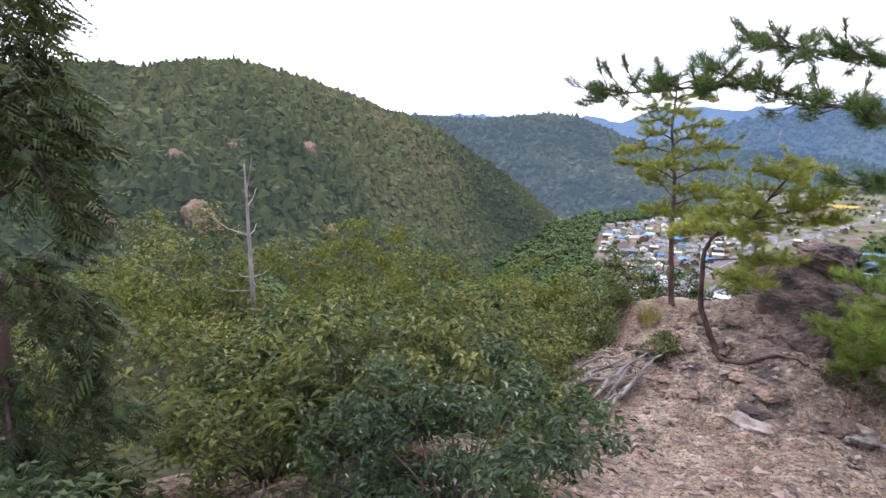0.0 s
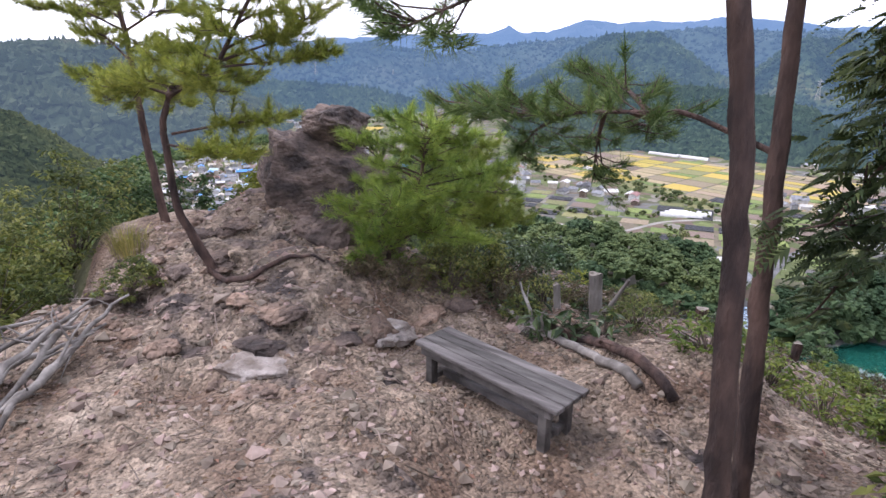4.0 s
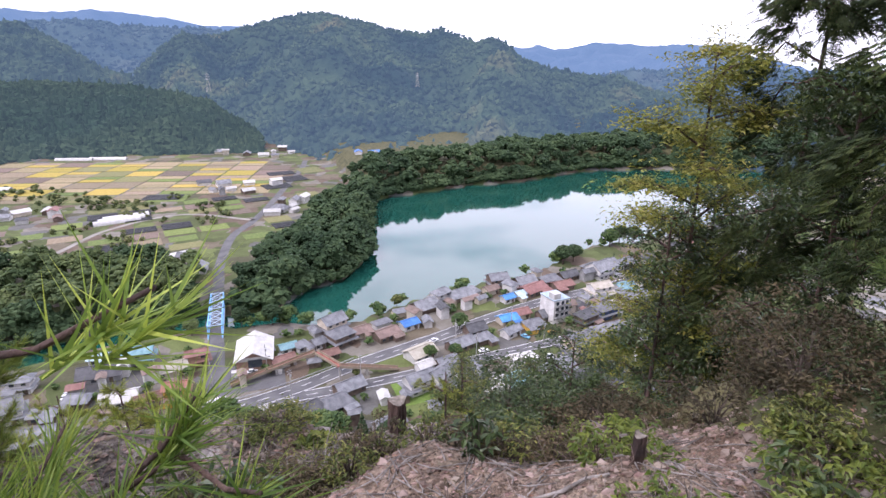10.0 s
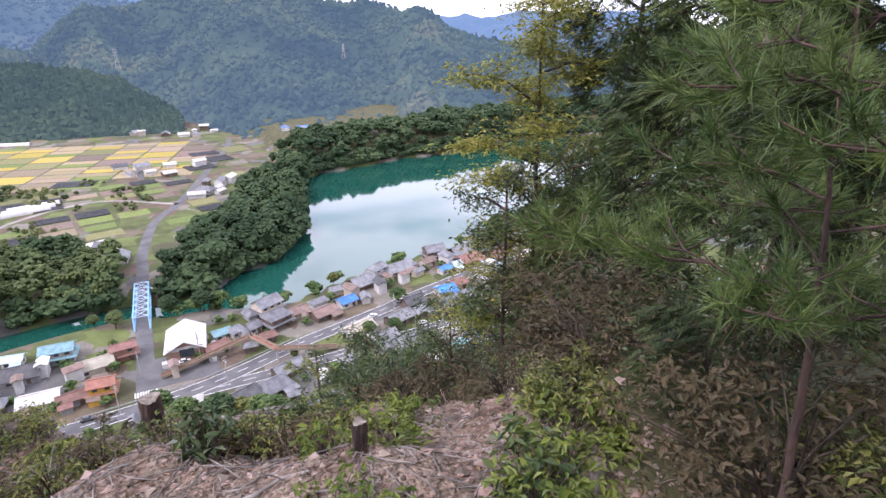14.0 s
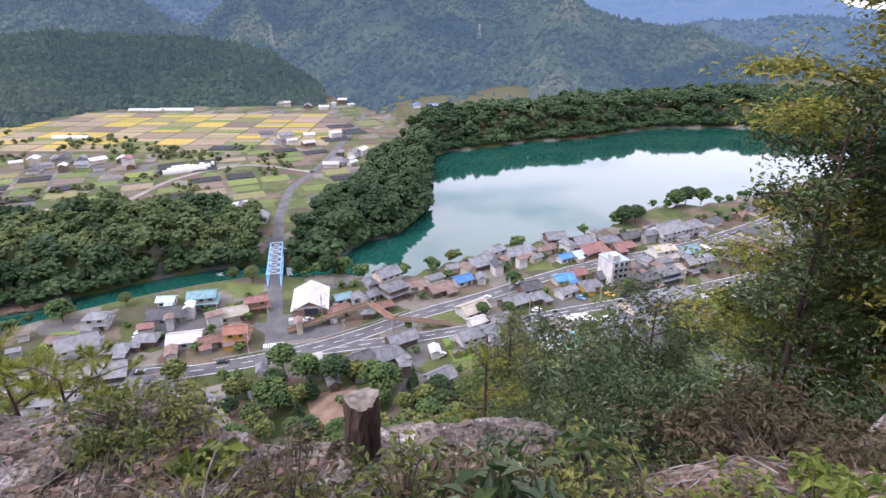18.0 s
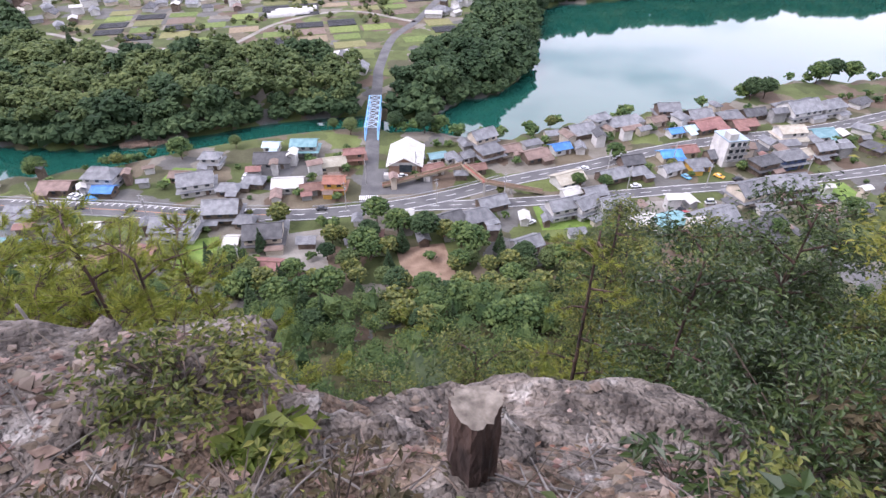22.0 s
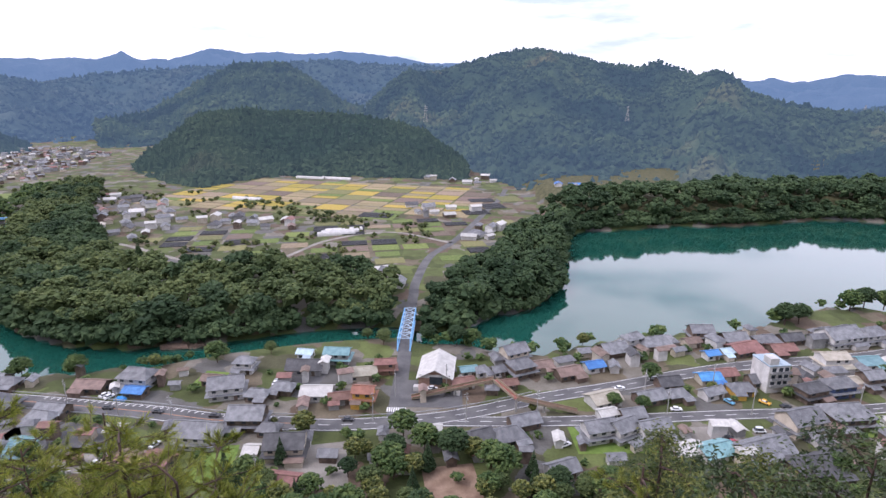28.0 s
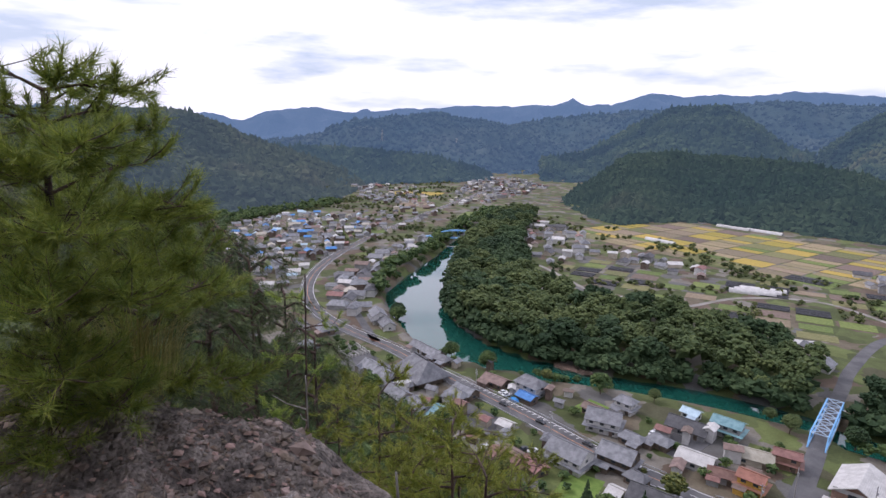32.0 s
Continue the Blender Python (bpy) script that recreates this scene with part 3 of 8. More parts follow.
def ground_z(x, y):
    x, y = np.asarray(x, float), np.asarray(y, float)
    w, h = np.zeros(x.shape), np.zeros(x.shape)
    for px, py, pz in TOP:
        k = 1 / ((x - px) ** 2 + (y - py) ** 2 + 0.12) ** 1.6
        w, h = w + k, h + k * pz
    top = h / w
    ridge = 1 - np.abs(fbm(x, y, 1.3, 4, 9))
    stony = smooth((2.7 - np.hypot(x + 2.1, (y + 3.8) * 0.9)) / 1.4) + smooth((y - 1.2) / 1.2)
    rough = fbm(x, y, 0.9, 4, 3) * 0.08 + fbm(x, y, 4.0, 4, 4) * 0.035 + (ridge - 0.6) * (0.04 + 0.17 * np.clip(stony, 0, 1))
    top = top + rough * smooth((14 - np.hypot(x, y + 3)) / 6)
    # the spur: falls away in front and, more gently, to the left
    left = np.clip(-x - 6.5 + fbm(x, y, 0.12, 3, 8) * 1.5, 0, None)
    crest = 76 + 32 * np.exp(-left / 17) - 26 * smooth((left - 60) / 160) - 62 * smooth((left - 190) / 120)
    edge = 3.4 + fbm(x, y * 0, 0.7, 3, 5) * 0.35 - 0.55 * np.clip(-x - 2.0, 0, 5.0) + 0.32 * np.clip(-x - 9, 0, None) - 0.4 * np.clip(x - 2.3, 0, 4)
    ahead = np.clip(y - edge, 0, None)
    back = np.clip(-12 - y, 0, None)
    crest = np.where(left > 0, crest, 108.0) + back * np.where(left > 0, 0.2, 0.3) * np.exp(-back / 200)
    blend = smooth(left / 5)
    high = top * (1 - blend) + np.minimum(top, crest) * blend
    far_top = smooth((np.hypot(x, y + 3) - 12) / 10)
    high = high * (1 - far_top) + np.minimum(high, crest + 4) * far_top
    slope = (high + 8) * np.exp(-(ahead + 0.018 * ahead ** 2 * (ahead < 3)) / 46) - 8
    slope = slope + fbm(x, y, 0.06, 4, 6) * np.clip(ahead, 0, 14) * 0.45 * smooth((slope) / 25)
    if np.min(slope) > 30:
        return slope
    d = shore_dist(x, y)
    flat = np.where(d < 0, -6 - np.clip(-d, 0, 20) * 0.2, -6 + 6 * smooth(d / 5))
    # the wooded bank that rises behind the lake
    bank_rise = 12.5 * smooth((d - 1.0) / 24) * smooth((x - 84) / 26) * smooth((y - 440) / 25)
    return np.maximum(slope, flat + bank_rise)


def ground_sheet():
    rings = np.concatenate([np.arange(0.2, 8.6, 0.05), 8.6 * np.exp(np.arange(0, 212) * 0.03)])
    az = np.concatenate([np.linspace(-132, 78, 480), np.linspace(78, 228, 62)[1:-1]])
    a = np.radians(az)
    r, th = np.meshgrid(rings, a, indexing="ij")
    x, y = 0.4 + r * np.sin(th), -2.5 + r * np.cos(th)
    z = ground_z(x, y)
    n, k = r.shape
    v = np.stack([x, y, z], -1).reshape(-1, 3)
    i, j = np.meshgrid(np.arange(n - 1), np.arange(k), indexing="ij")
    f = np.stack([i * k + j, i * k + (j + 1) % k, (i + 1) * k + (j + 1) % k, (i + 1) * k + j], -1).reshape(-1, 4)
    ob = mk("ground", v, f, [M_SOIL, M_FLOOR, M_VALLEY, M_ROCKG, M_BED], smooth=True)
    c = v[f].mean(1)
    e = v[f]
    nz = np.abs(np.cross(e[:, 2] - e[:, 0], e[:, 3] - e[:, 1]))
    steep = nz[:, 2] / (np.linalg.norm(nz, axis=1) + 1e-9)
    near = np.hypot(c[:, 0], c[:, 1] + 3)
    idx = np.where(near < 13, np.where(((c[:, 1] > 2.75 + 0.4 * np.sin(c[:, 0] * 2.3) + 0.45 * np.clip(c[:, 0], -3, 0)) & (c[:, 0] < 2.6)) | (steep < 0.5), 3, np.where((c[:, 0] < -5.8) | (c[:, 0] + c[:, 1] < -9.5) & (c[:, 0] < -1) | (c[:, 0] > 4.2), 1, 0)), np.where((c[:, 2] > 2.5), 1, 2))
    stone = fbm(c[:, 0], c[:, 1], 1.1, 4, 21) + 0.9 * smooth((2.1 - np.hypot(c[:, 0] + 2.4, c[:, 1] + 3.9)) / 1.3)
    idx = np.where((idx == 0) & (stone > 0.42) & (c[:, 1] < -2.6), 4, idx)
    ob.data.polygons.foreach_set("material_index", idx.astype(np.int32))
    tagged(ob, "bare reddish soil, rock and valley floor", "ground", kind="structure")


ground_sheet()
wv = np.array([(-470, 180, 0), (700, 180, 0), (700, 640, 0), (-470, 640, 0)], float)
tagged(mk("water", wv + [0, 0, WATER_Z], [(0, 1, 2, 3)], M_WATER), "calm green lake and river water", "water", kind="structure")


def mountain(name, prof, material, rough=1.0, tree=0.0, count=0, tree_mat=None, steps=(260, 56), label="", seed=1, spur=0.12, zfoot=None):
    """A wooded range seen from the outlook: rows of bearing, height angle of its crest, and the distances of foot and crest."""
    p = np.array(prof, float)
    eye = np.array([1.0, 0.5, 111.0])

    def place(b, u):
        el, df, dr = (np.interp(b, p[:, 0], p[:, k]) for k in (1, 2, 3))
        el = el + fbm(b, b * 0, 0.35, 4, seed) * 0.10
        crest = eye[2] + dr * np.tan(np.radians(el))
        w = fbm(b * 1.0, u * 0.5, 0.16, 4, seed + 3)
        uu = np.clip(u, 0, 1)
        s = np.clip(uu + spur * w * uu * (1 - uu) * 4, 0, 1)
        s = s * (1.25 - 0.25 * s) * (0.75 + 0.25 * smooth(s))
        d = df + (dr - df) * u
        x, y = eye[0] + d * np.sin(np.radians(b)), eye[1] + d * np.cos(np.radians(b))
        z0 = np.interp(b, p[:, 0], p[:, 4]) if p.shape[1] > 4 else -3.0
        z = z0 + (crest - z0) * s
        z = np.where(u > 1, crest - (u - 1) * (dr - df) * 0.35, z)
        z = z + fbm(x, y, 0.012, 4, seed + 5) * rough * 9 * np.clip(uu * (1 - uu) * 4, 0, 1) + fbm(x, y, 0.07, 3, seed + 6) * rough * 2.0
        z = z + (0.45 - np.abs(fbm(x, y, 0.0045, 4, seed + 7))) * 34 * rough * np.clip(uu * (1 - uu) * 4, 0, 1)
        return np.stack([x, y, z], -1)

    b, u = np.meshgrid(np.linspace(p[0, 0], p[-1, 0], steps[0]), np.linspace(-0.03, 1.25, steps[1]), indexing="ij")
    v = place(b, u)
    n, k = b.shape
    i, j = np.meshgrid(np.arange(n - 1), np.arange(k - 1), indexing="ij")
    f = np.stack([i * k + j, (i + 1) * k + j, (i + 1) * k + j + 1, i * k + j + 1], -1).reshape(-1, 4)
    tagged(mk(name, v.reshape(-1, 3), f, material, smooth=True), label, "mountain", kind="structure")
    if count:
        rng = np.random.default_rng(seed)
        q = place(rng.uniform(p[0, 0], p[-1, 0], count), rng.uniform(0.0, 1.01, count) ** 0.8)
        sz = tree * rng.uniform(0.55, 1.15, count)
        pointy = rng.uniform(size=count) < 0.15
        a = clumps(q[~pointy] + [0, 0, tree * 0.3], sz[~pointy], seed, flat=(1, 1, 0.95))
        c = clumps(q[pointy] + [0, 0, tree * 0.5], sz[pointy] * 0.75, seed + 1, flat=(0.9, 0.9, 1.75), spin=False)
        vv, ff = join([a, c])
        tagged(mk(name + "_trees", vv, ff, tree_mat), "dense mixed woodland canopy", "forest", kind="stuff")
    return place


# Range and canopy materials; distance haze is put in as bluish emission.
def hill_mats(name, a, b, c, haze_glow):
    return (mat(name, a, b, 0.005, 0.09, 0.95, 1.0, 6.0, c3=c, haze_glow=haze_glow, spec=0.1, thresh=(0.38, 0.60)),
            mat(name + "_trees", a, b, 0.005, 0.3, 0.95, 0.3, 1.0, c3=c, haze_glow=haze_glow, island=0.55, spec=0.1, thresh=(0.38, 0.60)))


# each row ends with the colour and strength of its haze emission
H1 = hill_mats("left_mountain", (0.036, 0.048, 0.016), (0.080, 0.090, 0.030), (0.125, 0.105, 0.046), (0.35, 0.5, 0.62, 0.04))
# the two hills round the fields glow bluish for a thinner haze
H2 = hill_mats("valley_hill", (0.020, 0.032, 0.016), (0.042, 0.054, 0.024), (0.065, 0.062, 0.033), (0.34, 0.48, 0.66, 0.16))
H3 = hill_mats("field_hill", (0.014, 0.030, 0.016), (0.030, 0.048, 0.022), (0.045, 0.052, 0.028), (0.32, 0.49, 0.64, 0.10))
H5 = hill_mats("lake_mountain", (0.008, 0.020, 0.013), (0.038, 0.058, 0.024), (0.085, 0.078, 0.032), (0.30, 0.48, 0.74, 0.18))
H7 = hill_mats("haze_blue_hill", (0.02, 0.036, 0.03), (0.035, 0.05, 0.035), (0.045, 0.055, 0.04), (0.28, 0.47, 0.80, 0.25))
# farthest range: haze tints the base colours blue too
H6 = hill_mats("far_haze_blue_range", (0.02, 0.032, 0.042), (0.028, 0.04, 0.05), (0.032, 0.045, 0.055), (0.30, 0.52, 0.90, 0.38))

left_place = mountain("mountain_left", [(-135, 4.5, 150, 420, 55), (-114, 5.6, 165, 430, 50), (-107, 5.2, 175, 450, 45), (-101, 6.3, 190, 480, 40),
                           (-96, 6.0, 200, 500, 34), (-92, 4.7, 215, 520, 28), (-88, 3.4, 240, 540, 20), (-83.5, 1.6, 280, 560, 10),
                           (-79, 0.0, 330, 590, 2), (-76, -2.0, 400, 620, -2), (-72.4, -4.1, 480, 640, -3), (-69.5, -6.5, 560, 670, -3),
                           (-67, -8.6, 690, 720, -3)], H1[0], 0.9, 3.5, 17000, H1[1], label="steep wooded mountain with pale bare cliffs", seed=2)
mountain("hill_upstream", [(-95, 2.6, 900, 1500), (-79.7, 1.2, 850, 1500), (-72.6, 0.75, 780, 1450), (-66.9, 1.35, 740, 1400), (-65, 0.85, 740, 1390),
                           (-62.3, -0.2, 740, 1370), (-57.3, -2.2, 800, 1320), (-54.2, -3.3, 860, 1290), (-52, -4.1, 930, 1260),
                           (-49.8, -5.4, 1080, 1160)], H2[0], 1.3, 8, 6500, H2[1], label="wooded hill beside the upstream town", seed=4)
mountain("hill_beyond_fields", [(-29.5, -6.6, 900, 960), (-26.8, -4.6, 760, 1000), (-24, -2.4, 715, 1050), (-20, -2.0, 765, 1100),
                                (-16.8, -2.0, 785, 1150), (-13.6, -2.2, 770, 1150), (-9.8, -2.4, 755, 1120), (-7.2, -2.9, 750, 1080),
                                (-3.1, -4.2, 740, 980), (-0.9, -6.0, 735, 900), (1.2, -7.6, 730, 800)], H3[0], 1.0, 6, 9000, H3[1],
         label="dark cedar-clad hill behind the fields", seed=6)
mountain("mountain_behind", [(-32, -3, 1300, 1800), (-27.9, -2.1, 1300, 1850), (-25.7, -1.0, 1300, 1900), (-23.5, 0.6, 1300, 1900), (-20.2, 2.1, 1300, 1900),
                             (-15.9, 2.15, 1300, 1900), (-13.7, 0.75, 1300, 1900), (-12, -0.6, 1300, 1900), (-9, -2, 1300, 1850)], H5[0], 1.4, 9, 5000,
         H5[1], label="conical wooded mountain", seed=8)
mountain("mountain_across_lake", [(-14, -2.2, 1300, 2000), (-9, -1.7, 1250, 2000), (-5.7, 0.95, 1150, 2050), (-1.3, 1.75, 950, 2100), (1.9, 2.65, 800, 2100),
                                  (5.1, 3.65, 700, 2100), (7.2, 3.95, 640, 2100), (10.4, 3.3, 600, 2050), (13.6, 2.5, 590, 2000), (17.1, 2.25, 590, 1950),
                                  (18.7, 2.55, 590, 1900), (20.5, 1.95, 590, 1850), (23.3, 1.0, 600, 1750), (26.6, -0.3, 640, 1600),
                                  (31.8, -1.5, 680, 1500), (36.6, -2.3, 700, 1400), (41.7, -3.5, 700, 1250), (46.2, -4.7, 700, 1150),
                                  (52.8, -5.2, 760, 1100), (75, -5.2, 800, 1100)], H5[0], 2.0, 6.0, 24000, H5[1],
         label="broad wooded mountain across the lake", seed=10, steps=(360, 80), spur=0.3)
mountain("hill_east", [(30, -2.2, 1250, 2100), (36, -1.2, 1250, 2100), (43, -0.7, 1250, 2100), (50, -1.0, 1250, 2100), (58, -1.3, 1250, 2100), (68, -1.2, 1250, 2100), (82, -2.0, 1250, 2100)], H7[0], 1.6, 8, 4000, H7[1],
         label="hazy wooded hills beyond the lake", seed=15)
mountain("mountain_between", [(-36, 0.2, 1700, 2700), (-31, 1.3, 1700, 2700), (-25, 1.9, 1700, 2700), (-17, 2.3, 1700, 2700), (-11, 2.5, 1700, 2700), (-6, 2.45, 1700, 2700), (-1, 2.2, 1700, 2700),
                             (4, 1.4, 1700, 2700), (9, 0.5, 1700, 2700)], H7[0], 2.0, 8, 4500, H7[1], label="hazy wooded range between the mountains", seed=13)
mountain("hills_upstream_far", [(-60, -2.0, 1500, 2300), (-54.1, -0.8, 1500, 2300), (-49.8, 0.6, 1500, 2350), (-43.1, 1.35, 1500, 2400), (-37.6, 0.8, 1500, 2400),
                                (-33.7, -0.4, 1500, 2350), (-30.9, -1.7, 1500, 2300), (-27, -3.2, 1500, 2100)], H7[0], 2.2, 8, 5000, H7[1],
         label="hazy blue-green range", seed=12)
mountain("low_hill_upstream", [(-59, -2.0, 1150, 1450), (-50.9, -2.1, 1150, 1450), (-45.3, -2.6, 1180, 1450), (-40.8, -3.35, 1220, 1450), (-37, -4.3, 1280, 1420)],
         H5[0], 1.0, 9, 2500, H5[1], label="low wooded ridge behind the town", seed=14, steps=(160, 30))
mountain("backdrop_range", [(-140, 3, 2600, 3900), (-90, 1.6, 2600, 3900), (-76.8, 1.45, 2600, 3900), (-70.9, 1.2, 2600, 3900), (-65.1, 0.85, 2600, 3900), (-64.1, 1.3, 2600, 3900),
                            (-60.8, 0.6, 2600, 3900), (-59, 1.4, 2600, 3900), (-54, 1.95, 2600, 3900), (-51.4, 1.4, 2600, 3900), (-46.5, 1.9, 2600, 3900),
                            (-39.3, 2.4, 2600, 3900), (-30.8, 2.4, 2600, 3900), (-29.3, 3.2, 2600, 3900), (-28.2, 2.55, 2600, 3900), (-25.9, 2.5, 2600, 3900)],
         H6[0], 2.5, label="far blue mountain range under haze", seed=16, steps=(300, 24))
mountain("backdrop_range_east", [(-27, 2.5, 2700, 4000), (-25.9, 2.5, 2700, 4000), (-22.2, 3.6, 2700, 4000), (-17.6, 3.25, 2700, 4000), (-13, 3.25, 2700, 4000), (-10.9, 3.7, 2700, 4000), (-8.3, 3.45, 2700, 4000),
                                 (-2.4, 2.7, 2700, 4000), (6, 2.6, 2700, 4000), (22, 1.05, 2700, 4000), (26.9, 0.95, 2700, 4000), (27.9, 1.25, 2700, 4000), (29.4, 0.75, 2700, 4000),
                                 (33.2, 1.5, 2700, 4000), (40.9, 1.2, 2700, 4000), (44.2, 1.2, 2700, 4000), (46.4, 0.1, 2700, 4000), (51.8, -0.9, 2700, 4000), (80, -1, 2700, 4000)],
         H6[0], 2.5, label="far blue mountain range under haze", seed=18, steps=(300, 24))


def on_range(place, bearing, height, lo=0.05, hi=0.98):
    """The place on a range's near side that shows at a bearing and height angle from the outlook."""
    u = np.linspace(lo, hi, 120)
    q = place(np.full(120, float(bearing)), u)
    e = np.degrees(np.arctan2(q[:, 2] - 111, np.hypot(q[:, 0] - 1, q[:, 1] - 0.5)))
    return q[np.argmin(np.abs(e - height))]

# ---- roads ----
def spline(pts, step=4.0):
    """Catmull-Rom points along a polyline."""
    p = np.array(pts, float)
    p = np.vstack([2 * p[0] - p[1], p, 2 * p[-1] - p[-2]])
    out = []
    for a, b, c, d in zip(p, p[1:], p[2:], p[3:]):
        n = max(2, int(np.linalg.norm(c - b) / step))
        t = np.linspace(0, 1, n, endpoint=False)[:, None]
        out.append(0.5 * (2 * b + (c - a) * t + (2 * a - 5 * b + 4 * c - d) * t ** 2 + (3 * b - a - 3 * c + d) * t ** 3))
    out.append(p[-2][None])
    return np.vstack(out)


def ribbon(pts, left, right, z, thick=0.0):
    """Arrays of a flat band along a line, from its left offset to its right offset."""
    p = np.asarray(pts, float)
    t = np.gradient(p, axis=0)
    t /= np.linalg.norm(t, axis=1)[:, None]
    nrm = np.stack([-t[:, 1], t[:, 0]], -1)
    zz = np.broadcast_to(np.asarray(z, float), (len(p),))
    a = np.column_stack([p + nrm * left, zz])
    b = np.column_stack([p + nrm * right, zz])
    n = len(p)
    i = np.arange(n - 1)
    if not thick:
        return np.vstack([b, a]), np.stack([i, i + 1, n + i + 1, n + i], -1)
    lo = [0, 0, thick]
    v = np.vstack([b, a, a - lo, b - lo])
    f = np.vstack([np.stack([s * n + i, s * n + i + 1, ((s + 1) % 4) * n + i + 1, ((s + 1) % 4) * n + i], -1) for s in range(4)])
    return v, f


def dashes(pts, offset, width, on, off, z):
    p = np.asarray(pts, float)
    s = np.concatenate([[0], np.cumsum(np.linalg.norm(np.diff(p, axis=0), axis=1))])
    chunks, a = [], 1.0
    while a + on < s[-1]:
        q = np.linspace(a, a + on, 3)
        chunks.append(ribbon(np.column_stack([np.interp(q, s, p[:, 0]), np.interp(q, s, p[:, 1])]), offset + width / 2, offset - width / 2, z))
        a += on + off
    return join(chunks)


def road(name, pts, width, label, lines=True, z=0.10, material=None, edge=True, centre=None):
    c = spline(pts)
    ob = mk(name, *ribbon(c, width / 2, -width / 2, z, 0.3), material or M_ASPH)
    tagged(ob, label, "road", kind="structure")
    if lines:
        for off in (width / 2 - 0.5, -width / 2 + 0.5):
            if edge:
                mk("edge_line", *ribbon(c, off + 0.11, off - 0.11, z + 0.012), M_LINE, ob)
        if centre:
            mk("centre_line", *ribbon(c, 0.13, -0.13, z + 0.012), centre, ob)
        else:
            mk("centre_line", *dashes(c, 0, 0.2, 4, 4, z + 0.012), M_LINE, ob)
    return c


MAIN = [(-54, 172.5), (-79, 173.5), (-105, 178), (-136, 182), (-170, 186), (-204, 191), (-242, 193), (-282, 202), (-324, 225), (-365, 263),
        (-403, 315), (-432, 366), (-490, 487), (-589, 715), (-680, 930)]
LAKE_ROAD = [(-54, 172.5), (-38, 172), (-9, 176), (11, 182), (33, 191), (68, 202), (93, 211), (128, 221), (191, 233), (270, 262), (360, 300), (470, 350)]
TOWN_ROAD = [(-6, 175), (20, 175.5), (40, 176.3), (71, 179), (102, 182), (131, 184.5), (160, 188), (200, 196), (250, 214)]
BRIDGE_ROAD = [(-19, 177), (-19.2, 195), (-19.5, 215), (-20, 230)]
FAR_ROAD = [(-21, 272), (-21, 300), (-21, 325), (-15, 378), (0, 416), (14, 463), (32, 532), (52, 607), (62, 660)]
FARM_ROAD = [(0, 416), (-50, 448), (-95, 420), (-123, 362), (-170, 359), (-243, 402), (-311, 431), (-420, 640)]
main_c = road("road_main", MAIN, 9.0, "grey two-lane asphalt road with white edge lines", centre=M_ORANGE)
lake_c = road("road_lake", LAKE_ROAD, 7.6, "grey asphalt road along the village", z=0.11)
town_c = road("road_town", TOWN_ROAD, 6.4, "narrow asphalt village street", z=0.09)
road("road_to_bridge", BRIDGE_ROAD, 6.0, "straight asphalt road to the bridge", z=0.12, lines=False)
far_c = road("road_far_bank", FAR_ROAD, 5.6, "asphalt lane through the fields", lines=False)
road("farm_track", FARM_ROAD, 3.6, "pale gravel farm track", lines=False, material=M_GRAVEL)
road("street_upstream", [(-214, 191.5), (-242, 206), (-268, 221), (-300, 246), (-340, 300), (-380, 360)], 4.6, "village street", lines=False)
road("street_town", [(-417, 233), (-452, 258), (-510, 338), (-540, 420), (-600, 520)], 5.0, "curving town street", lines=False)
road("side_lane", [(112, 183), (118, 170), (128, 150), (135, 120)], 4.0, "narrow side lane", lines=False, z=0.085)
zebra = tagged(new("pedestrian_crossing"), "white striped zebra crossing on asphalt", "road marking", kind="structure")
for k in range(9):
    v = CUBE_V * [0.42, 3.0, 0.01] + [-22.2 + k * 0.8, 182.0, 0.142]
    mk("stripe", v, CUBE_F, M_LINE, zebra)
hatch = tagged(new("road_hatching"), "white diagonal hatching beside the road", "road marking", kind="structure")
for k in range(34):
    p = main_c[0] + (main_c[24] - main_c[0]) * k / 34 * 0.9
    q = np.array([p[0] - 6 , np.interp(-(p[0] - 6), -main_c[:30, 0], main_c[:30, 1]) + 3.1])
    v = CUBE_V * [0.35, 1.5, 0.01]
    a = radians(-35)
    v = np.column_stack([v[:, 0] * np.cos(a) - v[:, 1] * np.sin(a), v[:, 0] * np.sin(a) + v[:, 1] * np.cos(a), v[:, 2]]) + [*q, 0.118]
    mk("stripe", v, CUBE_F, M_LINE, hatch)


def guard_rail(pts, offset, label):
    c = spline(pts, 4.0)
    t = np.gradient(c, axis=0)
    t /= np.linalg.norm(t, axis=1)[:, None]
    c = c + np.stack([-t[:, 1], t[:, 0]], -1) * offset
    ob = thing("guard_rail", Matrix(), label, "guard rail", "roadside guard rails")
    mk("rail", *ribbon(c, 0.05, -0.05, 0.85, 0.32), M_GALV, ob)
    for p in c[::2]:
        mk("post", CUBE_V * [0.12, 0.12, 0.8] + [*p, 0.45], CUBE_F, M_GALV, ob)


guard_rail(MAIN[:7], -4.9, "galvanised steel guard rail beside the main road")
guard_rail(MAIN[2:11], 4.9, "galvanised steel guard rail along the river side")
guard_rail(LAKE_ROAD[1:5], 4.2, "galvanised steel guard rail by the junction")


def lot(x, y, w, d, a, material, label, category="yard"):
    ob = mk(category.replace(" ", "_"), CUBE_V * [w, d, 0.14], CUBE_F, material, matrix=pose(x, y, 0.0, 0, 0, a))
    return tagged(ob, label, category, kind="structure")


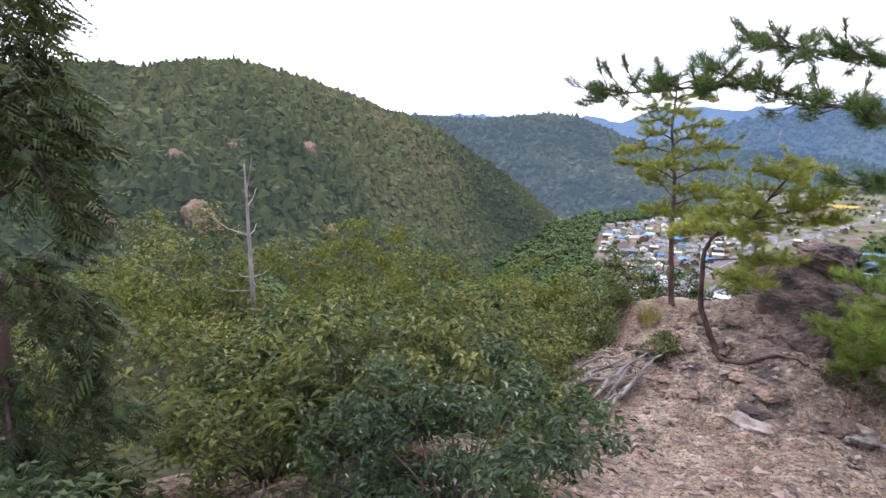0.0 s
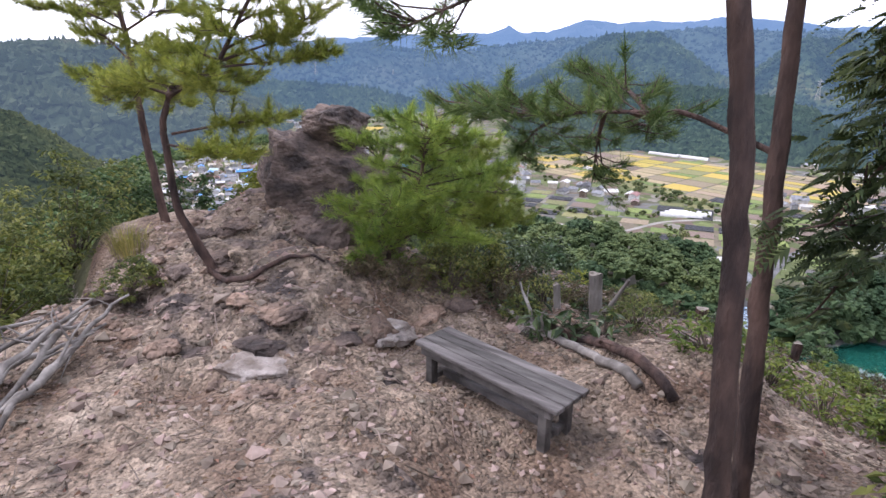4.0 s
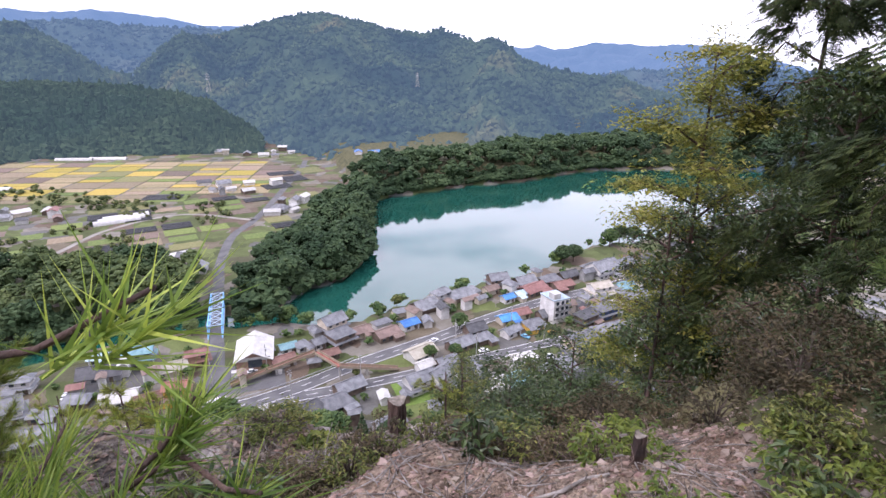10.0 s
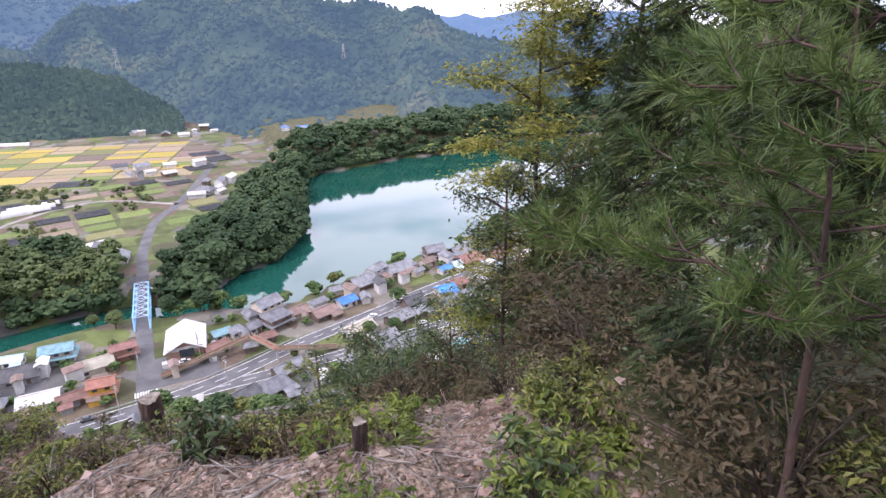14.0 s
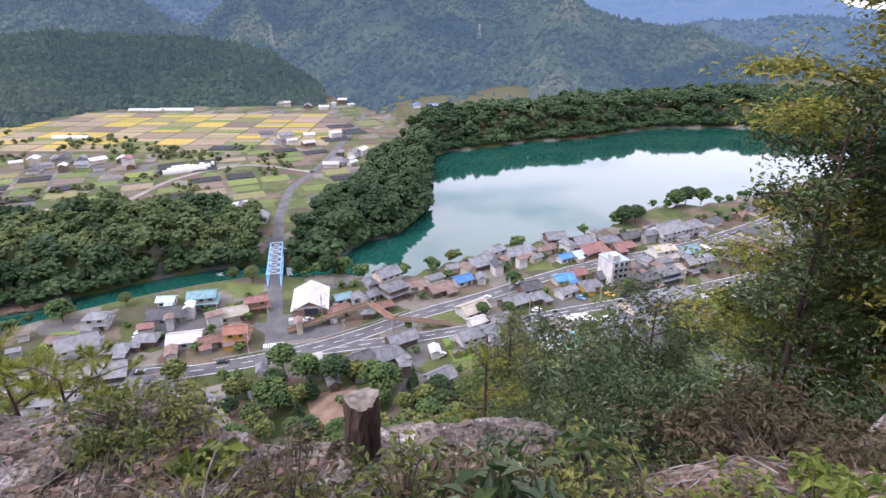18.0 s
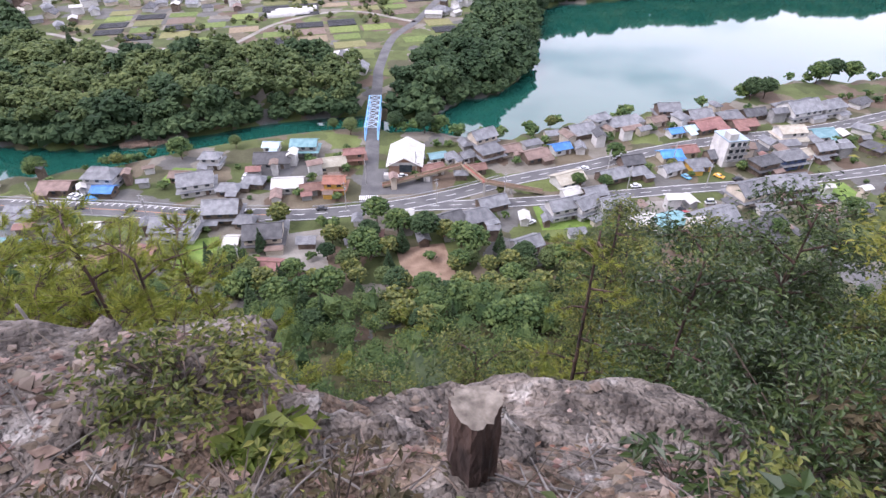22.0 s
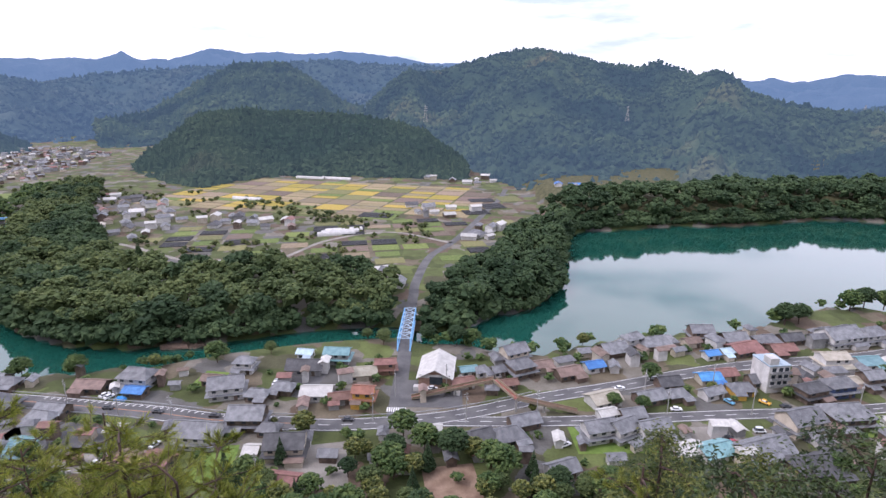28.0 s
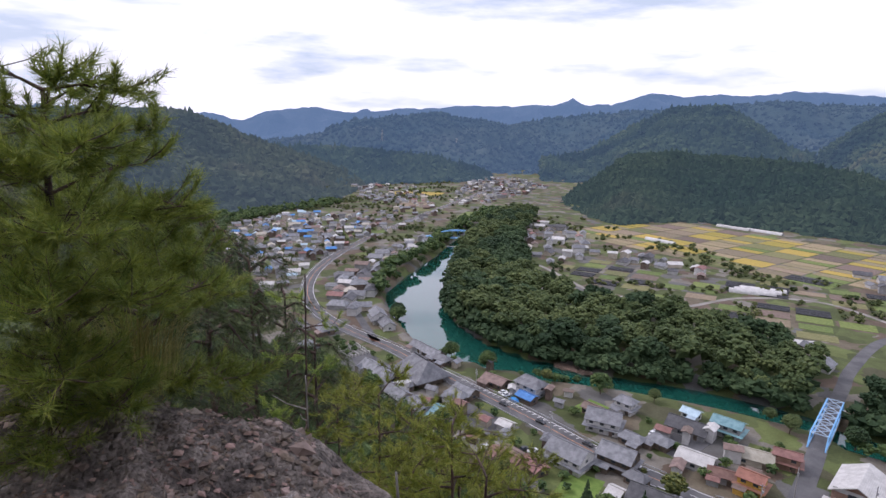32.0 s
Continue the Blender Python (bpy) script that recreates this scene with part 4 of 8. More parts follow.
lot(-58, 203, 15, 26, -8, M_ASPH, "asphalt car park with white bays", "parking")
lot(-6, 194, 22, 20, 0, M_ASPH, "asphalt forecourt of the hall", "parking")
lot(88, 168, 18, 12, 4, M_GRAVEL, "gravel clearing for parked cars", "parking")
lot(-128, 163, 40, 16, -4, M_ASPH, "worn asphalt parking yard", "parking")
lot(-105, 150, 34, 12, -4, M_GRAVEL, "gravel yard", "parking")
lot(-40, 150, 18, 22, 12, M_GRAVEL, "bare dirt clearing in the park", "yard")
lot(2, 138, 16, 26, 10, mat("bare_earth", (0.20, 0.13, 0.09), (0.30, 0.21, 0.15), 0.3, 4, 0.95, 0.2, 0.02), "bare brown earth under park trees", "yard")
M_LAWN = mat("lawn", (0.10, 0.17, 0.03), (0.17, 0.25, 0.055), 0.3, 5, 0.95, 0.4, 0.1)
lot(58, 166, 34, 15, 3, M_LAWN, "bright green unmown grass plot", "lawn")
lot(-55, 158, 10, 14, 10, M_LAWN, "green garden grass", "lawn")
lot(-72, 150, 12, 18, 10, M_LAWN, "green garden grass", "lawn")
lot(150, 176, 26, 12, 6, M_LAWN, "green grass plot", "lawn")
lot(-95, 203, 10, 12, -8, M_LAWN, "grassy river bank plot", "lawn")

# ---- bridges ----
def truss_bridge():
    th = thing("truss_bridge", pose(-20.4, 251, 0), "light blue painted steel truss road bridge", "bridge")
    L, W, H = 43.0, 5.6, 4.8
    part("deck", box_bm((W + 0.8, L, 0.7), (0, 0, -0.25), 0.08), M_CONC, th, "grey concrete deck")
    part("roadway", box_bm((W - 0.6, L + 1, 0.05), (0, 0, 0.13)), M_ASPH, th)
    bays = 6
    pale = mat("pale_blue_steel", (0.42, 0.55, 0.68), (0.52, 0.64, 0.76), 0.6, 6, 0.5, 0.0)
    for s in (-1, 1):
        x = s * W / 2
        part("bottom_chord", box_bm((0.45, L, 0.5), (x, 0, 0.35), 0.04), M_STEEL, th)
        part("top_chord", box_bm((0.5, L - 6, 0.5), (x, 0, H), 0.04), M_STEEL, th)
        for e in (-1, 1):
            y0, y1 = e * L / 2, e * (L / 2 - 3.2)
            ln = math.hypot(3.2, H - 0.3)
            part("end_post", box_bm((0.45, 0.45, ln), (x, (y0 + y1) / 2, H / 2 + 0.2), 0.04, (e * math.degrees(math.atan2(3.2, H - 0.3)), 0, 0)), M_STEEL, th)
        for k in range(bays + 1):
            y = -L / 2 + 3.2 + k * (L - 6.4) / bays
            part("post", box_bm((0.14, 0.14, H - 0.4), (x, y, H / 2 + 0.2)), M_STEEL, th)
            if k < bays:
                dy = (L - 6.4) / bays
                a = math.degrees(math.atan2(dy, H - 0.4)) * (1 if k % 2 else -1)
                part("diagonal", box_bm((0.12, 0.12, math.hypot(dy, H - 0.4)), (x, y + dy / 2, H / 2 + 0.2), 0, (-a, 0, 0)), M_STEEL, th)
    for k in range(bays + 1):
        y = -L / 2 + 3.2 + k * (L - 6.4) / bays
        part("cross_beam", box_bm((W, 0.22, 0.3), (0, y, H + 0.1)), pale, th)
        if k < bays:
            dy = (L - 6.4) / bays
            for s in (-1, 1):
                part("wind_brace", box_bm((0.22, math.hypot(dy, W), 0.2), (0, y + dy / 2, H + 0.1), 0, (0, 0, s * math.degrees(math.atan2(W, dy)))), pale, th)
    for y in (-L / 2 - 1, L / 2 + 1):
        part("abutment", box_bm((W + 2, 3.0, 8.0), (0, y, -4.4), 0.1), M_CONC, th, "stained concrete abutment")


truss_bridge()


def arch_bridge():
    a, b = np.array([-402, 436.0]), np.array([-352, 462.0])
    mid, d = (a + b) / 2, b - a
    L = 78.0
    th = thing("arch_bridge", pose(-374, 448, 0, 0, 0, math.degrees(math.atan2(d[1], d[0]))), "blue steel arch bridge over the river", "bridge")
    part("deck", box_bm((L, 6, 0.9), (0, 0, 0.2)), M_STEEL, th)
    for s in (-1, 1):
        t = np.linspace(-1, 1, 21)
        pts = np.stack([t * L * 0.42, 0 * t + s * 2.8, 0.4 + 8.0 * (1 - t * t)], -1)
        v, q, tri = tube(pts, np.full(21, 0.45), 6)
        mk("arch", v, np.vstack([q[:, [0, 1, 2]], q[:, [0, 2, 3]]]), M_STEEL, th)
        for k in range(2, 19, 2):
            part("hanger", box_bm((0.2, 0.2, pts[k, 2] - 0.3), (pts[k, 0], s * 2.8, pts[k, 2] / 2)), M_STEEL, th)
    part("lower_bridge", box_bm((60, 1.6, 0.4), (6, -34, -2.0)), M_CONC, th, "low grey footbridge girder")


arch_bridge()


def footbridge():
    """Stair-ramped pedestrian overpass with red paving at the junction."""
    th = thing("pedestrian_overpass", pose(6, 190.5, 0), "ochre pedestrian overpass with red walkway", "footbridge")
    red = mat("red_walkway", (0.24, 0.09, 0.07), (0.32, 0.14, 0.11), 0.5, 6, 0.9, 0.1, 0.01)
    och = mat("ochre_parapet", (0.26, 0.21, 0.15), (0.34, 0.28, 0.20), 0.5, 6, 0.8, 0.1, 0.01)
    legs = [((-20, -1, 0.4), (11, 5, 5.2)), ((11, 5, 5.2), (18, -8.5, 5.2)), ((18, -8.5, 5.2), (40, -9, 0.4))]
    for p, q in legs:
        p, q = np.array(p, float), np.array(q, float)
        d = q - p
        ln = np.linalg.norm(d)
        yaw, pitch = math.degrees(math.atan2(d[1], d[0])), -math.degrees(math.asin(d[2] / ln))
        c = (p + q) / 2
        part("walkway", box_bm((ln, 1.9, 0.25), tuple(c), 0, (0, pitch, yaw)), red, th, "red paved ramp")
        for s in (-1, 1):
            o = np.array([-d[1], d[0], 0]) / np.hypot(d[0], d[1]) * s * 1.0
            part("parapet", box_bm((ln, 0.12, 1.1), tuple(c + o + [0, 0, 0.5]), 0, (0, pitch, yaw)), och, th, "ochre parapet")
    for x, y in ((11, 5), (18, -8.5), (-4, 2.1), (28, -8.7)):
        part("pillar", box_bm((0.7, 0.7, 5.0 if x in (11, 18) else 2.6), (x, y, 2.4 if x in (11, 18) else 1.2), 0.05), M_CONC, th)


footbridge()

# ---- houses ----
HOUSE_LABEL = {"grey": "grey tiled roof", "dark": "dark tiled roof", "brown": "brown metal roof", "red": "red-brown roof", "blue": "bright blue roof",
               "pale": "pale blue roof", "teal": "teal roof", "white": "white metal roof", "beige": "beige roof", "orange": "orange roof"}
WALL_LABEL = {"white": "white plaster walls", "cream": "cream walls", "wood": "dark timber walls", "grey": "grey clad walls", "navy": "navy blue walls",
              "yellow": "yellow walls", "terracotta": "terracotta walls"}


def gable(w, d, h, rise, over, thick, hip=0.0):
    """Arrays of a pitched roof slab, ridge along x; hip shortens the ridge."""
    x, y = w / 2 + over, d / 2 + over
    drop = rise * over / (d / 2)
    r = x - hip
    up = [(-x, -y, h - drop), (x, -y, h - drop), (x, y, h - drop), (-x, y, h - drop), (-r, 0, h + rise), (r, 0, h + rise)]
    v = np.array(up + [(a, b, c - thick) for a, b, c in up], float)
    f = [(0, 1, 5), (0, 5, 4), (2, 3, 4), (2, 4, 5), (3, 0, 4), (1, 2, 5), (6, 11, 7), (6, 10, 11), (8, 10, 9), (8, 11, 10), (9, 10, 6), (7, 11, 8)]
    for a, b in ((0, 1), (1, 2), (2, 3), (3, 0)):
        f += [(a, a + 6, b + 6), (a, b + 6, b)]
    if not hip:
        f = [k for k in f if k not in ((3, 0, 4), (1, 2, 5), (9, 10, 6), (7, 11, 8))] + [(3, 9, 10), (3, 10, 4), (0, 4, 10), (0, 10, 6), (1, 7, 11), (1, 11, 5), (2, 5, 11), (2, 11, 8)]
        f = [k for k in f if k not in ((3, 9, 6), (3, 6, 0), (1, 7, 8), (1, 8, 2))]
    return v, np.array(f)


def wall_shell(w, d, h, rise, hip):
    """Arrays of a walled volume with gables under the roof."""
    x, y = w / 2, d / 2
    v = [(-x, -y, -0.3), (x, -y, -0.3), (x, y, -0.3), (-x, y, -0.3), (-x, -y, h), (x, -y, h), (x, y, h), (-x, y, h)]
    f = [(0, 1, 5), (0, 5, 4), (1, 2, 6), (1, 6, 5), (2, 3, 7), (2, 7, 6), (3, 0, 4), (3, 4, 7)]
    if not hip:
        v += [(-x, 0, h + rise - 0.1), (x, 0, h + rise - 0.1)]
        f += [(4, 8, 7), (5, 6, 9)]
    return np.array(v, float), np.array(f)


hrng = np.random.default_rng(11)
PLACED = []


def house(x, y, w, d, h, a, roof, wall, detail=True, group="village houses", z=0.0):
    size = "two-storey" if h > 4 else "low"
    th = thing("house", pose(x, y, z, 0, 0, a), f"{size} house with {HOUSE_LABEL[roof]} and {WALL_LABEL[wall]}", "house", group)
    PLACED.append((x, y))
    rise = d * (0.30 if roof in ("grey", "dark") else 0.22)
    hip = d * 0.35 if (roof in ("grey", "dark") and hrng.uniform() < 0.35) else 0.0
    mk("wall", *wall_shell(w, d, h, rise, hip), WALLS[wall], th)
    mk("roof", *gable(w, d, h, rise, 0.7, 0.18, hip), ROOFS[roof], th)
    if not detail:
        return th
    part("ridge_cap", box_bm((w + 1.2 - 2 * hip, 0.35, 0.28), (0, 0, h + rise + 0.02), 0.05), ROOFS["dark" if roof == "dark" else roof], th)
    if h > 4:
        v, f = gable(w + 1.6, d + 1.8, 2.7, 0.5, 0.5, 0.14, (d + 1.8) / 2)
        mk("lower_roof", v, f, ROOFS[roof], th)
    for lvl in ([1.4, 4.1] if h > 4 else [1.4]):
        n = max(2, int(w / 3.2))
        for k in range(n):
            if hrng.uniform() < 0.2:
                continue
            wx = -w / 2 + (k + 0.5) * w / n
            win = part("window", box_bm((1.5, 0.1, 1.15), (wx, -d / 2 - 0.03, lvl), 0.02), M_GLASS, th)
            part("window_frame", box_bm((1.66, 0.06, 0.08), (wx, -d / 2 - 0.08, lvl + 0.6)), M_GALV, win)
        part("window", box_bm((0.1, 1.3, 1.0), (w / 2 + 0.03, 0.2, lvl), 0.02), M_GLASS, th)
    part("door", box_bm((1.3, 0.1, 2.0), (w * 0.28, -d / 2 - 0.05, 1.0), 0.02), WALLS["wood"], th)
    if hrng.uniform() < 0.5:
        ax, ad = w * 0.45, 3.0
        v, f = gable(ax, ad, 2.3, 0.5, 0.4, 0.12)
        off = np.array([w * hrng.choice([-0.3, 0.3]), -d / 2 - ad / 2 + 0.2, 0])
        mk("annex_roof", v + off, f, ROOFS[roof if hrng.uniform() < 0.7 else "brown"], th)
        wv_, wf_ = wall_shell(ax, ad, 2.3, 0.5, 0)
        mk("annex_wall", wv_ + off, wf_, WALLS[wall], th)
    return th


house(-136.3, 193.1, 11.0, 6.8, 3.0, -3, "brown", "wood")
house(-120.5, 197.1, 11.6, 8.3, 5.4, -7, "grey", "white")
house(-117.3, 189.2, 7.4, 5.1, 3.0, -6, "blue", "wood")
house(-83.5, 190.9, 12.0, 8.9, 5.4, 14, "grey", "white")
house(-71.2, 188.1, 7.7, 5.2, 3.0, -4, "grey", "wood")
house(-62.9, 193.3, 7.8, 5.6, 3.0, -8, "grey", "wood")
house(-92.6, 199.1, 6.5, 5.1, 3.0, -6, "brown", "wood")
house(-83.3, 209.5, 7.2, 5.3, 5.4, -4, "grey", "white")
house(-58.8, 210.4, 13.9, 8.3, 3.0, -0, "dark", "grey")
house(-139.4, 175.7, 10.0, 6.6, 3.0, -6, "grey", "wood")
house(-134.1, 155.2, 8.5, 6.1, 3.0, -7, "teal", "grey")
house(-110.5, 164.5, 5.2, 4.5, 3.0, -0, "white", "white")
house(-81.4, 160.6, 13.3, 9.0, 5.4, -4, "grey", "white")
house(-97.1, 145.8, 11.1, 8.7, 3.0, -2, "red", "wood")
house(-87.9, 149.0, 7.9, 5.7, 3.0, -17, "red", "wood")
house(-97.2, 149.7, 7.3, 5.4, 3.0, -10, "brown", "wood")
house(-68.5, 170.8, 11.4, 8.7, 5.4, 1, "grey", "wood")
house(-59.8, 166.0, 6.5, 5.0, 3.0, -8, "grey", "wood")
house(-51.0, 155.2, 11.6, 8.7, 5.4, 4, "dark", "cream")
house(-61.4, 154.1, 3.9, 4.5, 3.0, -2, "white", "white")
house(-48.6, 139.6, 10.4, 7.2, 3.0, -8, "red", "wood")
house(-169.8, 194.5, 8.0, 5.2, 3.0, -2, "grey", "wood")
house(-47.3, 218.9, 10.0, 6.6, 5.4, -2, "teal", "grey")
house(-34.8, 206.1, 10.3, 7.5, 3.0, 11, "beige", "cream")
house(-26.0, 209.9, 7.6, 4.8, 5.4, 8, "red", "terracotta")
house(-49.4, 190.4, 10.8, 7.7, 3.0, 1, "white", "white")
house(-40.0, 186.9, 8.0, 5.1, 3.0, 11, "red", "grey")
house(-31.4, 187.4, 7.2, 5.7, 5.4, -3, "orange", "yellow")
house(-61.9, 222.9, 6.2, 4.7, 3.0, -6, "pale", "white")
house(7.6, 209.2, 6.3, 4.5, 3.0, 14, "teal", "white")
house(12.9, 208.9, 5.2, 4.5, 3.0, 27, "grey", "white")
house(5.0, 199.2, 8.4, 5.3, 3.0, 18, "red", "white")
house(19.5, 209.1, 4.6, 4.5, 3.0, 23, "grey", "white")
house(28.9, 209.4, 9.4, 7.0, 5.4, 25, "grey", "wood")
house(22.8, 198.5, 6.0, 4.5, 3.0, 16, "red", "wood")
house(27.3, 222.8, 10.1, 7.5, 5.4, 27, "grey", "cream")
house(37.3, 214.0, 8.5, 6.1, 3.0, 18, "brown", "cream")
house(47.7, 208.5, 10.0, 7.0, 3.0, 21, "brown", "wood")
house(25.7, 172.9, 9.9, 6.3, 3.0, 20, "grey", "wood")
house(10.3, 162.7, 11.0, 7.7, 3.0, 23, "dark", "wood")
house(19.5, 164.4, 10.1, 7.6, 3.0, 21, "grey", "wood")
house(34.1, 147.5, 8.6, 6.1, 3.0, 24, "grey", "white")
house(59.3, 214.4, 7.4, 5.6, 3.0, 18, "blue", "white")
house(71.2, 229.8, 11.3, 8.8, 3.0, 20, "grey", "wood")
house(81.8, 237.2, 8.4, 5.6, 5.4, 26, "grey", "white")
house(91.6, 237.3, 13.0, 8.0, 3.0, 17, "grey", "wood")
house(115.8, 246.0, 9.6, 7.5, 5.4, 1, "grey", "wood")
house(109.0, 239.1, 7.0, 5.5, 3.0, 18, "brown", "cream")
house(129.8, 243.0, 10.6, 8.0, 3.0, 8, "grey", "wood")
house(112.5, 226.5, 5.8, 4.5, 3.0, 15, "blue", "white")
house(120.8, 228.9, 6.8, 4.5, 3.0, 16, "pale", "cream")
house(129.0, 232.6, 13.6, 9.0, 3.0, 21, "red", "wood")
house(144.1, 241.7, 9.4, 6.7, 3.0, 7, "grey", "wood")
house(145.9, 232.8, 10.5, 7.1, 3.0, 8, "red", "wood")
house(155.9, 243.7, 10.4, 6.4, 3.0, 11, "dark", "wood")
house(177.3, 243.2, 16.4, 11.0, 5.4, 15, "grey", "white")
house(193.0, 245.3, 11.9, 7.9, 5.4, 15, "grey", "white")
house(175.2, 250.9, 9.7, 6.3, 3.0, 11, "grey", "wood")
house(159.8, 220.1, 10.8, 7.1, 5.4, 6, "beige", "white")
house(56.7, 188.5, 11.0, 7.8, 3.0, 23, "beige", "white")
house(74.1, 190.1, 10.7, 6.7, 3.0, 19, "grey", "wood")
house(84.9, 200.9, 8.4, 6.5, 3.0, 11, "dark", "wood")
house(85.0, 192.1, 7.3, 5.2, 3.0, 15, "grey", "wood")
house(102.5, 205.5, 8.2, 5.9, 3.0, 8, "blue", "cream")
house(110.2, 209.0, 8.3, 6.2, 3.0, 10, "red", "cream")
house(98.7, 194.0, 8.2, 4.9, 3.0, 23, "grey", "white")
house(111.2, 197.1, 8.3, 5.6, 3.0, 2, "grey", "yellow")
house(121.2, 204.2, 8.1, 6.0, 3.0, 10, "grey", "wood")
house(135.3, 193.5, 9.6, 6.3, 5.4, 18, "dark", "wood")
house(147.4, 197.3, 10.2, 6.9, 5.4, 13, "grey", "navy")
house(158.3, 204.0, 7.3, 5.1, 3.0, 12, "beige", "white")
house(49.6, 166.2, 10.2, 6.5, 5.4, 16, "grey", "white")
house(57.7, 166.8, 8.5, 6.6, 5.4, 29, "grey", "white")
house(67.5, 166.8, 10.2, 6.1, 5.4, 17, "grey", "white")
house(63.9, 177.8, 7.9, 6.0, 3.0, 15, "grey", "wood")
house(55.4, 178.4, 6.2, 4.5, 3.0, 18, "white", "white")
house(119.5, 173.2, 12.5, 9.2, 5.4, 17, "grey", "cream")
house(137.1, 176.9, 13.8, 10.1, 5.4, 7, "grey", "wood")
house(75.4, 157.9, 8.5, 6.2, 3.0, 19, "white", "white")
house(83.9, 157.7, 10.7, 7.4, 3.0, 19, "teal", "white")
house(98.9, 157.9, 16.8, 11.0, 3.0, 20, "grey", "wood")
house(111.2, 150.9, 13.6, 9.9, 3.0, 11, "dark", "wood")
house(120.6, 156.4, 6.4, 4.5, 3.0, 3, "dark", "wood")
house(164.3, 203.7, 8.1, 6.2, 5.4, 12, "grey", "wood")
house(174.7, 220.8, 9.7, 7.7, 3.0, 8, "teal", "white")


def hall():
    th = thing("village_hall", pose(-5.0, 206, 0, 0, 0, -4), "large gabled hall with white metal roof and brick-brown base", "hall")
    w, d, h = 12.4, 17.5, 5.2
    v, f = gable(d, w, h, 3.2, 0.9, 0.3)
    rot = lambda q: np.column_stack([-q[:, 1], q[:, 0], q[:, 2]])
    mk("roof", rot(v), f, ROOFS["white"], th)
    v, f = wall_shell(d, w, h, 3.2, 0)
    mk("wall", rot(v), f, WALLS["terracotta"], th)
    part("gable_band", box_bm((w - 0.4, 0.2, 1.4), (0, -d / 2 - 0.1, h + 0.2)), WALLS["white"], th)
    part("doorway", box_bm((5, 0.3, 3.2), (0.5, -d / 2 - 0.12, 3.6), 0.03), M_GLASS, th, "dark recessed entrance")
    part("eave_trim", box_bm((0.3, d + 1.6, 0.3), (-w / 2 - 0.8, 0, h - 0.5)), WALLS["white"], th)
    part("eave_trim", box_bm((0.3, d + 1.6, 0.3), (w / 2 + 0.8, 0, h - 0.5)), WALLS["white"], th)
    part("ramp", box_bm((1.6, 14, 0.8), (w / 2 + 3, -6, 0.4), 0.05, (6, 0, 0)), M_CONC, th, "grey concrete ramp")
    part("porch_box", box_bm((2.6, 2.2, 2.0), (-w / 2 - 0.5, -d / 2 - 1.5, 1.0), 0.05), WALLS["white"], th)


hall()


def block(x, y):
    th = thing("apartment_block", pose(x, y, 0, 0, 0, 8), "white four-storey concrete building with dark balconies", "building")
    part("wall", box_bm((8.5, 10, 11.0), (0, 0, 5.5), 0.05), WALLS["white"], th)
    part("roof_slab", box_bm((9, 10.5, 0.4), (0, 0, 11.2), 0.05), ROOFS["pale"], th)
    part("stair_tower", box_bm((3.6, 4, 3.0), (-2.2, -2.6, 12.6), 0.05), WALLS["white"], th)
    for k in range(3):
        part("balcony", box_bm((8.0, 1.4, 0.2), (0.4, -5.6, 2.9 + 2.7 * k)), WALLS["grey"], th)
        part("balcony_rail", box_bm((8.0, 0.08, 1.0), (0.4, -6.25, 3.5 + 2.7 * k)), WALLS["grey"], th)
        for s in (-2.2, 0.6, 3.0):
            part("window", box_bm((1.6, 0.1, 1.6), (s, -5.03, 4.2 + 2.7 * k)), M_GLASS, th)


block(124.5, 203)

# the upstream town and the hamlets among the fields
def scatter_houses(poly, count, seed, along, roofs, gap=11.0, group="upstream town houses", avoid=(), size=(7, 12)):
    rng = np.random.default_rng(seed)
    poly = np.array(poly, float)
    lo, hi = poly.min(0), poly.max(0)
    placed, tries = [], 0
    while len(placed) < count and tries < count * 60:
        tries += 1
        p = rng.uniform(lo, hi)
        if not inside(p[:1], p[1:], poly)[0] or any(math.hypot(p[0] - q[0], p[1] - q[1]) < gap for q in PLACED):
            continue
        if shore_dist(p[:1], p[1:])[0] < 9 or any(line_dist(p[:1], p[1:], a)[0] < 9 for a in avoid):
            continue
        placed.append(p)
        w = rng.uniform(*size)
        house(p[0], p[1], w, w * rng.uniform(0.55, 0.75), rng.choice([3.0, 3.2, 5.4]), along + rng.choice([0, 90]) + rng.normal(0, 8),
              rng.choice(roofs), rng.choice(["white", "white", "cream", "wood", "grey"]), False, group, float(max(0.0, ground_z(p[:1], p[1:])[0] - 0.2)) if p[1] > 440 else 0.0)


GREYS = ["grey", "grey", "grey", "dark", "grey", "brown", "white", "red", "grey", "beige", "dark"]
DISTANT = {}


